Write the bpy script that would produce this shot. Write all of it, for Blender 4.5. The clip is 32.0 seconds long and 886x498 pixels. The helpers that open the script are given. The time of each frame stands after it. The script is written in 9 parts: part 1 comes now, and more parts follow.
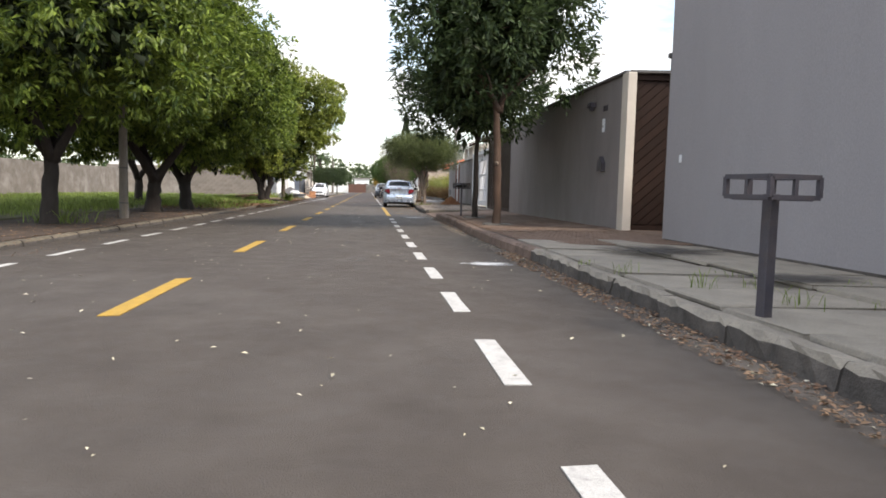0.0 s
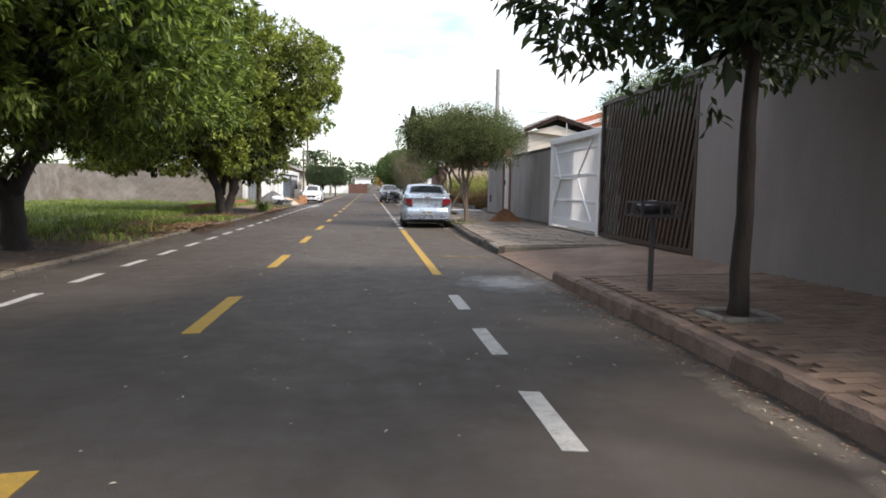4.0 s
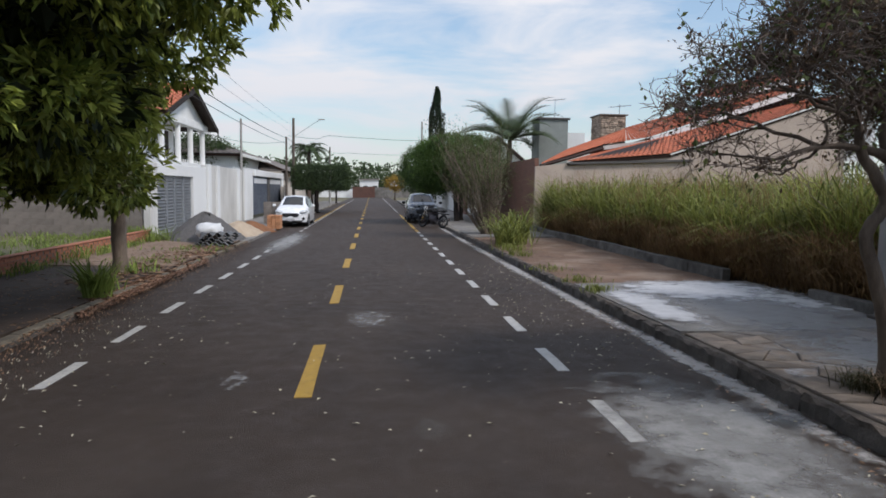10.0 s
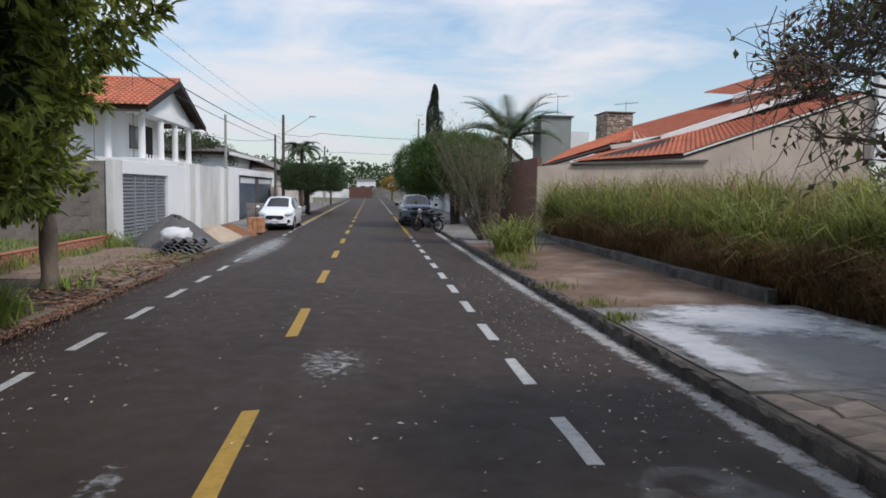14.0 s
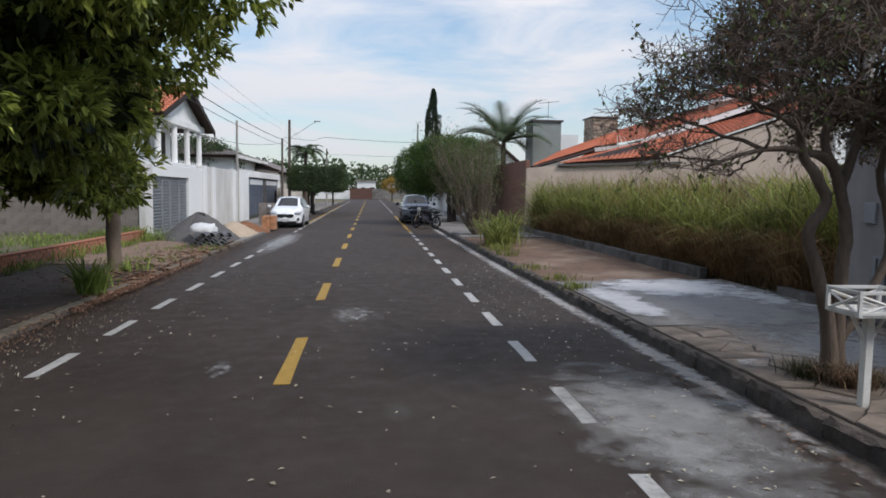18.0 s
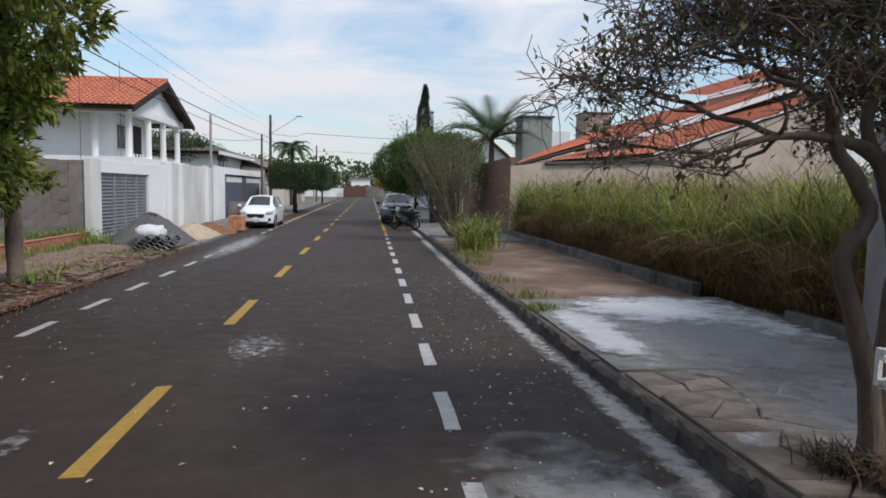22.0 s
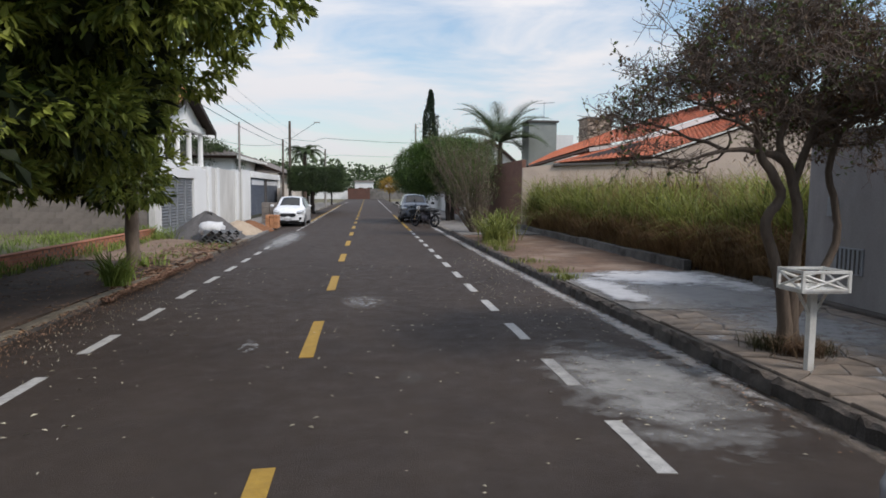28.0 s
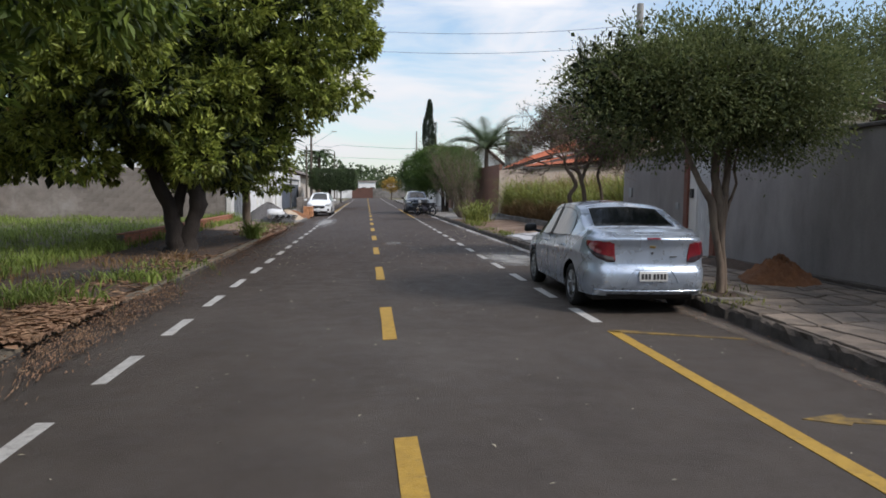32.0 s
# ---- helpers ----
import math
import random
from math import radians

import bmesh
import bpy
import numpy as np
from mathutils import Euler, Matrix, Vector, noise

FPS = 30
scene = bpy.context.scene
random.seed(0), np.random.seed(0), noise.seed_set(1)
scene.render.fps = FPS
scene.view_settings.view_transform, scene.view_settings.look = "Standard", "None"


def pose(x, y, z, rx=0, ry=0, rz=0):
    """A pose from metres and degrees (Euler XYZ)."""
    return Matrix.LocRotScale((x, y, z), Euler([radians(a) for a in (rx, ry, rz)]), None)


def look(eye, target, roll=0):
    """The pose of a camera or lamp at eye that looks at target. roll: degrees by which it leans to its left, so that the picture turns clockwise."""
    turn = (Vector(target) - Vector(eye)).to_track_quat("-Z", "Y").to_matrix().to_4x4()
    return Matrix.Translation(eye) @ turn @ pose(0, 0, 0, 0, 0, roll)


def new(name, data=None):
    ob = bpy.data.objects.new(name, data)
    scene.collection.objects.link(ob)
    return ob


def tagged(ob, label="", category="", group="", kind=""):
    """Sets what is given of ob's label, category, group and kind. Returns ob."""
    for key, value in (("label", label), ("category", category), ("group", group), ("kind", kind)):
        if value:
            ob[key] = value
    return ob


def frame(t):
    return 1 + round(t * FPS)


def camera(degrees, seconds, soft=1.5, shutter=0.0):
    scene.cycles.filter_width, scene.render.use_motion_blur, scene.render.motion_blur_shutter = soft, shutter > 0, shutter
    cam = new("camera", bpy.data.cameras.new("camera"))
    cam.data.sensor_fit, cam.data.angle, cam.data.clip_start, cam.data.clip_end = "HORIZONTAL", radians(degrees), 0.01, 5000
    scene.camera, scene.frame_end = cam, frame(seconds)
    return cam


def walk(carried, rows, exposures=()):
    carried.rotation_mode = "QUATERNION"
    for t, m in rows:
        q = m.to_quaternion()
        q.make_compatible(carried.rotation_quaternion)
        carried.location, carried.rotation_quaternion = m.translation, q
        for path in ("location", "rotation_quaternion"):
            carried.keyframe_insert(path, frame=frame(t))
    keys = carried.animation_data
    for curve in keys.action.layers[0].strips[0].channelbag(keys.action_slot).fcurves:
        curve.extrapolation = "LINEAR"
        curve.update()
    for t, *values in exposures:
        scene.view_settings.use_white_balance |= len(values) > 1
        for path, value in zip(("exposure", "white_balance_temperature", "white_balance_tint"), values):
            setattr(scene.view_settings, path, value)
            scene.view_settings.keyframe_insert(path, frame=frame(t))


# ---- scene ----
cam = camera(65.45, 32.0, soft=1.7)
PATH = [
    (0, (-0.632, -4.378, 0.880), (-0.415, -2.397, 0.712), 1.40),
    (0.5, (-0.626, -3.348, 0.906), (-0.412, -1.367, 0.740), 1.16),
    (1, (-0.656, -2.249, 0.929), (-0.443, -0.268, 0.759), 0.96),
    (1.5, (-0.767, -1.036, 0.948), (-0.554, 0.945, 0.776), 0.84),
    (2, (-0.875, 0.393, 0.975), (-0.661, 2.374, 0.802), 0.79),
    (2.5, (-0.903, 2.135, 1.020), (-0.688, 4.115, 0.847), 0.82),
    (3, (-0.881, 4.111, 1.078), (-0.666, 6.092, 0.906), 0.90),
    (3.5, (-0.837, 6.357, 1.146), (-0.623, 8.338, 0.973), 1.02),
    (5.5, (-1.275, 17.424, 1.434), (-1.064, 19.405, 1.261), 0.70),
    (6, (-1.242, 20.472, 1.534), (-1.036, 22.454, 1.359), 0.62),
    (6.5, (-1.227, 23.383, 1.634), (-1.023, 25.365, 1.463), 0.57),
    (7, (-1.265, 25.696, 1.703), (-1.061, 27.678, 1.532), 0.60),
    (7.5, (-1.325, 27.503, 1.748), (-1.118, 29.485, 1.578), 0.65),
    (8, (-1.499, 28.979, 1.763), (-1.293, 30.961, 1.592), 0.62),
    (8.5, (-1.617, 30.223, 1.760), (-1.412, 32.205, 1.589), 0.67),
    (9, (-1.692, 31.225, 1.751), (-1.488, 33.207, 1.579), 0.70),
    (9.5, (-1.748, 32.028, 1.742), (-1.543, 34.011, 1.570), 0.75),
    (10, (-1.787, 32.670, 1.732), (-1.582, 34.652, 1.560), 0.82),
    (10.5, (-1.811, 33.164, 1.723), (-1.605, 35.146, 1.551), 0.95),
    (11, (-1.816, 33.567, 1.719), (-1.610, 35.548, 1.546), 1.07),
    (11.5, (-1.790, 33.882, 1.722), (-1.583, 35.864, 1.550), 1.12),
    (12, (-1.731, 34.184, 1.730), (-1.524, 36.166, 1.557), 1.17),
    (12.5, (-1.656, 34.442, 1.743), (-1.449, 36.424, 1.571), 1.18),
    (13, (-1.568, 34.652, 1.756), (-1.360, 36.633, 1.584), 1.21),
    (13.5, (-1.492, 34.740, 1.767), (-1.284, 36.722, 1.595), 1.17),
    (14, (-1.420, 34.801, 1.779), (-1.211, 36.782, 1.608), 1.09),
    (14.5, (-1.354, 34.842, 1.791), (-1.146, 36.824, 1.620), 1.02),
    (16.5, (-1.423, 33.305, 1.716), (-1.215, 35.288, 1.548), 0.71),
    (17, (-1.500, 32.757, 1.715), (-1.292, 34.739, 1.549), 0.79),
    (17.5, (-1.552, 32.440, 1.716), (-1.343, 34.422, 1.550), 0.84),
    (18, (-1.580, 32.273, 1.717), (-1.370, 34.255, 1.550), 0.90),
    (18.5, (-1.568, 32.222, 1.718), (-1.357, 34.204, 1.551), 0.97),
    (19, (-1.505, 32.291, 1.723), (-1.293, 34.273, 1.555), 1.03),
    (19.5, (-1.395, 32.495, 1.730), (-1.183, 34.477, 1.561), 1.09),
    (20, (-1.245, 32.758, 1.740), (-1.034, 34.740, 1.570), 1.13),
    (20.5, (-1.066, 33.065, 1.751), (-0.856, 35.047, 1.581), 1.16),
    (21, (-0.874, 33.404, 1.762), (-0.663, 35.385, 1.590), 1.17),
    (21.5, (-0.696, 33.775, 1.771), (-0.485, 35.756, 1.598), 1.15),
    (22, (-0.569, 34.108, 1.779), (-0.356, 36.089, 1.606), 1.12),
    (22.5, (-0.552, 34.276, 1.782), (-0.337, 36.257, 1.610), 1.07),
    (23, (-0.624, 34.354, 1.783), (-0.412, 36.335, 1.611), 1.06),
    (23.5, (-0.901, 34.385, 1.780), (-0.691, 36.366, 1.607), 1.13),
    (24, (-1.014, 34.415, 1.775), (-0.804, 36.396, 1.601), 1.21),
    (24.5, (-1.048, 34.461, 1.769), (-0.835, 36.442, 1.596), 1.22),
    (25, (-1.070, 34.428, 1.764), (-0.854, 36.409, 1.591), 1.16),
    (25.5, (-1.165, 34.306, 1.759), (-0.946, 36.286, 1.586), 1.10),
    (27.5, (-1.573, 32.421, 1.703), (-1.353, 34.402, 1.535), 0.72),
    (28, (-1.741, 31.416, 1.681), (-1.523, 33.397, 1.514), 0.69),
    (28.5, (-1.912, 30.340, 1.660), (-1.695, 32.321, 1.492), 0.66),
    (29, (-2.065, 29.235, 1.638), (-1.848, 31.216, 1.471), 0.63),
    (29.5, (-2.187, 28.178, 1.616), (-1.970, 30.159, 1.448), 0.63),
    (30, (-2.289, 27.028, 1.595), (-2.070, 29.009, 1.427), 0.59),
    (30.5, (-2.389, 25.662, 1.572), (-2.170, 27.643, 1.406), 0.46),
    (31, (-2.479, 24.279, 1.549), (-2.261, 26.260, 1.383), 0.39),
    (31.5, (-2.549, 23.078, 1.522), (-2.332, 25.060, 1.356), 0.50),
    (32, (-2.602, 21.965, 1.494), (-2.381, 23.945, 1.328), 0.68),
]
EXPOSURES = [(0, 0.54, 7000, 14), (3.5, 0.46, 6900, 14), (6, -0.06, 6650, 14), (8, -0.48, 6400, 14), (13, -0.54, 6300, 14), (25.5, -0.5, 6350, 14), (28, -0.5, 6500, 14), (32, -0.34, 6500, 14)]
walk(cam, [(t, look(eye, target, roll)) for t, eye, target, roll in PATH], EXPOSURES)

# ---- light ----
SUN_AZ, SUN_EL = 128.0, 46.0      # bearing clockwise from +y, height, in degrees


def sky():
    w = bpy.data.worlds.new("world")
    scene.world = w
    w.use_nodes = True
    nt = w.node_tree
    nt.nodes.clear()
    out = nt.nodes.new("ShaderNodeOutputWorld")
    bg = nt.nodes.new("ShaderNodeBackground")
    tex = nt.nodes.new("ShaderNodeTexSky")
    tex.sky_type, tex.sun_disc = "NISHITA", False
    tex.sun_elevation, tex.sun_rotation = radians(SUN_EL), radians(SUN_AZ)
    tex.dust_density, tex.air_density, tex.ozone_density = 0.7, 1.15, 1.6
    co = nt.nodes.new("ShaderNodeTexCoord")
    mp = nt.nodes.new("ShaderNodeMapping")
    mp.inputs["Scale"].default_value = (1.6, 1.2, 6.5)
    n1 = nt.nodes.new("ShaderNodeTexNoise")
    n1.inputs["Scale"].default_value, n1.inputs["Detail"].default_value, n1.inputs["Roughness"].default_value = 1.7, 8, 0.58
    n1.inputs["Distortion"].default_value = 0.5
    ramp = nt.nodes.new("ShaderNodeValToRGB")
    ramp.color_ramp.elements[0].position, ramp.color_ramp.elements[1].position = 0.42, 0.62
    sep = nt.nodes.new("ShaderNodeSeparateXYZ")
    low = nt.nodes.new("ShaderNodeMapRange")
    low.inputs["From Min"].default_value, low.inputs["From Max"].default_value = 0.0, 0.22
    low.inputs["To Min"].default_value, low.inputs["To Max"].default_value = 0.62, 0.1
    mx = nt.nodes.new("ShaderNodeMath")
    mx.operation = "MAXIMUM"
    ramp.color_ramp.elements[0].color = (0.17, 0.17, 0.17, 1)
    mix = nt.nodes.new("ShaderNodeMix")
    mix.data_type = "RGBA"
    mix.inputs["B"].default_value = (7.5, 7.65, 7.8, 1)
    L = nt.links.new
    L(co.outputs["Generated"], mp.inputs["Vector"])
    L(mp.outputs["Vector"], n1.inputs["Vector"])
    L(n1.outputs["Fac"], ramp.inputs["Fac"])
    L(co.outputs["Generated"], sep.inputs[0])
    L(sep.outputs["Z"], low.inputs["Value"])
    L(ramp.outputs["Color"], mx.inputs[0])
    L(low.outputs["Result"], mx.inputs[1])
    L(mx.outputs["Value"], mix.inputs["Factor"])
    blue = nt.nodes.new("ShaderNodeMixRGB")
    blue.blend_type = "MULTIPLY"
    blue.inputs["Fac"].default_value = 1.0
    blue.inputs["Color2"].default_value = (1.12, 1.3, 1.33, 1)      # bright tropical haze
    L(tex.outputs["Color"], blue.inputs["Color1"])
    L(blue.outputs["Color"], mix.inputs["A"])
    L(mix.outputs["Result"], bg.inputs["Color"])
    # brighter overhead than near the horizon, as under thin cloud
    up = nt.nodes.new("ShaderNodeMapRange")
    for k, v in zip(("From Min", "From Max", "To Min", "To Max"), (0.05, 0.95, 0.90, 1.5)):
        up.inputs[k].default_value = v
    L(sep.outputs["Z"], up.inputs["Value"])
    gain = nt.nodes.new("ShaderNodeMath")
    gain.operation = "MULTIPLY"
    gain.inputs[1].default_value = SKY
    L(up.outputs["Result"], gain.inputs[0])
    L(gain.outputs["Value"], bg.inputs["Strength"])
    L(bg.outputs["Background"], out.inputs["Surface"])


SKY = 0.157
sky()
sun = new("sun", bpy.data.lights.new("sun", "SUN"))
sun.data.energy, sun.data.angle, sun.data.color = 3.5, radians(11), (1.0, 0.95, 0.87)
a, e = radians(SUN_AZ), radians(SUN_EL)
SUN_DIR = Vector((math.sin(a) * math.cos(e), math.cos(a) * math.cos(e), math.sin(e)))
sun.matrix_world = look(SUN_DIR * 100, (0, 0, 0))


# ---- materials ----
def mat(name, c1, c2, scale=6.0, rough=0.85, bump=0.2, fine=60.0, metal=0.0, stain=None, stain_scale=0.5, stain_amt=0.5,
        spec=0.4, island=0.0, obj=0.0, coat=0.0, stretch=None, stain_lo=0.48, stain_hi=0.68):
    """A surface of two mixed colours, with fine grain, large stains, relief, and a change of tone by piece."""
    m = bpy.data.materials.new(name)
    m.use_nodes = True
    nt = m.node_tree
    L = nt.links.new
    b = nt.nodes["Principled BSDF"]
    b.inputs["Roughness"].default_value, b.inputs["Metallic"].default_value = rough, metal
    b.inputs["Specular IOR Level"].default_value = spec
    b.inputs["Coat Weight"].default_value = coat
    b.inputs["Coat Roughness"].default_value = 0.08
    co = nt.nodes.new("ShaderNodeTexCoord")
    vec = co.outputs["Object"]
    if stretch:
        mp = nt.nodes.new("ShaderNodeMapping")
        mp.inputs["Scale"].default_value = stretch
        L(vec, mp.inputs["Vector"])
        vec = mp.outputs["Vector"]

    def nz(s, d=5, r=0.6):
        n = nt.nodes.new("ShaderNodeTexNoise")
        n.inputs["Scale"].default_value, n.inputs["Detail"].default_value, n.inputs["Roughness"].default_value = s, d, r
        L(vec, n.inputs["Vector"])
        return n.outputs["Fac"]

    def mixc(f, A, B, mode="MIX"):
        n = nt.nodes.new("ShaderNodeMix")
        n.data_type, n.blend_type = "RGBA", mode
        for s, v in (("Factor", f), ("A", A), ("B", B)):
            if isinstance(v, (int, float)):
                n.inputs[s].default_value = v
            elif isinstance(v, tuple):
                n.inputs[s].default_value = (*v, 1)
            else:
                L(v, n.inputs[s])
        return n.outputs["Result"]

    def span(f, lo, hi, to0=0.0, to1=1.0):
        n = nt.nodes.new("ShaderNodeMapRange")
        for k, v in zip(("From Min", "From Max", "To Min", "To Max"), (lo, hi, to0, to1)):
            n.inputs[k].default_value = v
        L(f, n.inputs["Value"])
        return n.outputs["Result"]

    col = mixc(span(nz(scale), 0.32, 0.68), c1, c2)
    grain = nz(fine, 3, 0.7)
    dark = nt.nodes.new("ShaderNodeCombineColor")
    g = span(grain, 0.25, 0.75, 0.78, 1.22)
    for k in range(3):
        L(g, dark.inputs[k])
    col = mixc(0.8, col, dark.outputs["Color"], "MULTIPLY")
    if stain:
        col = mixc(span(nz(stain_scale, 6, 0.65), stain_lo, stain_hi, 0.0, stain_amt), col, stain)
    if island or obj:
        if island:
            rnd = nt.nodes.new("ShaderNodeNewGeometry").outputs["Random Per Island"]
        else:
            rnd = nt.nodes.new("ShaderNodeObjectInfo").outputs["Random"]
        k = island or obj
        v = nt.nodes.new("ShaderNodeCombineColor")
        r = span(rnd, 0, 1, 1 - k, 1 + k)
        for j in range(3):
            L(r, v.inputs[j])
        col = mixc(1.0, col, v.outputs["Color"], "MULTIPLY")
    L(col, b.inputs["Base Color"])
    L(span(nz(scale * 3), 0.3, 0.7, max(rough - 0.12, 0.02), min(rough + 0.1, 1)), b.inputs["Roughness"])
    if bump:
        bp = nt.nodes.new("ShaderNodeBump")
        bp.inputs["Strength"].default_value, bp.inputs["Distance"].default_value = bump, 0.02
        L(grain, bp.inputs["Height"])
        L(bp.outputs["Normal"], b.inputs["Normal"])
    return m


def leaf_mat(name, dark, light, through_light=0.35, rough=0.45):
    m = bpy.data.materials.new(name)
    m.use_nodes = True
    nt = m.node_tree
    L = nt.links.new
    b = nt.nodes["Principled BSDF"]
    out = nt.nodes["Material Output"]
    geo = nt.nodes.new("ShaderNodeNewGeometry")
    ramp = nt.nodes.new("ShaderNodeValToRGB")
    ramp.color_ramp.elements[0].color, ramp.color_ramp.elements[1].color = (*dark, 1), (*light, 1)
    L(geo.outputs["Random Per Island"], ramp.inputs["Fac"])
    co = nt.nodes.new("ShaderNodeTexCoord")
    n = nt.nodes.new("ShaderNodeTexNoise")
    n.inputs["Scale"].default_value, n.inputs["Detail"].default_value = 0.9, 3
    L(co.outputs["Object"], n.inputs["Vector"])
    n2 = nt.nodes.new("ShaderNodeTexNoise")
    n2.inputs["Scale"].default_value, n2.inputs["Detail"].default_value = 3.2, 2
    L(co.outputs["Object"], n2.inputs["Vector"])
    av = nt.nodes.new("ShaderNodeMath")
    av.operation = "MULTIPLY_ADD"
    av.inputs[1].default_value = 0.5
    hv = nt.nodes.new("ShaderNodeHueSaturation")
    mr = nt.nodes.new("ShaderNodeMapRange")
    for k, v in zip(("From Min", "From Max", "To Min", "To Max"), (0.36, 0.64, 0.6, 1.4)):
        mr.inputs[k].default_value = v
    half = nt.nodes.new("ShaderNodeMath")
    half.operation = "MULTIPLY"
    half.inputs[1].default_value = 0.5
    L(n.outputs["Fac"], half.inputs[0])
    L(n2.outputs["Fac"], av.inputs[0])
    L(half.outputs["Value"], av.inputs[2])
    L(av.outputs["Value"], mr.inputs["Value"])
    L(mr.outputs["Result"], hv.inputs["Value"])
    L(ramp.outputs["Color"], hv.inputs["Color"])
    L(hv.outputs["Color"], b.inputs["Base Color"])
    b.inputs["Roughness"].default_value, b.inputs["Specular IOR Level"].default_value = rough, 0.35
    tr = nt.nodes.new("ShaderNodeBsdfTranslucent")
    L(hv.outputs["Color"], tr.inputs["Color"])
    mx = nt.nodes.new("ShaderNodeMixShader")
    mx.inputs["Fac"].default_value = through_light
    L(b.outputs["BSDF"], mx.inputs[1])
    L(tr.outputs["BSDF"], mx.inputs[2])
    L(mx.outputs["Shader"], out.inputs["Surface"])
    return m


def dust_mat(name, colour, lo, hi, scale, top=0.9, core=0.3):
    """Powder on a surface: thick in the middle of its patch, thinning out in flecks."""
    m = mat(name, colour, tuple(v * 0.8 for v in colour), 5, 0.95, 0.3, 70)
    nt = m.node_tree
    L = nt.links.new
    b, out = nt.nodes["Principled BSDF"], nt.nodes["Material Output"]
    co = nt.nodes.new("ShaderNodeTexCoord")
    sub = nt.nodes.new("ShaderNodeVectorMath")
    sub.operation = "SUBTRACT"
    sub.inputs[1].default_value = (0.5, 0.5, 0.5)
    ln = nt.nodes.new("ShaderNodeVectorMath")
    ln.operation = "LENGTH"
    fall = nt.nodes.new("ShaderNodeMapRange")
    for k, v in zip(("From Min", "From Max", "To Min", "To Max"), (0.1, 0.5, core, -0.28)):
        fall.inputs[k].default_value = v
    n = nt.nodes.new("ShaderNodeTexNoise")
    n.inputs["Scale"].default_value, n.inputs["Detail"].default_value, n.inputs["Roughness"].default_value = scale, 9, 0.68
    add = nt.nodes.new("ShaderNodeMath")
    rng_ = nt.nodes.new("ShaderNodeMapRange")
    for k, v in zip(("From Min", "From Max", "To Min", "To Max"), (lo, hi, 0.0, top)):
        rng_.inputs[k].default_value = v
    tr = nt.nodes.new("ShaderNodeBsdfTransparent")
    mx = nt.nodes.new("ShaderNodeMixShader")
    L(co.outputs["Generated"], sub.inputs[0])
    mul = nt.nodes.new("ShaderNodeVectorMath")
    mul.operation = "MULTIPLY"
    mul.inputs[1].default_value = (1, 1, 0)
    L(sub.outputs[0], mul.inputs[0])
    L(mul.outputs[0], ln.inputs[0])
    L(ln.outputs["Value"], fall.inputs["Value"])
    L(co.outputs["Object"], n.inputs["Vector"])
    L(n.outputs["Fac"], add.inputs[0])
    L(fall.outputs["Result"], add.inputs[1])
    L(add.outputs["Value"], rng_.inputs["Value"])
    L(rng_.outputs["Result"], mx.inputs["Fac"])
    L(tr.outputs["BSDF"], mx.inputs[1])
    L(b.outputs["BSDF"], mx.inputs[2])
    L(mx.outputs["Shader"], out.inputs["Surface"])
    return m


def paint_mat(name, base, metal, rough):
    """Car paint with a clear coat, plain as it is, with faint road dust."""
    m = mat(name, base, tuple(v * 0.93 for v in base), 1.2, rough, 0, 3.0, metal, coat=0.85)
    return m


def glass_mat(name, tint, rough=0.1):
    m = bpy.data.materials.new(name)
    m.use_nodes = True
    b = m.node_tree.nodes["Principled BSDF"]
    b.inputs["Base Color"].default_value = (*tint, 1)
    b.inputs["Roughness"].default_value, b.inputs["Specular IOR Level"].default_value = rough, 0.4
    return m


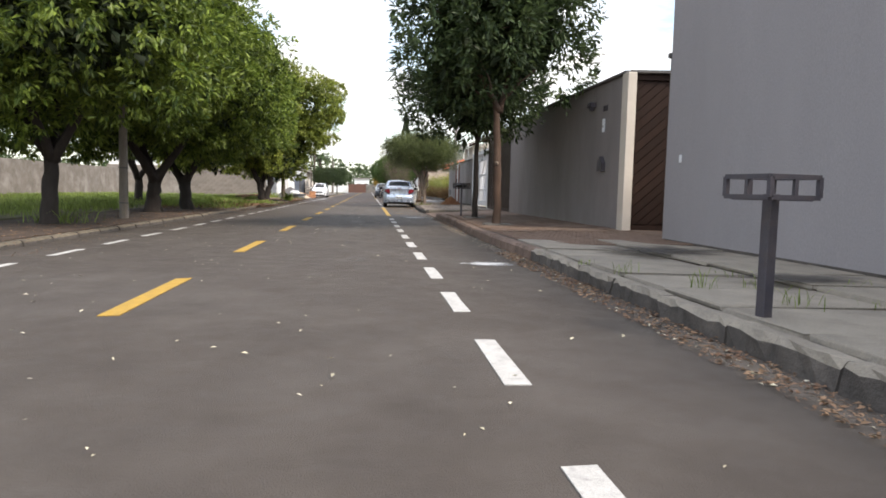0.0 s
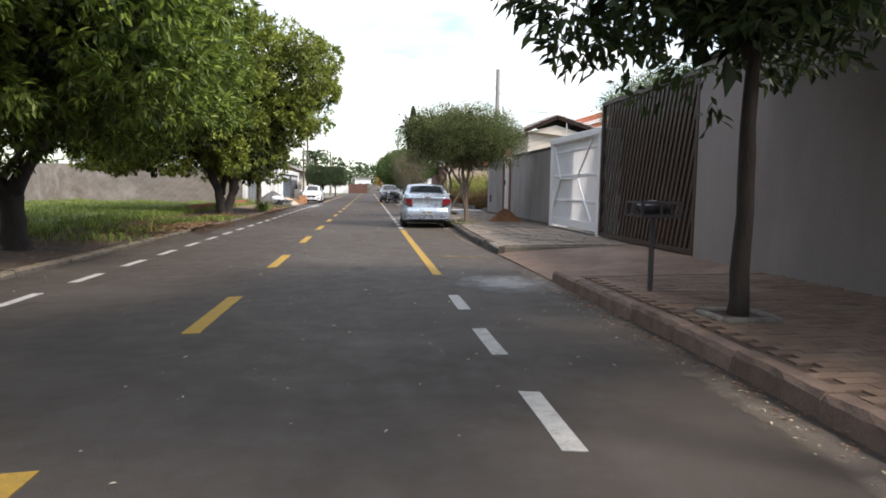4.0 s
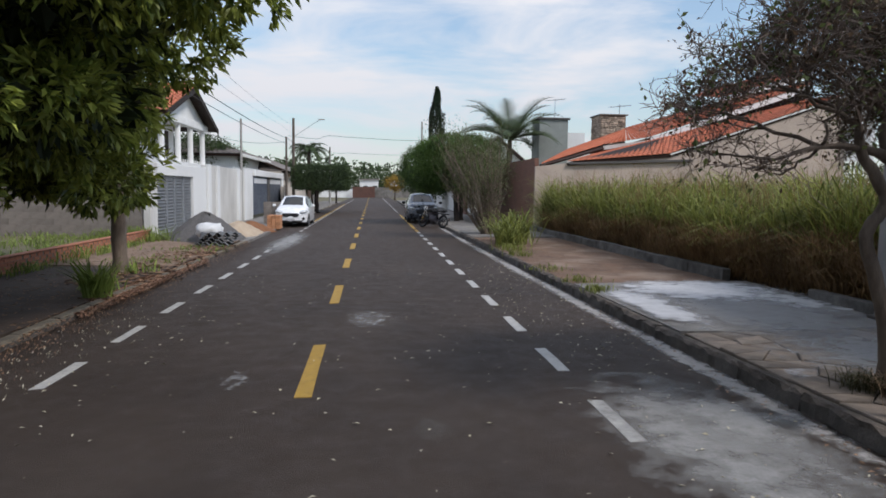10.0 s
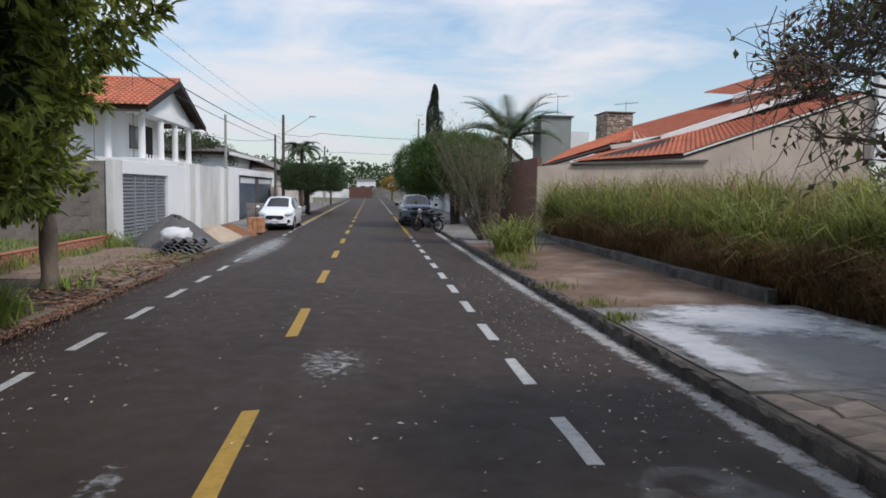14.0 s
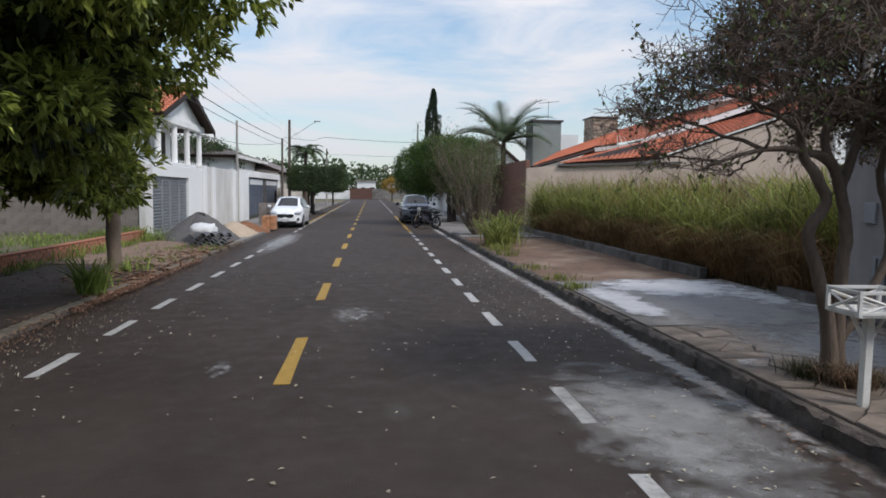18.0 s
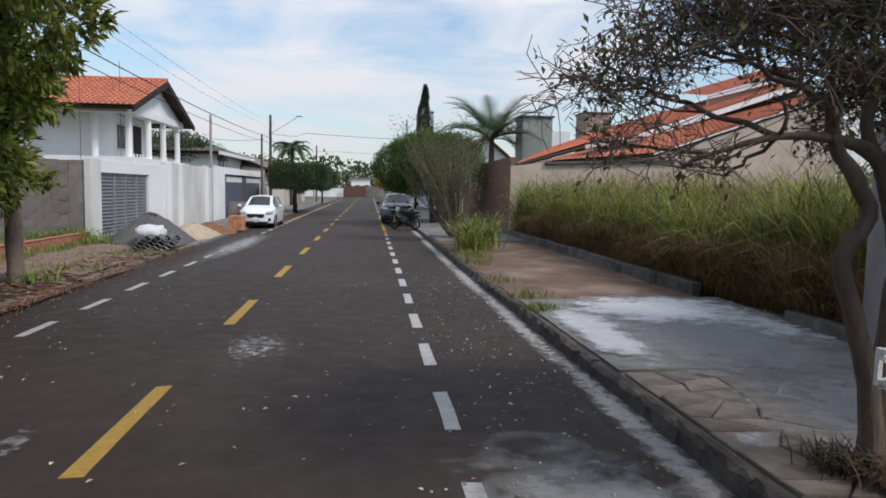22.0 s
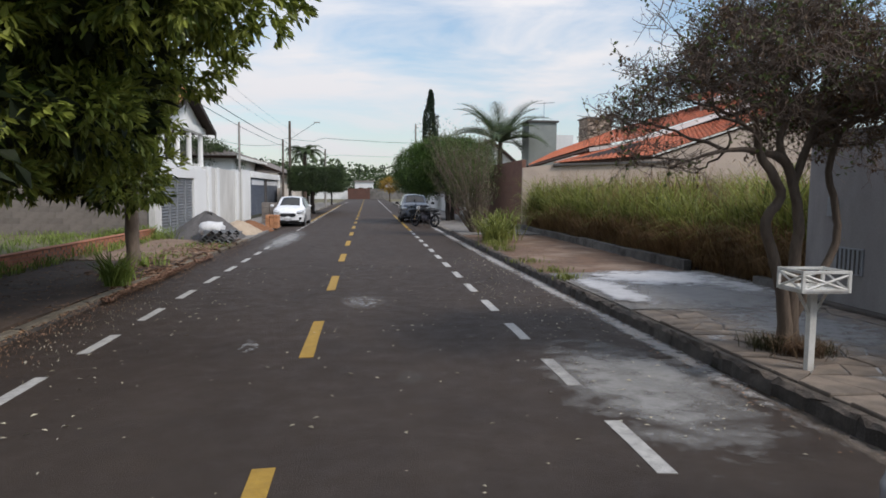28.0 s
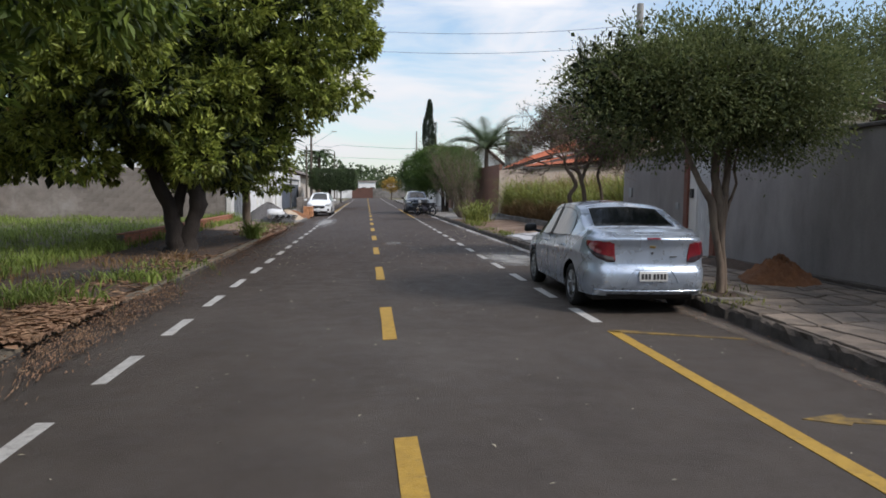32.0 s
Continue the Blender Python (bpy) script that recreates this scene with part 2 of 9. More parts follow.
M = dict(
    asphalt=mat("asphalt", (0.0352, 0.0232, 0.0168), (0.0475, 0.032, 0.0232), 1.3, 0.74, 0.7, 120, stain=(0.065, 0.047, 0.0365), stain_scale=0.33, stain_amt=0.4, spec=0.36),
    white_paint=mat("white_paint", (0.48, 0.47, 0.445), (0.37, 0.36, 0.345), 9, 0.75, 0.35, 120, stain=(0.16, 0.15, 0.145), stain_scale=14, stain_amt=0.7, stain_lo=0.52, stain_hi=0.75),
    yellow_paint=mat("yellow_paint", (0.43, 0.265, 0.045), (0.33, 0.2, 0.036), 9, 0.75, 0.35, 120, stain=(0.12, 0.09, 0.05), stain_scale=12, stain_amt=0.75, stain_lo=0.55, stain_hi=0.75),
    yellow_worn=mat("yellow_worn", (0.3, 0.19, 0.042), (0.19, 0.125, 0.035), 9, 0.75, 0.35, 120, stain=(0.07, 0.052, 0.034), stain_scale=7, stain_amt=0.85, stain_lo=0.4, stain_hi=0.6),
    kerb=mat("kerb", (0.15, 0.135, 0.118), (0.27, 0.25, 0.22), 5, 0.92, 0.6, 40, stain=(0.06, 0.052, 0.045), stain_scale=1.6, stain_amt=0.8, obj=0.15),
    kerb_rough=mat("kerb_rough", (0.06, 0.047, 0.038), (0.14, 0.115, 0.095), 6, 0.95, 0.9, 34, stain=(0.04, 0.035, 0.03), stain_scale=2.5, stain_amt=0.8, obj=0.15),
    kerb_dark=mat("kerb_dark", (0.05, 0.044, 0.04), (0.11, 0.096, 0.084), 4, 0.92, 0.6, 40, stain=(0.045, 0.04, 0.036), stain_scale=1.6, stain_amt=0.7, obj=0.15),
    kerb_lit_top=mat("kerb_lit_top", (0.2, 0.17, 0.125), (0.12, 0.1, 0.075), 5, 0.92, 0.6, 40, stain=(0.06, 0.05, 0.04), stain_scale=1.6, stain_amt=0.8, obj=0.2),
    kerb_red=mat("kerb_red", (0.15, 0.1, 0.078), (0.2, 0.14, 0.11), 5, 0.92, 0.6, 40, stain=(0.07, 0.05, 0.042), stain_scale=1.6, stain_amt=0.7, obj=0.15),
    bark_red=mat("bark_red", (0.1, 0.06, 0.041), (0.06, 0.038, 0.028), 7, 0.95, 0.9, 28, stretch=(1, 1, 0.25), stain=(0.2, 0.14, 0.1), stain_scale=2.2, stain_amt=0.4),
    slab=mat("slab", (0.285, 0.252, 0.205), (0.2, 0.177, 0.147), 2.2, 0.92, 0.4, 55, stain=(0.12, 0.105, 0.085), stain_scale=0.9, stain_amt=0.7, obj=0.08),
    brown_paving=mat("brown_paving", (0.165, 0.107, 0.076), (0.115, 0.077, 0.057), 3, 0.9, 0.4, 50, stain=(0.29, 0.215, 0.165), stain_scale=0.7, stain_amt=0.5, obj=0.14),
    paving_rest=mat("paving_rest", (0.165, 0.107, 0.076), (0.115, 0.077, 0.057), 3, 0.9, 0.4, 50, stain=(0.29, 0.215, 0.165), stain_scale=0.7, stain_amt=0.5, island=0.2),
    stone=mat("stone", (0.25, 0.2, 0.158), (0.15, 0.122, 0.098), 2.6, 0.86, 0.6, 38, stain=(0.1, 0.085, 0.072), stain_scale=1.1, stain_amt=0.7, obj=0.18),
    mortar=mat("mortar", (0.2, 0.175, 0.14), (0.14, 0.125, 0.1), 5, 0.95, 0.5, 60),
    old_concrete=mat("old_concrete", (0.23, 0.215, 0.195), (0.155, 0.145, 0.135), 1.7, 0.9, 0.5, 45, stain=(0.085, 0.078, 0.07), stain_scale=0.8, stain_amt=0.75),
    red_earth=mat("red_earth", (0.175, 0.105, 0.068), (0.105, 0.068, 0.047), 2.2, 0.95, 0.6, 40, stain=(0.3, 0.225, 0.17), stain_scale=0.7, stain_amt=0.75),
    dirt=mat("dirt", (0.04, 0.027, 0.02), (0.078, 0.052, 0.037), 1.6, 0.96, 0.6, 35, stain=(0.13, 0.09, 0.062), stain_scale=0.5, stain_amt=0.35),
    ground=mat("ground", (0.10, 0.10, 0.05), (0.14, 0.12, 0.07), 0.6, 0.97, 0.4, 10, stain=(0.19, 0.14, 0.09), stain_scale=0.1, stain_amt=0.5),
    lilac_wall=mat("lilac_wall", (0.285, 0.267, 0.276), (0.26, 0.244, 0.252), 0.9, 0.9, 0.12, 130, stain=(0.225, 0.212, 0.216), stain_scale=0.35, stain_amt=0.5, stretch=(1, 1, 0.3)),
    grey_wall=mat("grey_wall", (0.255, 0.228, 0.224), (0.222, 0.198, 0.195), 1.0, 0.9, 0.25, 110, stain=(0.2, 0.18, 0.178), stain_scale=0.5, stain_amt=0.5, stretch=(1, 1, 0.35)),
    plaster_grey=mat("plaster_grey", (0.32, 0.3, 0.3), (0.245, 0.228, 0.229), 1.8, 0.9, 0.3, 90, stain=(0.17, 0.164, 0.163), stain_scale=1.1, stain_amt=0.7, stretch=(1, 1, 0.35)),
    beige=mat("beige", (0.50, 0.405, 0.335), (0.45, 0.36, 0.30), 0.9, 0.9, 0.15, 110, stain=(0.37, 0.30, 0.25), stain_scale=0.45, stain_amt=0.5),
    dust_earth=mat("dust_earth", (0.25, 0.172, 0.12), (0.165, 0.112, 0.078), 1.4, 0.96, 0.5, 40, stain=(0.07, 0.052, 0.04), stain_scale=0.6, stain_amt=0.7),
    pillar_beige=mat("pillar_beige", (0.58, 0.52, 0.45), (0.52, 0.465, 0.40), 1.2, 0.9, 0.15, 110, stain=(0.42, 0.37, 0.32), stain_scale=0.8, stain_amt=0.4),
    white_wall=mat("white_wall", (0.76, 0.76, 0.75), (0.70, 0.70, 0.69), 0.8, 0.88, 0.15, 100, stain=(0.52, 0.50, 0.47), stain_scale=0.5, stain_amt=0.5, stretch=(1, 1, 0.4)),
    raw_plaster=mat("raw_plaster", (0.62, 0.60, 0.57), (0.48, 0.46, 0.43), 1.4, 0.92, 0.3, 70, stain=(0.72, 0.71, 0.69), stain_scale=0.6, stain_amt=0.7, stretch=(1, 1, 0.4)),
    block=mat("block", (0.23, 0.2, 0.175), (0.15, 0.128, 0.112), 2.2, 0.94, 0.6, 45, stain=(0.33, 0.305, 0.28), stain_scale=0.9, stain_amt=0.75, obj=0.12),
    brick=mat("brick", (0.43, 0.175, 0.1), (0.34, 0.135, 0.078), 6, 0.92, 0.4, 60, stain=(0.22, 0.13, 0.1), stain_scale=1.5, stain_amt=0.5, obj=0.2),
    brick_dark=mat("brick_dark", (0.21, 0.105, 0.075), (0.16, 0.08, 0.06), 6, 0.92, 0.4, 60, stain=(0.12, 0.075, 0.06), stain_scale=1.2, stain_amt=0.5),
    tile=mat("tile", (0.50, 0.165, 0.085), (0.42, 0.13, 0.07), 2.0, 0.85, 0.3, 50, stain=(0.28, 0.12, 0.08), stain_scale=0.8, stain_amt=0.5, island=0.12),
    dark_tile=mat("dark_tile", (0.24, 0.215, 0.2), (0.17, 0.152, 0.142), 2.0, 0.85, 0.3, 50, stain=(0.2, 0.15, 0.13), stain_scale=0.8, stain_amt=0.5, island=0.12),
    dark_wood=mat("dark_wood", (0.03, 0.015, 0.010), (0.02, 0.010, 0.007), 3, 0.6, 0.25, 40, spec=0.2, stretch=(1, 8, 0.6), obj=0.2),
    brown_metal=mat("brown_metal", (0.045, 0.028, 0.022), (0.033, 0.021, 0.017), 4, 0.5, 0.1, 80, obj=0.1),
    red_brown=mat("red_brown", (0.20, 0.075, 0.05), (0.16, 0.06, 0.042), 3, 0.6, 0.15, 60),
    white_metal=mat("white_metal", (0.72, 0.73, 0.75), (0.65, 0.66, 0.68), 2, 0.45, 0.06, 80, stain=(0.48, 0.47, 0.46), stain_scale=1.2, stain_amt=0.35),
    blue_metal=mat("blue_metal", (0.085, 0.1, 0.135), (0.068, 0.082, 0.112), 2, 0.5, 0.06, 80, stain=(0.22, 0.23, 0.25), stain_scale=0.8, stain_amt=0.4),
    grey_metal=mat("grey_metal", (0.27, 0.285, 0.305), (0.23, 0.245, 0.265), 2, 0.45, 0.06, 80, stain=(0.33, 0.34, 0.35), stain_scale=0.9, stain_amt=0.4),
    dark_metal=mat("dark_metal", (0.05, 0.045, 0.055), (0.07, 0.063, 0.072), 8, 0.5, 0.15, 90, stain=(0.1, 0.075, 0.065), stain_scale=6, stain_amt=0.5),
    cap=mat("cap", (0.075, 0.07, 0.068), (0.11, 0.1, 0.095), 4, 0.7, 0.15, 60),
    white_wood=mat("white_wood", (0.74, 0.74, 0.71), (0.66, 0.655, 0.62), 6, 0.7, 0.2, 70, stain=(0.42, 0.38, 0.33), stain_scale=4, stain_amt=0.5),
    bark=mat("bark", (0.105, 0.075, 0.055), (0.065, 0.048, 0.037), 7, 0.95, 0.9, 28, stretch=(1, 1, 0.35), stain=(0.17, 0.135, 0.105), stain_scale=2, stain_amt=0.4),
    bark_light=mat("bark_light", (0.19, 0.145, 0.11), (0.12, 0.09, 0.07), 6, 0.92, 0.7, 26, stretch=(1, 1, 0.3), stain=(0.33, 0.27, 0.21), stain_scale=2.5, stain_amt=0.6),
    bark_tan=mat("bark_tan", (0.155, 0.118, 0.09), (0.095, 0.072, 0.056), 6, 0.93, 0.8, 26, stretch=(1, 1, 0.3), stain=(0.25, 0.2, 0.155), stain_scale=2.5, stain_amt=0.5),
    bark_dark=mat("bark_dark", (0.045, 0.035, 0.03), (0.03, 0.024, 0.021), 7, 0.95, 0.9, 28, stretch=(1, 1, 0.35)),
    twig=mat("twig", (0.2, 0.15, 0.12), (0.13, 0.098, 0.08), 8, 0.95, 0.3, 40),
    concrete_pole=mat("concrete_pole", (0.36, 0.345, 0.32), (0.28, 0.265, 0.245), 3, 0.92, 0.4, 60, stretch=(1, 1, 0.3)),
    pole_brown=mat("pole_brown", (0.2, 0.175, 0.15), (0.14, 0.122, 0.105), 3, 0.92, 0.4, 60, stretch=(1, 1, 0.3)),
    wood_pole=mat("wood_pole", (0.12, 0.095, 0.075), (0.085, 0.068, 0.055), 5, 0.92, 0.5, 40, stretch=(1, 1, 0.2)),
    gravel=mat("gravel", (0.075, 0.069, 0.066), (0.14, 0.13, 0.124), 18, 0.95, 1.0, 60),
    sand=mat("sand", (0.46, 0.37, 0.27), (0.38, 0.29, 0.205), 5, 0.97, 0.6, 70),
    red_soil=mat("red_soil", (0.24, 0.105, 0.045), (0.17, 0.075, 0.035), 7, 0.97, 0.9, 30),
    wire=mat("wire", (0.03, 0.03, 0.032), (0.045, 0.045, 0.046), 8, 0.7, 0, 40),
    chimney=mat("chimney", (0.5, 0.4, 0.31), (0.34, 0.26, 0.2), 5, 0.9, 0.5, 40, obj=0.4),
    tank=mat("tank", (0.29, 0.31, 0.29), (0.24, 0.26, 0.245), 2, 0.85, 0.15, 60),
    leaf_mango=leaf_mat("leaf_mango", (0.028, 0.056, 0.011), (0.24, 0.31, 0.055), 0.33),
    leaf_mango_light=leaf_mat("leaf_mango_light", (0.055, 0.085, 0.016), (0.38, 0.42, 0.085), 0.36),
    leaf_shade_core=leaf_mat("leaf_shade_core", (0.012, 0.02, 0.007), (0.03, 0.045, 0.014), 0.1, 0.7),
    leaf_dark=leaf_mat("leaf_dark", (0.024, 0.043, 0.018), (0.095, 0.135, 0.05), 0.3),
    leaf_olive=leaf_mat("leaf_olive", (0.06, 0.085, 0.03), (0.18, 0.2, 0.075), 0.42),
    leaf_hedge=leaf_mat("leaf_hedge", (0.022, 0.05, 0.013), (0.125, 0.2, 0.045), 0.3),
    leaf_cypress=leaf_mat("leaf_cypress", (0.012, 0.024, 0.012), (0.03, 0.05, 0.022), 0.15),
    leaf_palm=leaf_mat("leaf_palm", (0.03, 0.05, 0.026), (0.13, 0.17, 0.085)),
    leaf_dry=leaf_mat("leaf_dry", (0.09, 0.052, 0.037), (0.19, 0.13, 0.075), 0.3, 0.8),
    leaf_gold=leaf_mat("leaf_gold", (0.2, 0.12, 0.03), (0.45, 0.3, 0.06), 0.3, 0.7),
    grass=leaf_mat("grass", (0.09, 0.115, 0.026), (0.32, 0.335, 0.085), 0.42, 0.6),
    grass_lawn=leaf_mat("grass_lawn", (0.10, 0.145, 0.028), (0.28, 0.355, 0.08), 0.4, 0.6),
    grass_dry=leaf_mat("grass_dry", (0.14, 0.08, 0.04), (0.31, 0.195, 0.09), 0.35, 0.8),
    weed_dark=leaf_mat("weed_dark", (0.03, 0.035, 0.016), (0.085, 0.075, 0.035), 0.2, 0.8),
    litter=mat("litter", (0.16, 0.088, 0.055), (0.29, 0.185, 0.11), 3, 0.9, 0.1, 40, island=0.5),
    low_wall=mat("low_wall", (0.17, 0.16, 0.15), (0.1, 0.094, 0.088), 3, 0.92, 0.6, 40, stain=(0.045, 0.04, 0.036), stain_scale=2.2, stain_amt=0.8, obj=0.15),
    litter_red=mat("litter_red", (0.2, 0.1, 0.065), (0.3, 0.18, 0.115), 3, 0.9, 0.1, 40, island=0.5),
    litter_pale=mat("litter_pale", (0.50, 0.46, 0.38), (0.40, 0.36, 0.24), 3, 0.9, 0.1, 40, island=0.5),
    silver=paint_mat("silver", (0.47, 0.545, 0.65), 0.56, 0.3),
    car_white=paint_mat("car_white", (0.8, 0.81, 0.82), 0.0, 0.35),
    car_dark=paint_mat("car_dark", (0.055, 0.066, 0.085), 0.5, 0.32),
    rubber=mat("rubber", (0.018, 0.018, 0.019), (0.026, 0.026, 0.027), 12, 0.85, 0.2, 80),
    rim=mat("rim", (0.35, 0.36, 0.37), (0.3, 0.31, 0.32), 5, 0.35, 0, 80, metal=0.8),
    black_plastic=mat("black_plastic", (0.014, 0.014, 0.015), (0.02, 0.02, 0.021), 6, 0.5, 0.1, 120),
    red_lens=mat("red_lens", (0.22, 0.012, 0.022), (0.14, 0.008, 0.015), 3, 0.12, 0, 80, coat=0.9),
    smoke_lens=mat("smoke_lens", (0.05, 0.035, 0.045), (0.035, 0.025, 0.03), 3, 0.12, 0, 80, coat=0.9),
    clear_lens=mat("clear_lens", (0.55, 0.56, 0.57), (0.42, 0.43, 0.44), 6, 0.12, 0, 80, coat=0.9),
    chrome=mat("chrome", (0.62, 0.63, 0.64), (0.55, 0.56, 0.57), 4, 0.18, 0, 80, metal=1.0),
    gold=mat("gold", (0.55, 0.40, 0.14), (0.5, 0.36, 0.12), 4, 0.3, 0, 80, metal=0.8),
    plate=mat("plate", (0.56, 0.56, 0.55), (0.5, 0.5, 0.49), 5, 0.5, 0, 90),
    ink=mat("ink", (0.03, 0.03, 0.032), (0.04, 0.04, 0.042), 5, 0.6, 0, 90),
    car_glass=glass_mat("car_glass", (0.012, 0.015, 0.017)),
    dust=dust_mat("dust", (0.33, 0.325, 0.315), 0.44, 0.8, 3.0, 0.82),
    dust_white=dust_mat("dust_white", (0.6, 0.6, 0.6), 0.44, 0.72, 4.5, 0.88, 0.2),
    powder=dust_mat("powder", (0.53, 0.53, 0.54), 0.36, 0.6, 3.2, 0.92, 0.28),
    powder_grey=dust_mat("powder_grey", (0.34, 0.335, 0.33), 0.3, 0.62, 4.0, 0.55, 0.3),
    crumbs=dust_mat("crumbs", (0.55, 0.55, 0.55), 0.53, 0.78, 11.0, 0.7, 0.08),
    dust_pale=dust_mat("dust_pale", (0.42, 0.42, 0.42), 0.38, 0.75, 5.0, 0.66, 0.24),
    dust_thin=dust_mat("dust_thin", (0.17, 0.16, 0.15), 0.48, 0.8, 7.0, 0.22),
    gutter_pale=dust_mat("gutter_pale", (0.5, 0.48, 0.46), 0.4, 0.66, 7.0, 0.66, 0.2),
    dust_brown=dust_mat("dust_brown", (0.2, 0.165, 0.135), 0.42, 0.75, 4.0, 0.7, 0.2),
    dust_wet=dust_mat("dust_wet", (0.045, 0.04, 0.038), 0.42, 0.75, 2.0, 0.75),
    bin_bag=mat("bin_bag", (0.02, 0.02, 0.022), (0.03, 0.03, 0.032), 5, 0.4, 0.3, 50),
    bag=mat("bag", (0.66, 0.66, 0.65), (0.56, 0.56, 0.56), 5, 0.8, 0.3, 50),
    roof_sheet=mat("roof_sheet", (0.13, 0.135, 0.135), (0.2, 0.2, 0.2), 6, 0.9, 0.3, 50),
    hollow_brick=mat("hollow_brick", (0.48, 0.235, 0.12), (0.40, 0.19, 0.095), 8, 0.9, 0.4, 50, obj=0.2),
)


# the first stretch's brighter light is put into its asphalt colour: paler and greyer
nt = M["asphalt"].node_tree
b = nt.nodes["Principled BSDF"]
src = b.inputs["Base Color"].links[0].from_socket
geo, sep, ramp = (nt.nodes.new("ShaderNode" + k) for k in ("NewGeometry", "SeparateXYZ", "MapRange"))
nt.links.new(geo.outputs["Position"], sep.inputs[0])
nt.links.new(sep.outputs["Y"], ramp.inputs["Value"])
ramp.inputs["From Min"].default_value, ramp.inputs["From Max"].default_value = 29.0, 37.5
south_tone = nt.nodes.new("ShaderNodeMixRGB")
south_tone.inputs["Color1"].default_value, south_tone.inputs["Color2"].default_value = (1.66, 2.02, 2.32, 1), (1, 1, 1, 1)
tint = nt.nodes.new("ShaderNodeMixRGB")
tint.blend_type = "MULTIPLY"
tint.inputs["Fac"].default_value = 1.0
nt.links.new(ramp.outputs["Result"], south_tone.inputs["Fac"])
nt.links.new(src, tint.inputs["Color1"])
nt.links.new(south_tone.outputs["Color"], tint.inputs["Color2"])
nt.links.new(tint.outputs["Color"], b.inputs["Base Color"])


# ---- mesh helpers ----
def part(name, bm, material, parent=None, label="", smooth=False):
    me = bpy.data.meshes.new(name)
    bm.normal_update()
    bm.to_mesh(me)
    bm.free()
    if smooth:
        me.polygons.foreach_set("use_smooth", [True] * len(me.polygons))
    me.materials.append(M[material])
    ob = new(name, me)
    if parent:
        ob.parent = parent
    return tagged(ob, label)


def mesh_part(name, verts, faces, material, parent=None, label="", smooth=False):
    me = bpy.data.meshes.new(name)
    me.from_pydata(np.asarray(verts, float).tolist(), [], np.asarray(faces).tolist() if isinstance(faces, np.ndarray) else faces)
    if smooth:
        me.polygons.foreach_set("use_smooth", [True] * len(me.polygons))
    me.materials.append(M[material])
    me.update()
    ob = new(name, me)
    if parent:
        ob.parent = parent
    return tagged(ob, label)


def thing(name, label, category, group="", kind="", at=(0, 0, 0)):
    ob = new(name)
    ob.location = at
    return tagged(ob, label, category, group, kind)


def piece(name, mesh, parent, m=None):
    ob = new(name, mesh)
    ob.parent = parent
    if m is not None:
        ob.matrix_basis = m
    return ob


def box(bm, x0, x1, y0, y1, z0, z1, bevel=0.0, m=None):
    geo = bmesh.ops.create_cube(bm, size=1.0)["verts"]
    t = Matrix.Translation(((x0 + x1) / 2, (y0 + y1) / 2, (z0 + z1) / 2)) @ Matrix.Diagonal((x1 - x0, y1 - y0, z1 - z0, 1))
    bmesh.ops.transform(bm, verts=geo, matrix=(m @ t) if m else t)
    if bevel:
        es = list({ed for v in geo for ed in v.link_edges})
        bmesh.ops.bevel(bm, geom=es, offset=bevel, segments=1, affect="EDGES", profile=0.5)
    return bm


def cube(x0, x1, y0, y1, z0, z1, bevel=0.0, m=None):
    return box(bmesh.new(), x0, x1, y0, y1, z0, z1, bevel, m)


def tube(bm, p0, p1, r0, r1=None, n=8, caps=True):
    p0, p1 = Vector(p0), Vector(p1)
    d = p1 - p0
    r1 = r0 if r1 is None else r1
    geo = bmesh.ops.create_cone(bm, cap_ends=caps, segments=n, radius1=r0, radius2=max(r1, 1e-4), depth=d.length)["verts"]
    t = Matrix.Translation((p0 + p1) / 2) @ d.to_track_quat("Z", "Y").to_matrix().to_4x4()
    bmesh.ops.transform(bm, verts=geo, matrix=t)
    return bm


def pipe(points, radii, n=8):
    """Verts and faces of a bent tube through points."""
    pts = [Vector(p) for p in points]
    vs, fs = [], []
    up = Vector((0.31, 0.87, 0.38)).normalized()
    for i, p in enumerate(pts):
        d = (pts[min(i + 1, len(pts) - 1)] - pts[max(i - 1, 0)]).normalized()
        u = d.cross(up)
        u = u.normalized() if u.length > 1e-3 else d.orthogonal().normalized()
        w = d.cross(u)
        for k in range(n):
            a = 2 * math.pi * k / n
            vs.append(p + (u * math.cos(a) + w * math.sin(a)) * radii[i])
    for i in range(len(pts) - 1):
        for k in range(n):
            fs.append((i * n + k, i * n + (k + 1) % n, (i + 1) * n + (k + 1) % n, (i + 1) * n + k))
    fs.append(tuple(range(n - 1, -1, -1)))
    fs.append(tuple(range((len(pts) - 1) * n, len(pts) * n)))
    return vs, fs


def prism(bm, poly, axis, a, b):
    """A flat outline, given in the two other axes, drawn out along axis from a to b."""
    def p3(u, v, w):
        return {"x": (w, u, v), "y": (u, w, v), "z": (u, v, w)}[axis]
    lo = [bm.verts.new(p3(u, v, a)) for u, v in poly]
    hi = [bm.verts.new(p3(u, v, b)) for u, v in poly]
    n = len(poly)
    bm.faces.new(lo[::-1])
    bm.faces.new(hi)
    for i in range(n):
        bm.faces.new((lo[i], lo[(i + 1) % n], hi[(i + 1) % n], hi[i]))
    bmesh.ops.recalc_face_normals(bm, faces=bm.faces[:])
    return bm


def lerp(table, y):
    return float(np.interp(y, [r[0] for r in table], [r[1] for r in table]))


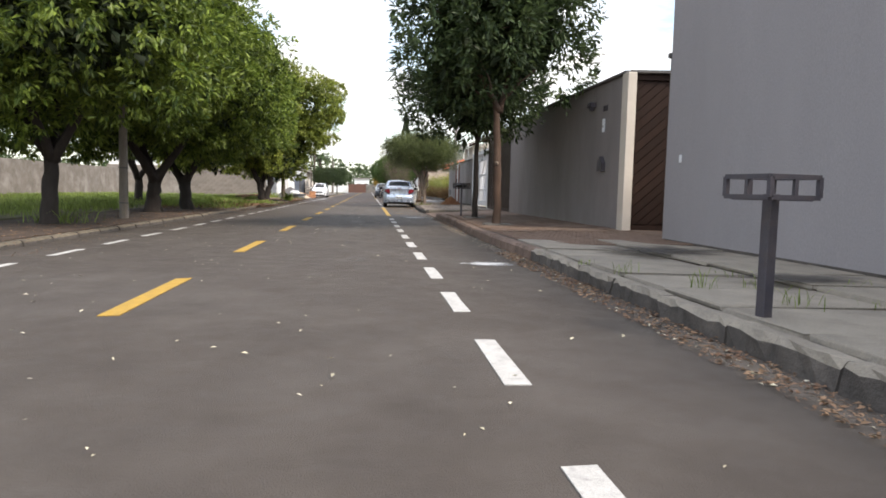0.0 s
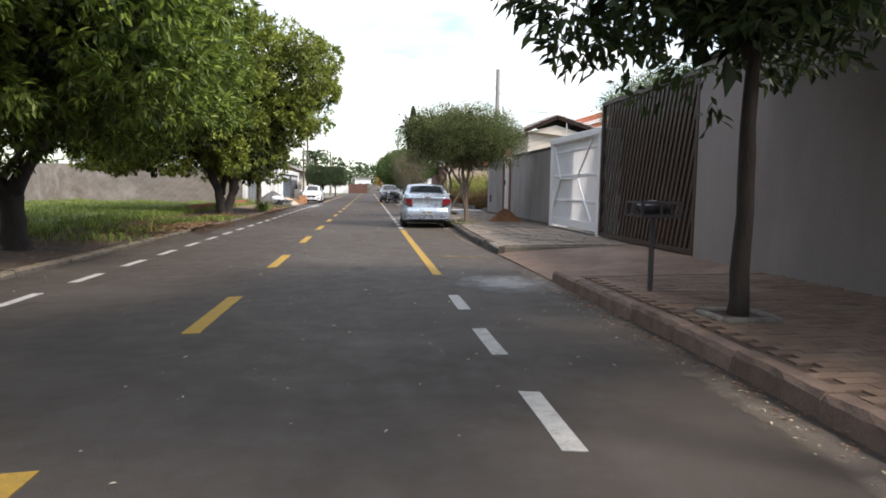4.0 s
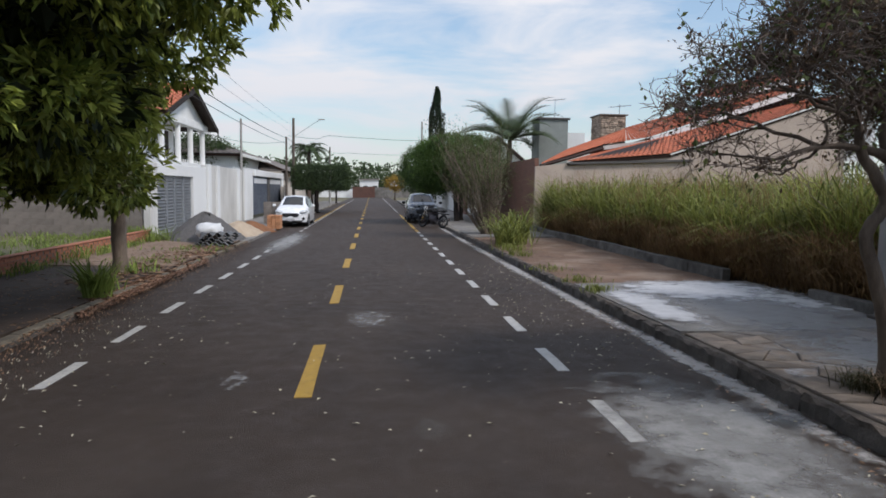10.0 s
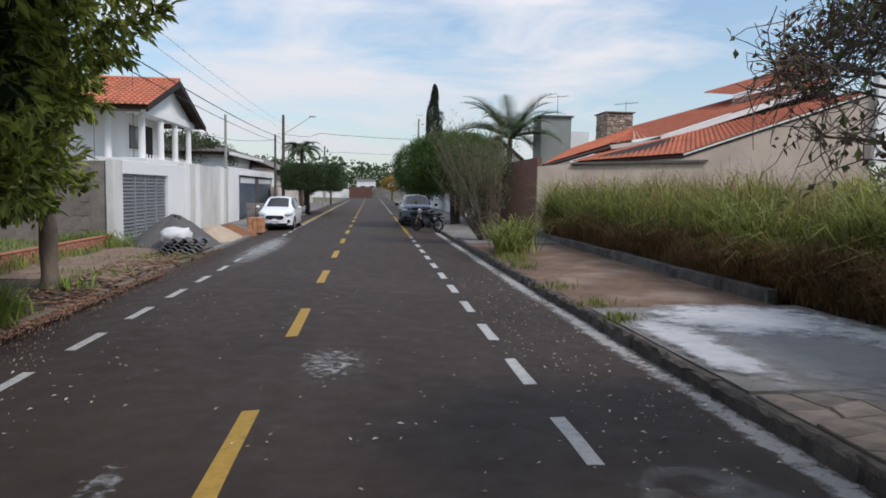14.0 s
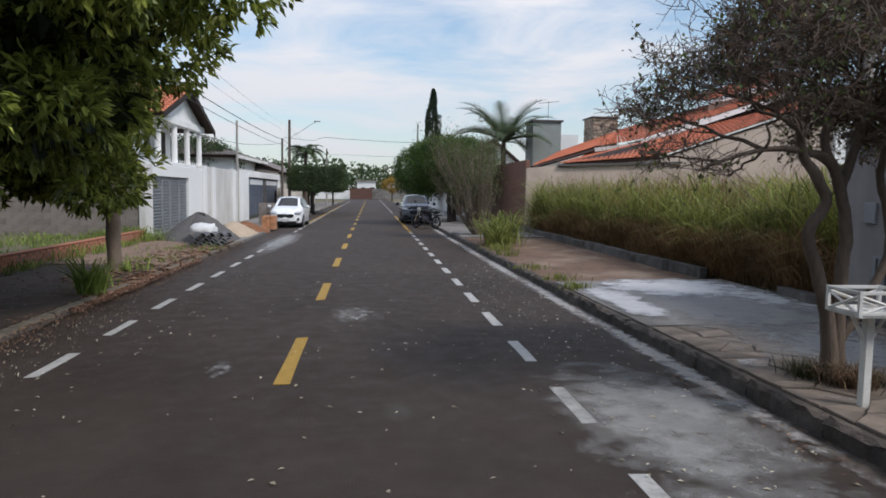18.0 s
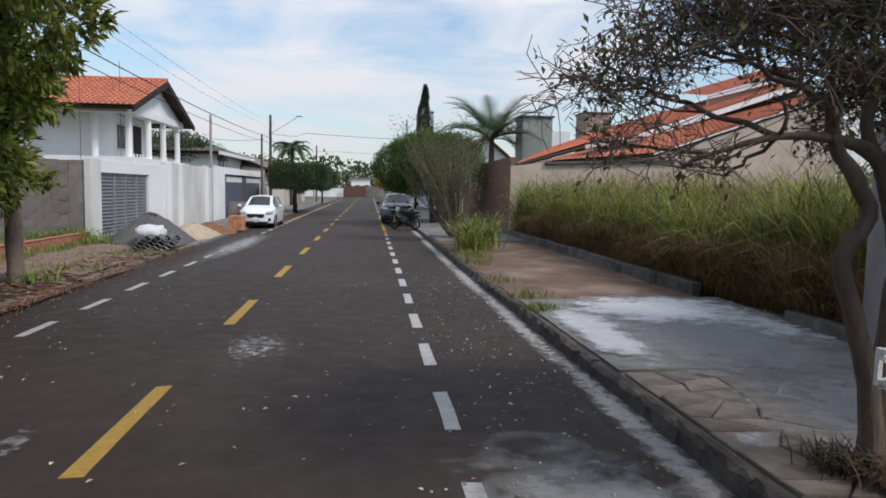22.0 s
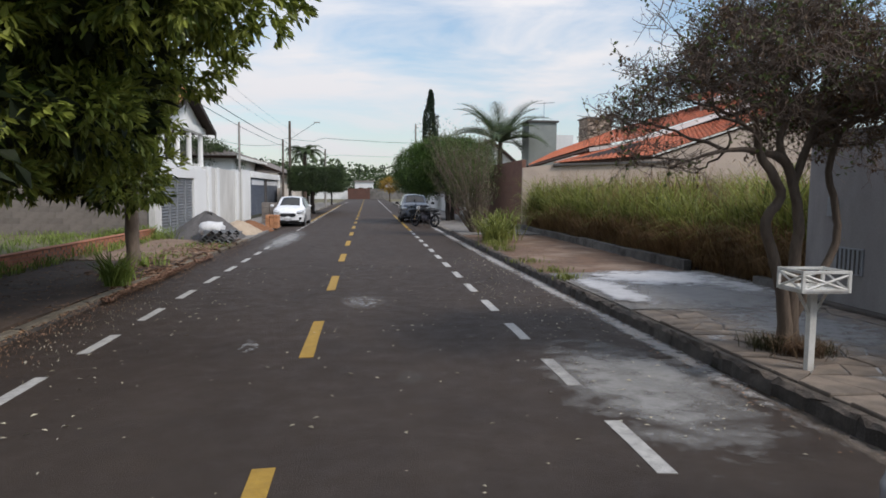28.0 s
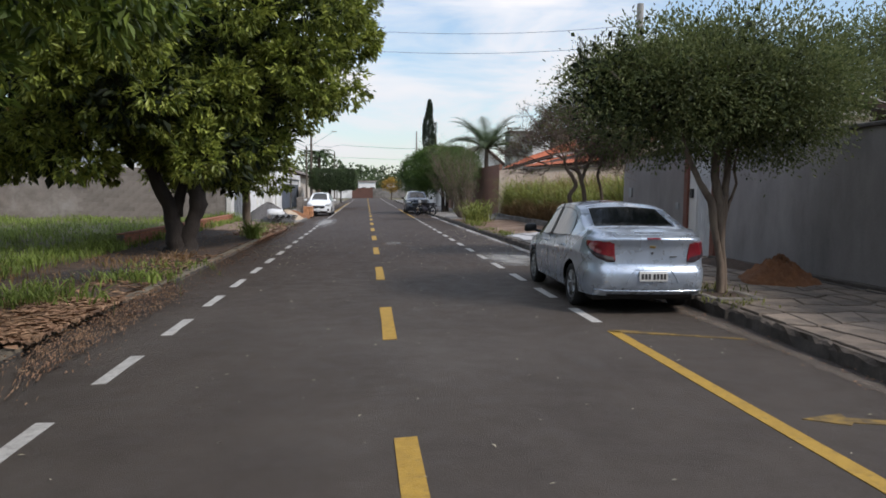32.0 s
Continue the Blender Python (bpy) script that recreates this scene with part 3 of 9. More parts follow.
# ---- the ground, the road and its paint ----
RK = [(-30, 1.54), (-3, 1.54), (2, 1.54), (9, 1.52), (14, 1.68), (20, 1.66), (25, 1.62), (28.5, 1.74), (30, 1.86), (34.5, 1.86), (36, 1.8), (38, 1.76), (45, 1.67), (70, 1.6), (200, 1.6)]   # face of the kerb on the east side, by y
LK = -5.85                                                                                                        # face of the west kerb
rng = random.Random(4)


def strip(name, material, xl, xr, y0, y1, z, zr=None, label="", kind="structure", step=1.0, wob=0.0, base=-0.3, cat=""):
    """A slab between two lines in x, of the height z on its left edge and zr on its right."""
    n = max(1, int(round((y1 - y0) / step)))
    vs, fs = [], []
    for i in range(n + 1):
        y = y0 + (y1 - y0) * i / n
        l, r = (f(y) if callable(f) else f for f in (xl, xr))
        for k in range(5):
            f = k / 4
            h = z + ((zr if zr is not None else z) - z) * f + rng.uniform(-wob, wob)
            vs.append((l + (r - l) * f, y, h))
    for i in range(n):
        for k in range(4):
            a = i * 5 + k
            fs.append((a, a + 1, a + 6, a + 5))
    m = len(vs)
    rim = [i * 5 for i in range(n + 1)] + [n * 5 + k for k in range(1, 5)] + [i * 5 + 4 for i in range(n - 1, -1, -1)] + [k for k in range(3, 0, -1)]
    for j in rim:
        vs.append((vs[j][0], vs[j][1], base))
    for q in range(len(rim)):
        a, b = rim[q], rim[(q + 1) % len(rim)]
        fs.append((b, a, m + q, m + (q + 1) % len(rim)))
    return tagged(mesh_part(name, vs, fs, material), label, cat or name.split("_")[0], kind=kind)


def kerb_x(y):
    return lerp(RK, y)


ground = tagged(part("ground", cube(-900, 900, -900, 1500, -1.0, -0.3), "ground"), "wide dry grassy ground reaching the horizon", "ground", kind="structure")
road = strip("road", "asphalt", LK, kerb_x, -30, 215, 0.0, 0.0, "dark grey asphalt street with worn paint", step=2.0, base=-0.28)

# painted marks, each a thin worn slab on the asphalt


def mark(name, pts, material, label=""):
    bm = bmesh.new()
    prism(bm, pts, "z", 0.001, 0.006)
    return part(name, bm, material, road, label)


def dash(name, x, y0, y1, w, material):
    pts = []
    for (a, b) in ((0, 0), (1, 0), (1, 1), (0, 1)):
        pts.append((x + w * a + rng.uniform(-0.006, 0.006), (y1 if b else y0) + rng.uniform(-0.015, 0.015)))
    pts.insert(2, (x + w + rng.uniform(-0.008, 0.004), (y0 + y1) / 2))
    pts.append((x + rng.uniform(-0.004, 0.008), (y0 + y1) / 2))
    return mark(name, pts, material)


for k in range(-13, 6):                     # parking line, south stretch
    y = 3.4 + 1.89 * k + 4 * 1.89
    if y < 18.4:
        dash("white_dash", 0.0, y - 0.955, y, 0.125, "white_paint")
for k in range(-5, 13):                     # parking line by the silver car and on
    y = 40.0 + 1.885 * k
    dash("white_dash", 0.0, y - 0.96, y, 0.125, "white_paint")
for k in range(0, 50):
    y = 66.0 + 1.9 * k
    if y > 84:
        dash("white_dash", 0.0, y - 0.95, y, 0.125, "white_paint")
for k in range(-22, 60):                    # west parking line
    y = 28.62 + 1.885 * k
    if not (59.5 < y < 62):
        dash("white_dash", -4.8, y - 0.95, y, 0.12, "white_paint")
for k in range(-8, 36):                     # centre line
    y = 40.3 + 4.745 * k
    dash("yellow_dash", -2.43, y - 1.95, y, 0.145, "yellow_paint")
mark("yellow_line", [(0.0, 18.5), (0.13, 18.5), (0.13, 29.1), (0.0, 29.1)], "yellow_paint", "long solid yellow no-parking line")
mark("yellow_crossbar", [(0.0, 29.11), (0.06, 29.04), (0.7, 28.84), (1.33, 28.6), (1.33, 28.66), (0.7, 28.93), (0.06, 29.2)], "yellow_worn")
mark("yellow_crossbar", [(0.1, 23.68), (1.3, 23.33), (1.3, 23.36), (0.1, 23.72)], "yellow_worn")
for ay in (26.05, 21.05):
    mark("yellow_arrow", [(0.3, ay + 0.13), (0.55, ay - 0.02), (0.6, ay + 0.03), (1.25, ay - 0.16), (1.25, ay - 0.08), (0.62, ay + 0.13), (0.64, ay + 0.22)], "yellow_worn", "hand-painted yellow arrow with smeared edges")
mark("yellow_line", [(0.0, 60.3), (0.12, 60.3), (0.12, 79), (0.0, 79)], "yellow_paint")
mark("yellow_line", [(-4.95, 68.0), (-4.84, 68.0), (-4.84, 112), (-4.95, 112)], "yellow_paint")


# ---- the east footway ----
PZ = 0.15


def foot(name, material, y0, y1, label, xr=4.75, zl=PZ, zr=0.2, wob=0.004, off=0.16):
    return strip(name, material, lambda y: kerb_x(y) + off, xr, y0, y1, zl, zr, label, step=0.5, wob=wob, cat="pavement")


slabs_bed = foot("pavement", "dirt", -20, 4.75, "bed of earth and mortar between concrete slabs", zl=0.115, zr=0.165)
foot("pavement_driveway", "brown_paving", 17.6, 22.2, "brown driveway ramp with a worn surface", zl=0.02, zr=0.2, off=0.0)
brown_bed = foot("pavement_brown", "dirt", 4.75, 17.6, "mortar bed of a brown tiled footway", zl=0.135, zr=0.185)
stone_bed = foot("pavement_stone", "mortar", 22.2, 40.6, "mortar bed of a footway of irregular stone", xr=5.2, zl=0.12, zr=0.17)
foot("pavement_concrete", "old_concrete", 40.6, 45.0, "old grey concrete footway with dark stains", xr=5.2)
foot("pavement_earth", "red_earth", 45.0, 57.5, "bare reddish earth footway", xr=5.05, zl=0.13, zr=0.14, wob=0.012)
foot("pavement_far", "old_concrete", 57.5, 130, "old concrete footway", xr=6.5)

# ---- kerbs, stone by stone ----
kerb_east = thing("kerb_east", "weathered concrete kerb stones along the street", "kerb", kind="structure")
kerb_west = thing("kerb_west", "old dark kerb stones half buried in leaves", "kerb", kind="structure")


def kerb_mesh(name, length, h, w, seed, material, top, rough=0.008):
    r = random.Random(seed)
    bm = bmesh.new()
    n = 9
    rows = []
    for i in range(n + 1):
        y = length * i / n
        j = lambda s=rough * 0.9: r.uniform(-s, s)
        prof = [(0.0, -0.2), (0.0 + j(), 0.0), (0.012 + j(), h - 0.035 + j()), (0.045 + j(rough * 1.5), h + j(rough * 0.7)), (w, h + j(0.004)), (w, -0.2)]
        rows.append([bm.verts.new((x, y, z)) for x, z in prof])
    for a, b in zip(rows, rows[1:]):
        for k in range(5):
            bm.faces.new((a[k], a[k + 1], b[k + 1], b[k]))
    bm.faces.new(rows[0])
    bm.faces.new(rows[-1][::-1])
    bmesh.ops.recalc_face_normals(bm, faces=bm.faces[:])
    me = bpy.data.meshes.new(name)
    bm.to_mesh(me)
    bm.free()
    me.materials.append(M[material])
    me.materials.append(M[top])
    # the upright face stays darker: grime, and its shade put into the colour
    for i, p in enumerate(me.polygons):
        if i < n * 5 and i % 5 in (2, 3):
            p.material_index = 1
    return me


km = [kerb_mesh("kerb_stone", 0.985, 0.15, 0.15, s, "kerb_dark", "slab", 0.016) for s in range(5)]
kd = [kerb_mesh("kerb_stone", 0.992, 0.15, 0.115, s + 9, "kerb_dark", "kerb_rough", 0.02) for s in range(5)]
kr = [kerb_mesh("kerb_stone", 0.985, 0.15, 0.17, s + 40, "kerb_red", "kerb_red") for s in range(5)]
# west kerb tops are paler: the light on their edge is in the colour
kw = [kerb_mesh("kerb_stone", 0.985, 0.09, 0.16, s + 20, "kerb_dark", "kerb_lit_top") for s in range(5)]
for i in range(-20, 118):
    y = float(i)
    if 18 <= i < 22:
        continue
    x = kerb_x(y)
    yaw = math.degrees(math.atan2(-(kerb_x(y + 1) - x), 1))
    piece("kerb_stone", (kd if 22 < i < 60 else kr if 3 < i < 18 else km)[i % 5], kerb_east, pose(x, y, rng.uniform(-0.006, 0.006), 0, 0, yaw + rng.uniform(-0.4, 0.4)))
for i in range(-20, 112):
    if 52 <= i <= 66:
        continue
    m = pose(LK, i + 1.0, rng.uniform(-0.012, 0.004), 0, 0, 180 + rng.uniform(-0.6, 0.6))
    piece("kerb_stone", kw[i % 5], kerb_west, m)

# ---- the west verge and the vacant lot ----
strip("verge_west", "dirt", -8.0, LK - 0.15, -30, 52.0, 0.1, 0.085, "dirt verge strewn with fallen leaves", step=0.7, wob=0.018, cat="verge")
strip("apron_west", "dust_earth", -7.95, LK - 0.17, 45.8, 52.0, 0.118, 0.1, "dusty bare earth verge before a building site", step=0.5, wob=0.012, cat="verge")
strip("pavement_west", "old_concrete", -7.6, LK - 0.02, 52.0, 125, 0.1, 0.07, "dusty concrete footway before new walls", step=0.8, wob=0.004)
strip("lot_west", "ground", -19.0, -8.0, -30, 52.9, 0.12, 0.1, "vacant lot with short green grass", step=1.5, wob=0.03, cat="lot")
strip("lot_east", "dirt", 5.2, 22.0, 41.2, 63.0, 0.12, 0.12, "vacant lot overgrown with tall grass", step=1.2, wob=0.03, cat="lot")

# ---- walls on the east side ----


def wall(name, x0, x1, y0, y1, z0, z1, material, label, cat="wall", kind="structure", bevel=0.012):
    return tagged(part(name, cube(x0, x1, y0, y1, z0, z1, bevel), material), label, cat, kind=kind)



# the tall blank house wall
wa_ = wall("wall_house", 4.3, 4.55, -14, 5.95, -0.2, 4.3, "lilac_wall", "tall blank lilac-grey rendered house wall with a rain streak")
part("wall_return", cube(4.55, 12, 5.75, 5.95, -0.2, 4.3), "lilac_wall", wa_)
part("outlet_plate", cube(4.285, 4.3, 5.4, 5.48, 1.4, 1.52, 0.004), "white_metal", wa_, "small white outlet plate")
bm = bmesh.new()
prism(bm, [(-0.4, 4.3), (-0.52, 4.3), (-0.5, 3.6), (-0.47, 3.2), (-0.455, 2.6), (-0.44, 2.45), (-0.425, 2.7), (-0.415, 3.4)], "x", 4.2985, 4.299)
prism(bm, [(0.7, 4.3), (0.64, 4.3), (0.66, 3.5), (0.68, 3.1), (0.7, 3.5)], "x", 4.2985, 4.299)
part("rain_streak", bm, "cap", wa_, "dark streak of rain stain")
# narrow dark strip along the foot of the wall
part("wall_base_stain", cube(4.29, 4.3, -13.9, 5.9, 0.15, 0.2), "kerb_dark", wa_)

# wooden gate, gatepost and long wall
gp = wall("gatepost", 4.5, 4.69, 8.24, 8.54, 0.0, 3.24, "pillar_beige", "beige rendered gatepost beside a wooden gate", "gatepost")
wb_ = wall("wall_long", 4.62, 4.82, 8.54, 19.85, -0.2, 3.26, "grey_wall", "long grey-brown rendered garden wall with a dark cap")
part("wall_cap", cube(4.56, 4.88, 8.54, 19.9, 3.26, 3.32, 0.01), "cap", wb_, "dark metal cap")
part("lintel_post", cube(4.32, 4.6, 5.955, 6.02, 0.0, 3.1, 0.01), "grey_wall", wb_)
part("lintel_tip", cube(4.28, 4.5, 5.955, 6.05, 3.08, 3.16, 0.01), "cap", wb_)

gate = thing("wooden_gate", "tall dark brown wooden gate with slanting boards", "gate")
part("gate_frame", box(box(box(cube(4.62, 4.7, 6.03, 8.23, 0.2, 0.3), 4.62, 4.7, 6.03, 8.23, 3.12, 3.23), 4.62, 4.7, 6.03, 6.12, 0.3, 3.12), 4.62, 4.7, 8.14, 8.23, 0.3, 3.12), "dark_wood", gate)
part("gate_backing", cube(4.7, 4.72, 6.05, 8.22, 0.25, 3.16), "dark_wood", gate)
part("gate_cap", cube(4.55, 4.85, 6.03, 8.25, 3.24, 3.3, 0.01), "cap", gate, "dark metal cap over the gate")


def clipped_slats(y0, y1, z0, z1, slope, width, gap, x0, x1):
    """Outlines of slanting slats cut by a rectangle in y and z."""
    out = []
    d = Vector((math.cos(slope), math.sin(slope)))
    nrm = Vector((-d.y, d.x))
    mid = Vector(((y0 + y1) / 2, (z0 + z1) / 2))
    ext = (Vector((y1 - y0, z1 - z0))).length
    k = -int(ext / (width + gap))
    while k * (width + gap) < ext:
        o = mid + nrm * k * (width + gap)
        poly = [o - d * ext, o + d * ext, o + d * ext + nrm * width, o - d * ext + nrm * width]
        for axis, lim, sign in ((0, y0, 1), (0, y1, -1), (1, z0, 1), (1, z1, -1)):
            res = []
            for i, p in enumerate(poly):
                q = poly[(i + 1) % len(poly)]
                a, b = sign * (p[axis] - lim), sign * (q[axis] - lim)
                if a >= 0:
                    res.append(p)
                if a * b < 0:
                    res.append(p + (q - p) * (a / (a - b)))
            poly = res
            if not poly:
                break
        if len(poly) >= 3:
            out.append([(p.x, p.y) for p in poly])
        k += 1
    return out


for poly in clipped_slats(6.13, 8.13, 0.32, 3.1, radians(128), 0.115, 0.012, 0, 0):
    bm = bmesh.new()
    prism(bm, poly, "x", 4.655, 4.695)
    part("board", bm, "dark_wood", gate)

# slatted brown gate
g2 = thing("slatted_gate", "tall brown metal gate of slanting bars", "gate")
part("gate_frame", box(box(box(cube(4.66, 4.74, 19.95, 24.3, 0.22, 0.3), 4.66, 4.74, 19.95, 24.3, 3.12, 3.2), 4.66, 4.74, 19.95, 20.04, 0.3, 3.12), 4.66, 4.74, 24.2, 24.3, 0.3, 3.12), "brown_metal", g2)
for poly in clipped_slats(20.04, 24.2, 0.3, 3.12, radians(107), 0.088, 0.075, 0, 0):
    bm = bmesh.new()
    prism(bm, poly, "x", 4.69, 4.705)
    part("slat", bm, "brown_metal", g2)
# dark walls and an unseen roof, added to keep the space behind dark
tagged(part("porch_back_wall", cube(9.0, 9.2, 9.5, 35, -0.2, 3.0), "brick_dark"), "wall added behind the gates, coloured dark brown for the shade there", "wall", kind="structure")
tagged(part("carport_roof", cube(4.8, 9.2, 19.9, 24.32, 3.1, 3.2), "old_concrete"), "unseen flat roof added to shade the space behind the slatted gate", "roof", kind="structure")
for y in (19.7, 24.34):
    tagged(part("wall_carport", cube(4.9, 9.0, y, y + 0.15, -0.2, 3.1), "brick_dark"), "brown side wall added to shade the space behind the slatted gate", "wall", kind="structure")

# white gate and the grey wall with the small door
wc = wall("wall_grey", 5.0, 5.2, 28.75, 35.72, -0.2, 2.5, "plaster_grey", "grey rendered wall with a thin coping")
part("wall_coping", cube(4.95, 5.25, 28.75, 35.8, 2.5, 2.56, 0.01), "cap", wc)
wd = wall("wall_grey_north", 5.0, 5.2, 37.2, 41.3, -0.2, 2.5, "plaster_grey", "grey rendered wall with a thin coping and meter boxes")
part("wall_coping", cube(4.95, 5.25, 37.1, 41.35, 2.5, 2.56, 0.01), "cap", wd)
part("wall_return", cube(5.2, 22.0, 41.0, 41.2, -0.2, 2.4), "plaster_grey", wd)
part("meter_box", cube(4.965, 5.0, 40.58, 40.8, 1.4, 1.66, 0.008), "grey_metal", wd, "pale meter box")
part("vent_grille", cube(4.98, 5.0, 40.0, 40.6, 0.65, 1.0, 0.004), "grey_metal", wd)
for k in range(6):
    part("grille_bar", cube(4.97, 4.985, 40.05 + 0.09 * k, 40.075 + 0.09 * k, 0.67, 0.98), "cap", wd)
part("switch_box", cube(4.975, 5.0, 37.5, 37.66, 1.15, 1.3, 0.005), "grey_metal", wd)
part("wall_step", cube(4.8, 5.0, 28.8, 35.7, 0.1, 0.24, 0.012), "kerb_dark", wc, "low dark step along the wall")
part("wall_step", cube(4.62, 4.72, 29.0, 35.2, 0.1, 0.2, 0.012), "kerb_dark", wc)
part("wall_step", cube(4.82, 5.0, 37.3, 41.2, 0.1, 0.24, 0.012), "kerb_dark", wd)

wg = thing("white_gate", "wide white metal sliding gate of upright bars with a braced frame", "gate")
GX = 4.72
part("gate_post", cube(4.66, 5.2, 28.5, 28.75, 0.1, 2.66, 0.01), "white_metal", wg)
part("gate_post", cube(4.66, 5.2, 24.33, 24.5, 0.1, 2.66, 0.01), "white_metal", wg)
part("gate_beam", cube(4.64, 4.95, 24.4, 28.75, 2.52, 2.68, 0.01), "white_metal", wg)
for z in (0.28, 0.95, 1.6, 2.25):
    part("rail", cube(GX, GX + 0.05, 24.5, 28.5, z, z + (0.2 if z < 0.5 else 0.055)), "white_metal", wg)
for i in range(33):
    y = 24.55 + i * 0.122
    part("upright", cube(GX + 0.012, GX + 0.04, y, y + 0.034, 0.4, 2.5), "white_metal", wg)
for ya, za, yb, zb in ((28.45, 2.45, 27.75, 1.55), (27.75, 1.55, 28.45, 0.75), (26.2, 1.55, 25.0, 2.5), (26.2, 1.55, 25.0, 0.5)):
    part("brace", tube(bmesh.new(), (GX - 0.01, ya, za), (GX - 0.01, yb, zb), 0.026, n=6), "white_metal", wg)
part("mid_bar", cube(GX - 0.02, GX + 0.03, 26.2, 27.75, 1.53, 1.58), "white_metal", wg)
part("back_sheet", cube(GX + 0.08, GX + 0.09, 26.7, 28.45, 0.45, 2.45), "white_metal", wg)
part("bottom_track", cube(4.66, 4.95, 24.4, 28.75, 0.16, 0.22), "cap", wg)

dg = thing("entrance_door", "white barred entrance door between dark red-brown posts", "door")
part("door_post", cube(4.94, 5.22, 35.72, 35.92, 0.1, 2.42, 0.01), "red_brown", dg)
part("door_post", cube(4.94, 5.22, 37.02, 37.2, 0.1, 2.42, 0.01), "red_brown", dg)
part("door_lintel", cube(4.97, 5.2, 35.9, 37.05, 2.3, 2.42, 0.01), "white_metal", dg)
part("door_panel", cube(5.06, 5.1, 35.93, 37.01, 0.15, 2.3), "white_metal", dg)
for i in range(7):
    part("door_bar", cube(5.02, 5.05, 35.96 + 0.1 * i, 36.0 + 0.1 * i, 0.2, 2.28), "white_metal", dg)
part("side_strip", cube(5.0, 5.07, 36.66, 37.01, 0.2, 2.3), "white_wall", dg)
part("intercom", cube(4.95, 5.0, 36.78, 36.92, 1.42, 1.62, 0.01), "black_plastic", dg, "dark intercom box")

# low wall of the vacant lot
lw = thing("low_wall", "low weathered concrete block wall stained black", "wall", kind="structure")
for i in range(12):
    y = 45.5 + i * 1.5 if i < 11 else 41.31
    part("wall_block", cube(5.02, 5.2, y, y + 1.485, 0.0, 0.35 + rng.uniform(-0.015, 0.015), 0.015), "low_wall", lw)

# ---- walls on the west side ----
lotwall = wall("wall_lot", -19.2, -19.0, -30, 53, -0.2, 2.25, "block", "long bare grey block wall behind the vacant lot", bevel=0)
tagged(part("wall_white_far", cube(-24.2, -24, -25, 30, -0.2, 3.8), "white_wall"), "white rendered wall of a neighbour", "wall", kind="structure")
bw = thing("wall_block", "unrendered grey concrete block wall", "wall", kind="structure")
part("wall_core", cube(-19.0, -8.42, 51.93, 52.07, -0.2, 2.26), "block", bw)


nw = wall("wall_new", -8.0, -7.8, 51.82, 52.4, -0.2, 2.36, "raw_plaster", "newly rendered white wall of a house under construction")
part("wall_run", cube(-8.0, -7.8, 55.95, 57.6, -0.2, 2.38, 0.01), "white_wall", nw)
part("wall_run", cube(-8.0, -7.8, 57.6, 64.0, -0.2, 2.5, 0.01), "raw_plaster", nw)
part("lintel", cube(-8.0, -7.8, 52.4, 55.95, 1.98, 2.36, 0.008), "white_wall", nw)
for y in (57.6, 58.9, 62.6):
    part("pilaster", cube(-7.8, -7.7, y, y + 0.4, -0.1, 2.52, 0.01), "white_wall", nw)
part("pier", cube(-8.3, -7.7, 64.0, 66.0, -0.1, 2.62, 0.012), "white_wall", nw)
part("pier", cube(-7.9, -7.6, 75.4, 76.1, -0.1, 2.62, 0.012), "white_wall", nw)
part("beam", cube(-8.0, -7.56, 66.0, 75.4, 2.25, 2.6, 0.012), "white_wall", nw)

gg = thing("garage_gate", "blue-grey metal garage gate with louvred panels", "gate")
part("frame", cube(-7.93, -7.9, 52.42, 55.93, 0.1, 1.97), "grey_metal", gg)
for j, (a, b) in enumerate(((52.44, 53.35), (53.38, 54.1), (54.13, 55.0), (55.03, 55.91))):
    part("stile", cube(-7.9, -7.86, a, a + 0.05, 0.12, 1.98), "grey_metal", gg)
    for i in range(17):
        z = 0.18 + i * 0.105
        m = Matrix.Translation((-7.885, (a + b) / 2 + 0.02, z + 0.04)) @ pose(0, 0, 0, 0, 35, 0)
        part("louvre", cube(-0.004, 0.004, -(b - a) / 2 + 0.04, (b - a) / 2 - 0.03, -0.05, 0.05, m=m), "grey_metal", gg)
gh = thing("garage_gate", "dark blue-grey metal gate with a row of small lights", "gate")
for a, b in ((66.02, 70.2), (70.9, 75.38)):
    lf = part("leaf", cube(-7.75, -7.7, a, b, 0.1, 2.24), "blue_metal", gh)
    part("light_panel", cube(-7.7, -7.69, a + 0.25, b - 0.25, 1.85, 2.15), "white_metal", lf)
part("post", cube(-7.78, -7.66, 70.2, 70.9, 0.0, 2.24), "cap", gh)

# blocks of the bare wall
me_b = [None] * 3
for s in range(3):
    bm = cube(0, 0.391, 0, 0.012, 0, 0.1895, 0.003)
    me_b[s] = bpy.data.meshes.new("concrete_block")
    bm.to_mesh(me_b[s])
    bm.free()
    me_b[s].materials.append(M["block"])
for row in range(12):
    for k in range(13):
        x = -8.44 - 0.395 * (k + 1) - (0.2 if row % 2 else 0)
        piece("concrete_block", me_b[(row + k) % 3], bw, pose(x, 51.91 + rng.uniform(-0.003, 0.003), -0.02 + row * 0.192))
part("wall_end", cube(-8.42, -8.0, 51.915, 52.07, -0.2, 2.27, 0.01), "block", bw)


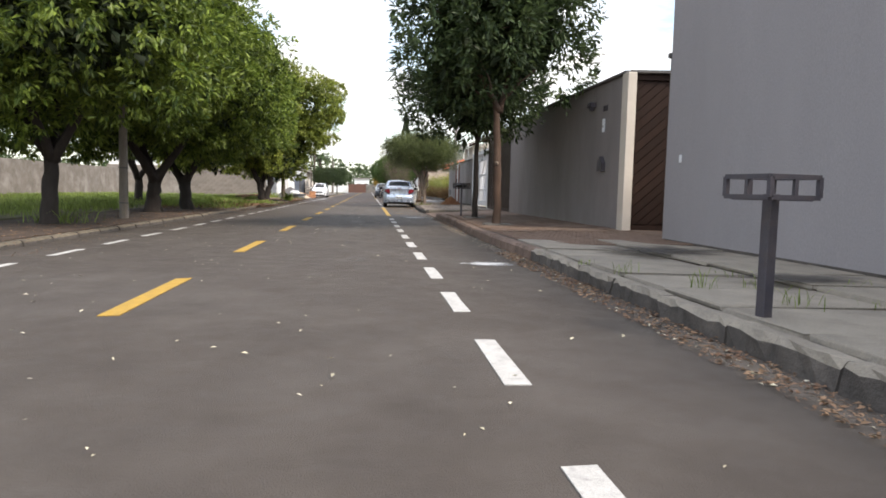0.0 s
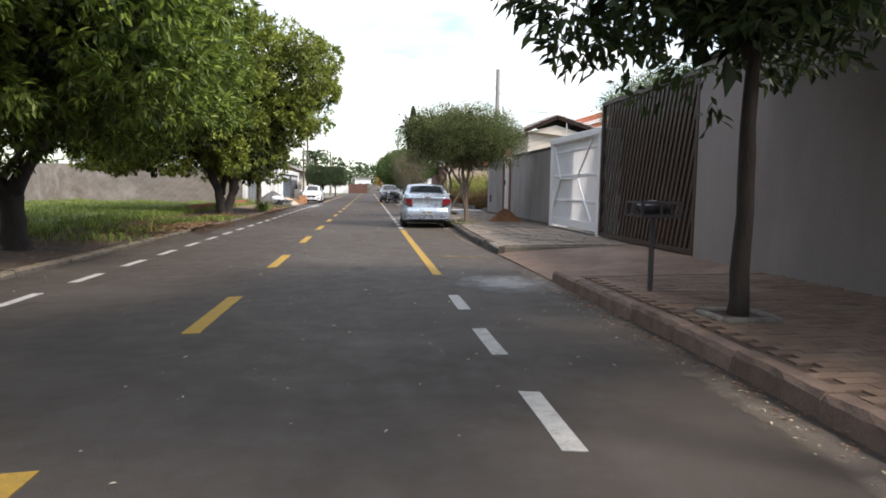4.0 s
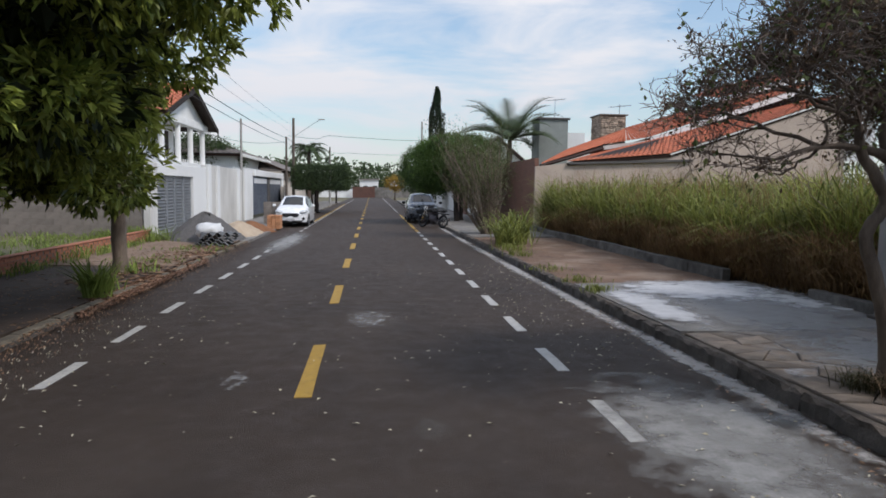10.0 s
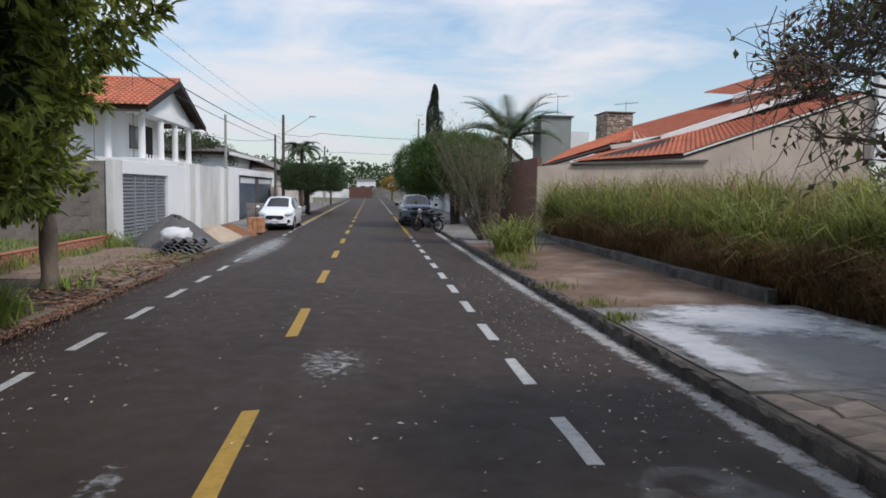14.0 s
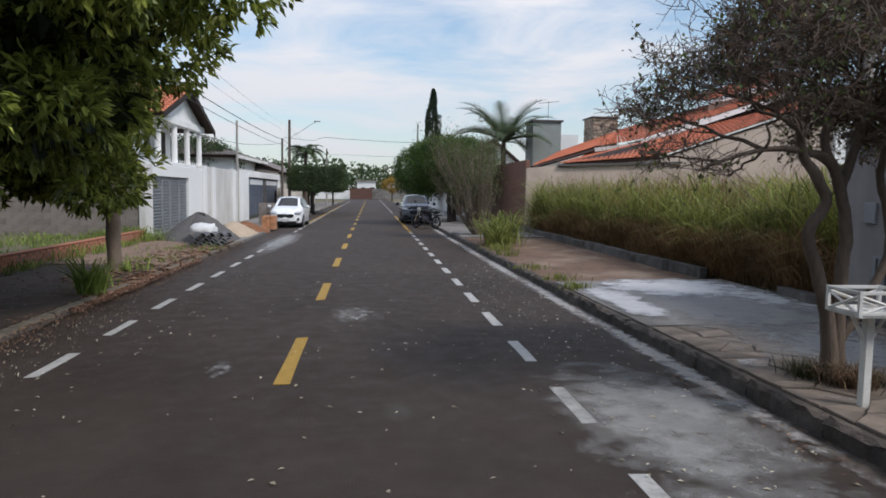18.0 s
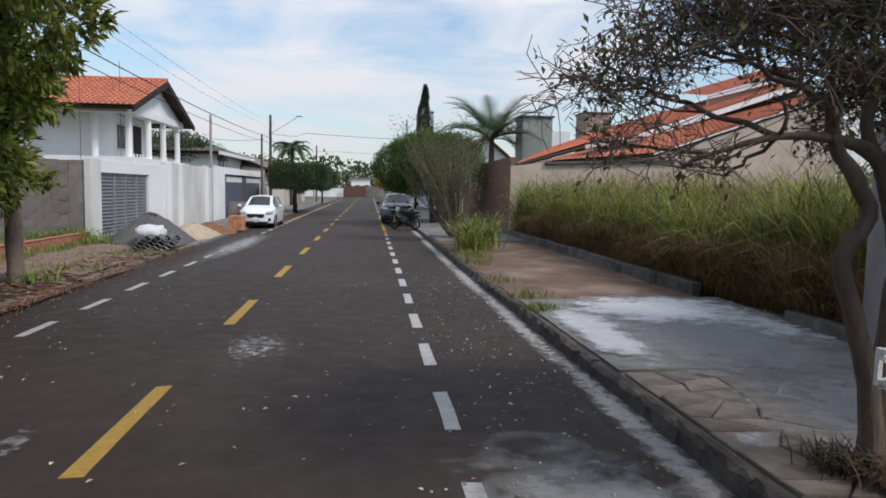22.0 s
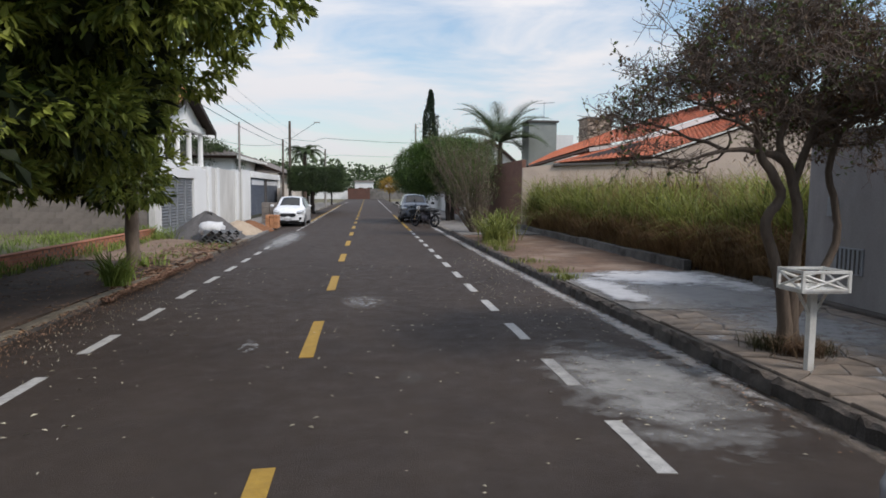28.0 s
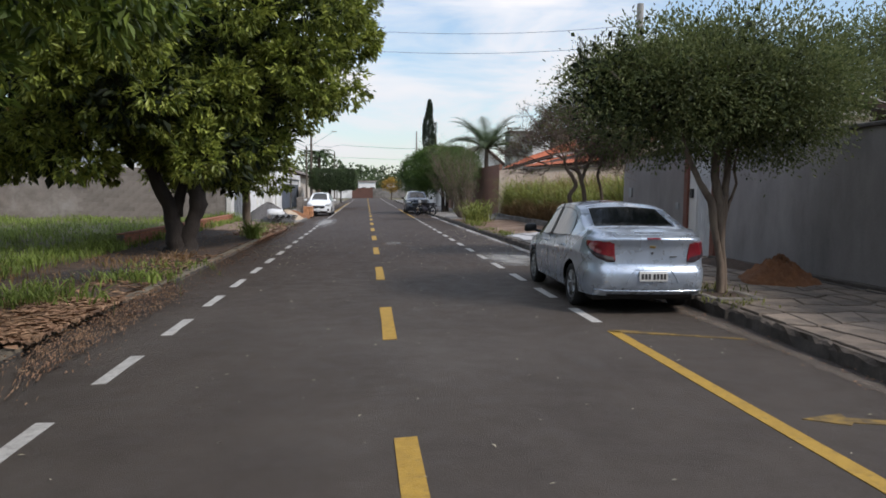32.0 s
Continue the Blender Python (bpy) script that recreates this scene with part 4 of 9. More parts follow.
# ---- trees and plants ----
def leaf_cloud(centers, axes, per, spread, length, width, droop, seed, fold=0.25):
    """Verts and faces of many folded leaves in sprigs round the given centres; axes: the way each sprig looks."""
    r = np.random.RandomState(seed)
    n = len(centers) * per
    c = np.repeat(centers, per, 0)
    ax = np.repeat(axes, per, 0)
    d = ax + r.normal(0, 0.75, (n, 3))
    d[:, 2] -= droop * r.uniform(0.3, 1.3, n)
    d /= np.linalg.norm(d, axis=1)[:, None]
    p = c + r.normal(0, spread, (n, 3)) * 0.6 + d * r.uniform(0, spread, n)[:, None]
    up = r.normal(0, 0.55, (n, 3)) + (0, 0, 1.0)
    s = np.cross(d, up)
    s /= np.linalg.norm(s, axis=1)[:, None] + 1e-9
    nn = np.cross(s, d)
    ln = length * r.uniform(0.65, 1.2, n)[:, None]
    wd = width * r.uniform(0.7, 1.2, n)[:, None]
    b, t = p, p + d * ln
    mid = p + d * ln * 0.5
    l = mid + s * wd * 0.5 + nn * wd * fold
    q = mid - s * wd * 0.5 + nn * wd * fold
    vs = np.stack([b, q, t, l], 1).reshape(-1, 3)
    i = np.arange(n)[:, None] * 4
    return vs, np.concatenate([i + (0, 1, 2), i + (0, 2, 3)], 1).reshape(-1, 3)


def crown_points(blobs, n, seed, shell=0.72, jitter=0.1):
    """Points near the skins of overlapping ellipsoids, and the way out from each."""
    r = np.random.RandomState(seed)
    vol = np.array([(b[3] * b[4] + b[4] * b[5] + b[3] * b[5]) for b in blobs])
    pick = r.choice(len(blobs), n, p=vol / vol.sum())
    B = np.array(blobs, float)[pick]
    u = r.normal(0, 1, (n, 3))
    u /= np.linalg.norm(u, axis=1)[:, None]
    k = shell + (1 - shell) * r.uniform(0, 1, n) ** 0.6
    k *= 1 + 0.10 * np.sin(u[:, 0] * 7 + pick) * np.sin(u[:, 1] * 6 + 2 * pick) + r.normal(0, jitter, n) * 0.5
    return B[:, :3] + u * B[:, 3:] * k[:, None], u


class Wood:
    """Collects bent tubes into one mesh."""

    def __init__(self):
        self.v, self.f = [], []

    def add(self, pts, radii, n=7):
        vs, fs = pipe(pts, radii, n)
        o = len(self.v)
        self.v += [tuple(p) for p in vs]
        self.f += [tuple(i + o for i in q) for q in fs]

    def limb(self, p0, p1, r0, r1, rnd, wob=0.12, steps=6, n=7):
        p0, p1 = Vector(p0), Vector(p1)
        L = (p1 - p0).length
        pts, rad = [], []
        off = Vector((0, 0, 0))
        for i in range(steps + 1):
            t = i / steps
            if 0 < i < steps:
                off = off * 0.6 + Vector((rnd.uniform(-1, 1), rnd.uniform(-1, 1), rnd.uniform(-0.4, 0.4))) * wob * L / steps * 2
            pts.append(p0.lerp(p1, t) + off * math.sin(math.pi * t))
            rad.append(r0 + (r1 - r0) * t ** 0.8)
        self.add(pts, rad, n)
        return pts


def broad_tree(name, label, base, stems, blobs, leaf, sprigs, per, length, width, droop, bark, seed, spread=0.22, branches=26, shell=0.7, group="", lumps=0, core=0):
    """stems: rows of (foot offset, knots...) as lists of points with radii; blobs: crown ellipsoids, relative to the base."""
    rnd = random.Random(seed)
    t = thing(name, label, "tree", group, at=base)
    w = Wood()
    ends = []
    for st in stems:
        pts = [Vector(p[:3]) for p in st]
        rad = [p[3] for p in st]
        fine_p, fine_r = [], []
        for i in range(len(pts) - 1):
            for k in range(4):
                f = k / 4
                j = Vector((rnd.uniform(-1, 1), rnd.uniform(-1, 1), 0)) * rad[i] * 0.14
                fine_p.append(pts[i].lerp(pts[i + 1], f) + j)
                fine_r.append((rad[i] + (rad[i + 1] - rad[i]) * f) * rnd.uniform(0.94, 1.07))
        fine_p.append(pts[-1])
        fine_r.append(rad[-1])
        fine_r[0] *= 1.3
        w.add(fine_p, fine_r, 10)
        ends.append((pts[-1], rad[-1]))
    cp, _ = crown_points(blobs, branches, seed + 5, 0.45)
    for p in cp:
        e, r0 = min(ends, key=lambda q: (q[0] - Vector(p)).length + rnd.uniform(0, 0.8))
        w.limb(e, p, r0 * 0.6, 0.012, rnd, 0.14, 6, 6)
    mesh_part("trunk", w.v, w.f, bark, t, smooth=True)
    if lumps:
        B = np.array(blobs, float)
        q, o = crown_points(blobs, lumps * 3, seed + 8, 0.86, 0.05)
        inside = np.zeros(len(q), int)
        for b in B:
            inside += (((q - b[:3]) / b[3:]) ** 2).sum(1) < 0.62
        q = q[inside == 0][:lumps]
        rr = np.random.RandomState(seed + 9).uniform(0.34, 0.62 + 40 / lumps, (len(q), 1))
        small = np.concatenate([q, rr, rr, rr * 0.72], 1)
        c, u = crown_points(small, int(sprigs * 0.75), seed + 1, 0.72)
        c2, u2 = crown_points(B * (1, 1, 1, 0.84, 0.84, 0.84), sprigs - int(sprigs * 0.75), seed + 3, 0.55)
        c, u = np.concatenate([c, c2]), np.concatenate([u + (0, 0, 0.35), u2])
    else:
        c, u = crown_points(blobs, sprigs, seed + 1, shell)
    vs, fs = leaf_cloud(c, u, per, spread, length, width, droop, seed + 2)
    mesh_part("crown", vs, fs, leaf, t)
    # oversized leaves added inside, coloured near black for the crown's inner shade
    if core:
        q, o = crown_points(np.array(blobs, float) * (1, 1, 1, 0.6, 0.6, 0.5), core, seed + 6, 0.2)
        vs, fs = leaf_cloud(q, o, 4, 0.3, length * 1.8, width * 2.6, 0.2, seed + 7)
        mesh_part("inner_foliage", vs, fs, "leaf_shade_core", t, "oversized dark leaves added to darken the inside of the crown")
    return t


# big mango-like trees on the west verge
MG = "trees along the verge"


def mango(label, base, seed, blobs, stems, sprigs=6400, lumps=190, leaf="leaf_mango", bark="bark_dark"):
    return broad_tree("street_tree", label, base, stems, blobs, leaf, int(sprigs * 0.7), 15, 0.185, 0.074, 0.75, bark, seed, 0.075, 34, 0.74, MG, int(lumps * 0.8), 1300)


def fork(h, lean, r, k=3, seed=0):
    rnd = random.Random(seed)
    rows = [[(0, 0, -0.1, r * 1.15), (lean * 0.3, 0, h * 0.5, r * 0.9), (lean, 0, h, r * 0.85)]]
    for i in range(k):
        a = 2 * math.pi * i / k + rnd.uniform(-0.4, 0.4)
        rows.append([(lean, 0, h * 0.92, r * 0.7), (lean + 0.55 * math.cos(a), 0.55 * math.sin(a), h + 0.7, r * 0.52), (lean + 1.3 * math.cos(a), 1.3 * math.sin(a), h + 1.9, r * 0.36)])
    return rows


mango("large dark green tree with a broad hanging crown", (-6.9, 8.3, 0.08), 11,
      [(0, 0, 5.2, 3.6, 4.2, 3.0), (1.2, -1.5, 4.0, 2.6, 2.8, 1.6), (-2.6, 0.5, 4.4, 3.0, 3.4, 2.4), (0.8, 2.8, 4.4, 2.6, 2.6, 2.0)], fork(1.5, 0.1, 0.17, 4, 1))
mango("large dark green tree with a broad hanging crown", (-7.1, 15.9, 0.08), 12,
      [(0.2, 0, 5.4, 3.7, 3.4, 3.2), (1.8, 0.8, 4.2, 2.6, 2.6, 1.9), (-2.6, -0.5, 4.2, 3.0, 3.2, 2.2)], fork(1.15, 0.1, 0.24, 3, 2))
mango("large dark green tree forking low above a dark trunk", (-6.9, 19.5, 0.08), 13,
      [(0.0, 0.6, 4.9, 2.8, 3.8, 2.7), (1.3, 2.4, 4.1, 2.1, 2.8, 1.9), (-2.6, 1, 4.3, 2.8, 3.2, 2.3), (0.6, 6.0, 4.7, 2.4, 3.4, 2.4)], fork(1.1, -0.1, 0.23, 2, 3), 7600)
mango("large bright green tree with a round crown hanging low", (-6.62, 37.05, 0.08), 14,
      [(-0.5, 1.0, 5.6, 3.7, 4.0, 3.3), (1.7, 1.5, 4.4, 1.9, 2.6, 1.9), (2.6, 1.2, 6.0, 1.9, 2.8, 2.2), (-3.1, 0, 3.9, 2.9, 2.9, 2.0), (-0.6, -1.6, 3.6, 2.3, 2.0, 1.25), (1.0, 2.4, 3.1, 2.1, 2.2, 1.35), (-4.9, 0.9, 3.6, 2.0, 2.6, 1.6), (-2.6, 0.2, 2.7, 2.3, 2.2, 1.0), (0.9, -0.2, 2.5, 1.4, 1.8, 0.75)], [[(-0.06, 0, -0.1, 0.3), (-0.08, 0, 0.3, 0.24), (-0.16, 0, 0.7, 0.2), (-0.3, 0.05, 1.2, 0.18), (-0.75, 0.1, 2.1, 0.14), (-1.4, 0.2, 3.4, 0.09)],
       [(0.12, 0, -0.1, 0.27), (0.18, 0, 0.4, 0.2), (0.33, 0, 0.85, 0.17), (0.44, 0.05, 1.15, 0.21), (0.3, 0.1, 1.6, 0.16), (0.7, 0.3, 2.6, 0.11), (1.2, 0.4, 3.6, 0.07)],
       [(-0.12, 0.05, 0.9, 0.14), (0.0, 0.4, 1.7, 0.12), (0.1, 0.9, 3.2, 0.09)]], 10500, 140, "leaf_mango_light")
mango("street tree with a slim trunk and a drooping green crown", (-6.42, 44.8, 0.08), 15,
      [(-1.5, -1.0, 4.9, 2.0, 2.2, 2.3), (0.15, -1.6, 5.1, 1.0, 1.3, 1.4), (-0.15, -1.1, 2.8, 0.75, 0.95, 0.7), (-0.35, -0.7, 2.1, 0.55, 0.7, 0.5), (-1.7, -0.8, 3.1, 1.4, 1.6, 1.2), (-1.1, -0.8, 2.3, 0.6, 0.8, 0.55), (-0.1, -1.5, 3.8, 0.8, 1.1, 0.95)], [[(0, 0, -0.1, 0.155), (0.01, 0, 0.4, 0.14), (0, 0, 1.6, 0.13), (-0.15, -0.1, 2.4, 0.11), (-0.9, -0.7, 3.9, 0.06)], [(-0.05, -0.05, 2.0, 0.08), (0.0, -0.6, 3.0, 0.05), (0.05, -1.2, 4.2, 0.03)]], 6200, 140, "leaf_mango_light", "bark_light")
mango("tall tree crown over a neighbouring garden", (-10.4, 27.5, 0.08), 16,
      [(0, 0, 5.0, 3.0, 3.6, 2.6), (1.6, 2.0, 4.2, 2.0, 2.4, 1.8)], fork(1.3, 0.0, 0.2, 3, 6), 3200)

# two trees by the long grey wall
broad_tree("street_tree", "tall slim tree with dark foliage in a stone border", (2.35, 10.5, 0.15),
           [[(0, 0, -0.1, 0.115), (0.0, 0.02, 0.25, 0.09), (0.0, 0.03, 0.8, 0.083), (-0.02, 0.03, 1.25, 0.088), (-0.02, 0.05, 1.5, 0.08), (-0.06, 0.1, 2.6, 0.07)],
            [(0.0, 0.1, 2.5, 0.075), (-0.5, 0.1, 3.4, 0.055), (-0.75, 0.3, 4.4, 0.04)],
            [(0.0, 0.1, 2.5, 0.07), (0.25, 0.35, 3.4, 0.05), (0.6, 0.2, 4.5, 0.035)]],
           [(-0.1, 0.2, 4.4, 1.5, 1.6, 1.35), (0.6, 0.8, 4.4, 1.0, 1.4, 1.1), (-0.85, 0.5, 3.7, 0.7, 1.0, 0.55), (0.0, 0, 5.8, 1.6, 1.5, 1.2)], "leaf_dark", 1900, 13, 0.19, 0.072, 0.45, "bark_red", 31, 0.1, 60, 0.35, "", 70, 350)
r1 = [o for o in scene.objects if o.name.startswith("street_tree")][-1]
bm = bmesh.new()
bmesh.ops.create_cone(bm, cap_ends=True, segments=12, radius1=0.05, radius2=0.032, depth=0.05, matrix=pose(-0.05, -0.06, 1.36, 90, 0, -25))
part("knot", bm, "bark_light", r1, "pale round knot of a cut branch")
part("knot_hole", tube(bmesh.new(), (-0.056, -0.074, 1.36), (-0.062, -0.088, 1.36), 0.02, 0.02, 8), "bark_dark", r1)
broad_tree("street_tree", "slim dark-trunked tree leaning over the footway", (2.44, 14.3, 0.15),
           [[(0, 0, -0.1, 0.085), (0.02, 0, 0.9, 0.07), (0.0, 0, 1.9, 0.065), (0.15, 0.1, 2.7, 0.055)],
            [(0.3, 0.1, 2.4, 0.05), (0.2, 0.4, 3.4, 0.04)], [(0.0, 0, 2.2, 0.045), (-0.4, 0.2, 3.0, 0.03)]],
           [(-0.05, 0.3, 4.0, 1.35, 1.6, 0.95), (0.5, 0.7, 3.5, 1.0, 1.3, 0.8), (-0.8, 0.2, 3.4, 0.7, 0.9, 0.6), (0.0, 0.1, 2.9, 0.6, 0.7, 0.5)], "leaf_dark", 1350, 13, 0.175, 0.07, 0.45, "bark_dark", 32, 0.1, 40, 0.35, "", 50, 350)

# the tree beside the silver car
broad_tree("street_tree", "small many-stemmed pale-barked tree with a flat olive crown", (2.42, 30.95, 0.15),
           [[(-0.04, 0, -0.1, 0.055), (-0.05, 0.0, 0.4, 0.043), (-0.16, 0.0, 0.85, 0.045), (-0.22, 0.0, 1.25, 0.055), (-0.42, -0.05, 1.5, 0.042), (-0.62, -0.1, 1.85, 0.032), (-0.8, -0.1, 2.3, 0.022)],
            [(0.04, 0.03, -0.1, 0.055), (0.0, 0.03, 0.4, 0.042), (-0.06, 0.02, 0.8, 0.05), (-0.1, 0.0, 1.2, 0.068), (-0.16, 0.05, 1.6, 0.05), (-0.12, 0.15, 2.3, 0.03)],
            [(0.0, 0.08, -0.1, 0.05), (-0.02, 0.08, 0.5, 0.04), (-0.02, 0.06, 0.9, 0.052), (-0.02, 0.05, 1.25, 0.06), (0.04, 0.1, 1.6, 0.045), (0.16, 0.3, 2.3, 0.028)],
            [(0.0, 0.08, 1.0, 0.03), (0.07, 0.08, 1.22, 0.022), (0.17, 0.08, 1.5, 0.018), (0.13, 0.1, 1.7, 0.018), (0.22, 0.1, 2.2, 0.014)]],
           [(-0.15, 0.2, 2.78, 1.2, 1.4, 0.42), (-0.95, 0.3, 2.78, 0.8, 1.1, 0.34), (0.6, 0.2, 2.62, 0.65, 1.0, 0.3), (-0.05, 0.3, 3.0, 0.55, 0.8, 0.25), (-1.55, 0.1, 2.82, 0.45, 0.6, 0.24)],
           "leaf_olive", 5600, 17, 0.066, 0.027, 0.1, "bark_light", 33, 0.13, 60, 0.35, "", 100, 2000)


def sprouts(base, spots, n, seed, h, material, t):
    """Thin upright shoots that stand out of a crown."""
    r = random.Random(seed)
    w, cs = Wood(), []
    for _ in range(n):
        x, y, z, s = r.choice(spots)
        p = Vector((x + r.uniform(-s, s), y + r.uniform(-s, s), z))
        q = p + Vector((r.uniform(-0.25, 0.25), r.uniform(-0.25, 0.25), h * r.uniform(0.5, 1.1)))
        w.limb(p, q, 0.008, 0.003, r, 0.06, 3, 3)
        for k in range(7):
            cs.append(p.lerp(q, 0.25 + 0.75 * k / 6))
    mesh_part("shoot_mass", w.v, w.f, "twig", t)
    c = np.array([tuple(p) for p in cs])
    vs, fs = leaf_cloud(c, np.tile((0, 0, 0.6), (len(c), 1)), 7, 0.07, 0.07, 0.026, 0.0, seed)
    mesh_part("shoot_leaves", vs, fs, material, t)


car_tree = [o for o in scene.objects if o.name.startswith("street_tree")][-1]
sprouts(None, [(-0.6, 0.2, 2.95, 0.6), (0.0, 0.2, 3.1, 0.5), (-1.7, 0.2, 2.8, 0.3), (0.7, 0.3, 2.7, 0.4)], 70, 5, 0.5, "leaf_olive", car_tree)


def dry_tree(base, seed):
    """A nearly leafless tree: twisted stems, a flat crown of fine twigs."""
    rnd = random.Random(seed)
    t = thing("bare_tree", "nearly leafless small tree with twisted pale stems and dense fine twigs", "tree", at=base)
    w, tw = Wood(), Wood()
    tips, mids = [], []

    def grow(p, d, L, r, depth):
        if p.x + d.x * L > 1.15:                 # turned back so the crown's right edge fits the camera's view
            d = Vector((-0.3 * abs(d.x), d.y, d.z + 0.1)).normalized()
        if p.x > 0.5 and p.z + d.z * L > 3.1 - 0.5 * (p.x - 0.5):
            d = Vector((d.x, d.y, -0.2 * abs(d.z))).normalized()
        q = p + d * L
        pts = w.limb(p, q, r, r * 0.66, rnd, 0.34, 6, 7 if depth > 2 else 5) if depth > 1 else tw.limb(p, q, max(r * 0.8, 0.0045), max(r * 0.45, 0.0028), rnd, 0.2, 3, 3)
        if depth <= 1:
            mids.append(pts[len(pts) // 2])
        if depth == 0:
            tips.append(q)
            return
        k = 3 if depth > 2 else 4
        for i in range(k):
            flat = 0.6 if depth > 2 else 1.0
            nd = d * 0.75 + Vector((rnd.uniform(-1, 1), rnd.uniform(-1, 1), rnd.uniform(-0.4, 0.8) * flat)) * 0.85
            nd.normalize()
            if q.z > 4.0 and nd.z > 0.2:
                nd.z *= 0.6
            if q.z < 2.1 and nd.z < 0.1 and depth < 4:
                nd.z = rnd.uniform(0.0, 0.3)
            st = pts[-1] if i < 2 else pts[-2]
            grow(st, nd.normalized(), L * rnd.uniform(0.62, 0.86), r * (0.62 if i < 2 else 0.45), depth - 1)

    stems = [[(-0.03, 0, -0.1, 0.11), (-0.09, 0, 0.57, 0.076), (-0.23, 0, 1.03, 0.068), (-0.33, 0, 1.37, 0.064), (-0.17, 0, 1.63, 0.059), (-0.27, 0, 1.86, 0.06), (-0.42, 0, 2.06, 0.05), (-0.5, -0.05, 2.28, 0.042)],
             [(0.06, 0.05, -0.1, 0.12), (0.04, 0.05, 0.57, 0.08), (0.06, 0.05, 1.03, 0.069), (0.08, 0.05, 1.37, 0.066), (-0.01, 0.05, 1.74, 0.06), (-0.11, 0.05, 2.0, 0.06), (-0.42, 0, 2.1, 0.04), (-0.85, -0.08, 2.1, 0.026), (-1.3, -0.15, 1.98, 0.014)],
             [(-0.02, 0.05, 1.72, 0.055), (0.07, 0.05, 2.0, 0.052), (0.17, 0.1, 2.2, 0.047), (0.24, 0.1, 2.4, 0.042)],
             [(-0.08, 0.05, 1.94, 0.05), (-0.16, 0.1, 2.2, 0.046), (-0.08, 0.12, 2.42, 0.042)],
             [(0.06, 0.05, 0.3, 0.055), (0.33, 0.05, 0.75, 0.05), (0.54, 0.08, 1.15, 0.048), (0.52, 0.1, 1.55, 0.045), (0.43, 0.12, 1.9, 0.042), (0.55, 0.15, 2.3, 0.038)]]
    for st in stems:
        pts = [Vector(p[:3]) for p in st]
        fp, fr = [], []
        for i in range(len(pts) - 1):
            for k in range(5):
                a = pts[max(i - 1, 0)]
                f = k / 5
                h = pts[i].lerp(pts[i + 1], f)
                b_ = pts[min(i + 2, len(pts) - 1)]
                h = h + ((pts[i + 1] - a) * (1 - f) - (b_ - pts[i]) * f) * 0.5 * f * (1 - f)
                fp.append(h + Vector((rnd.uniform(-1, 1), rnd.uniform(-1, 1), 0)) * 0.005)
                fr.append(st[i][3] + (st[i + 1][3] - st[i][3]) * f)
        fp.append(pts[-1])
        fr.append(st[-1][3])
        w.add(fp, [q * 0.87 for q in fr], 9)
    for st, ways in ((stems[0][-1], ((-0.85, -0.15, 0.4), (-0.6, 0.7, 0.6), (-0.4, -0.6, 0.7))),
                     (stems[1][-2], ((-0.8, 0.5, 0.4),)),
                     (stems[3][-1], ((-0.3, 0.8, 0.5), (-0.75, -0.5, 0.55), (-0.9, 0.1, 0.55), (0.1, 0.1, 0.95), (0.3, -0.6, 0.7))),
                     (stems[2][-1], ((0.9, 0.1, 0.15), (0.9, -0.4, 0.35), (0.5, -0.8, 0.4), (0.4, 0.8, 0.55), (-0.15, 0, 0.95), (0.3, 0.2, 0.9), (0.8, 0.4, 0.6), (0.95, -0.1, 0.55), (0.7, -0.5, 0.7), (0.5, 0.3, 0.8))),
                     (stems[4][-1], ((0.8, 0.2, 0.4), (0.4, -0.6, 0.6), (0.1, 0.5, 0.8), (-0.3, -0.1, 0.9)))):
        for d in ways:
            grow(Vector(st[:3]), Vector(d).normalized(), rnd.uniform(0.82, 0.98) * (0.84 if d[0] > 0.2 else 0.64), 0.022, 4)
    for k, d in ((-1, (-0.9, 0.1, 0.1)), (-1, (-0.6, -0.5, -0.2)), (-2, (-0.3, 0.2, -0.3)), (-2, (0.0, -0.4, 0.6)), (-3, (-0.2, -0.4, 0.7))):
        grow(Vector(stems[1][k][:3]), Vector(d).normalized(), 0.36, 0.015, 2)
    for d in ((0.8, -0.3, 0.0), (0.7, 0.5, 0.1), (0.5, -0.6, 0.35)):
        grow(Vector(stems[2][2][:3]), Vector(d).normalized(), 0.6, 0.018, 3)
    for p in mids[::3]:
        for i in range(3):
            q = p + Vector((rnd.uniform(-0.3, 0.3) + 0.08, rnd.uniform(-0.3, 0.3), rnd.uniform(-0.32, 0.26)))
            m = tw.limb(p, q, 0.0042, 0.0026, rnd, 0.25, 3, 3)
            tips.append(q)
            tw.limb(m[1], m[1] + Vector((rnd.uniform(-0.15, 0.15), rnd.uniform(-0.15, 0.15), rnd.uniform(-0.1, 0.15))), 0.0034, 0.0024, rnd, 0.2, 2, 3)
    mesh_part("trunk", w.v, w.f, "bark_tan", t, smooth=True)
    tagged(mesh_part("twig_mass", tw.v, tw.f, "twig", t), "dense reddish fine twigs")
    r = np.random.RandomState(seed)
    c = np.array([tuple(p) for p in tips])
    c = c[r.uniform(0, 1, len(c)) < 0.2]
    vs, fs = leaf_cloud(c, np.tile((0, 0, 0.2), (len(c), 1)), 3, 0.05, 0.065, 0.036, 0.2, seed)
    mesh_part("leaves", vs, fs, "leaf_olive", t, "sparse small leaves")
    c = np.array([tuple(p) for p in mids])
    c = c[r.uniform(0, 1, len(c)) < np.clip(0.5 + 0.35 * c[:, 0], 0.25, 1)]
    vs, fs = leaf_cloud(c, np.tile((0, 0, -0.2), (len(c), 1)), 5, 0.09, 0.055, 0.03, 0.2, seed)
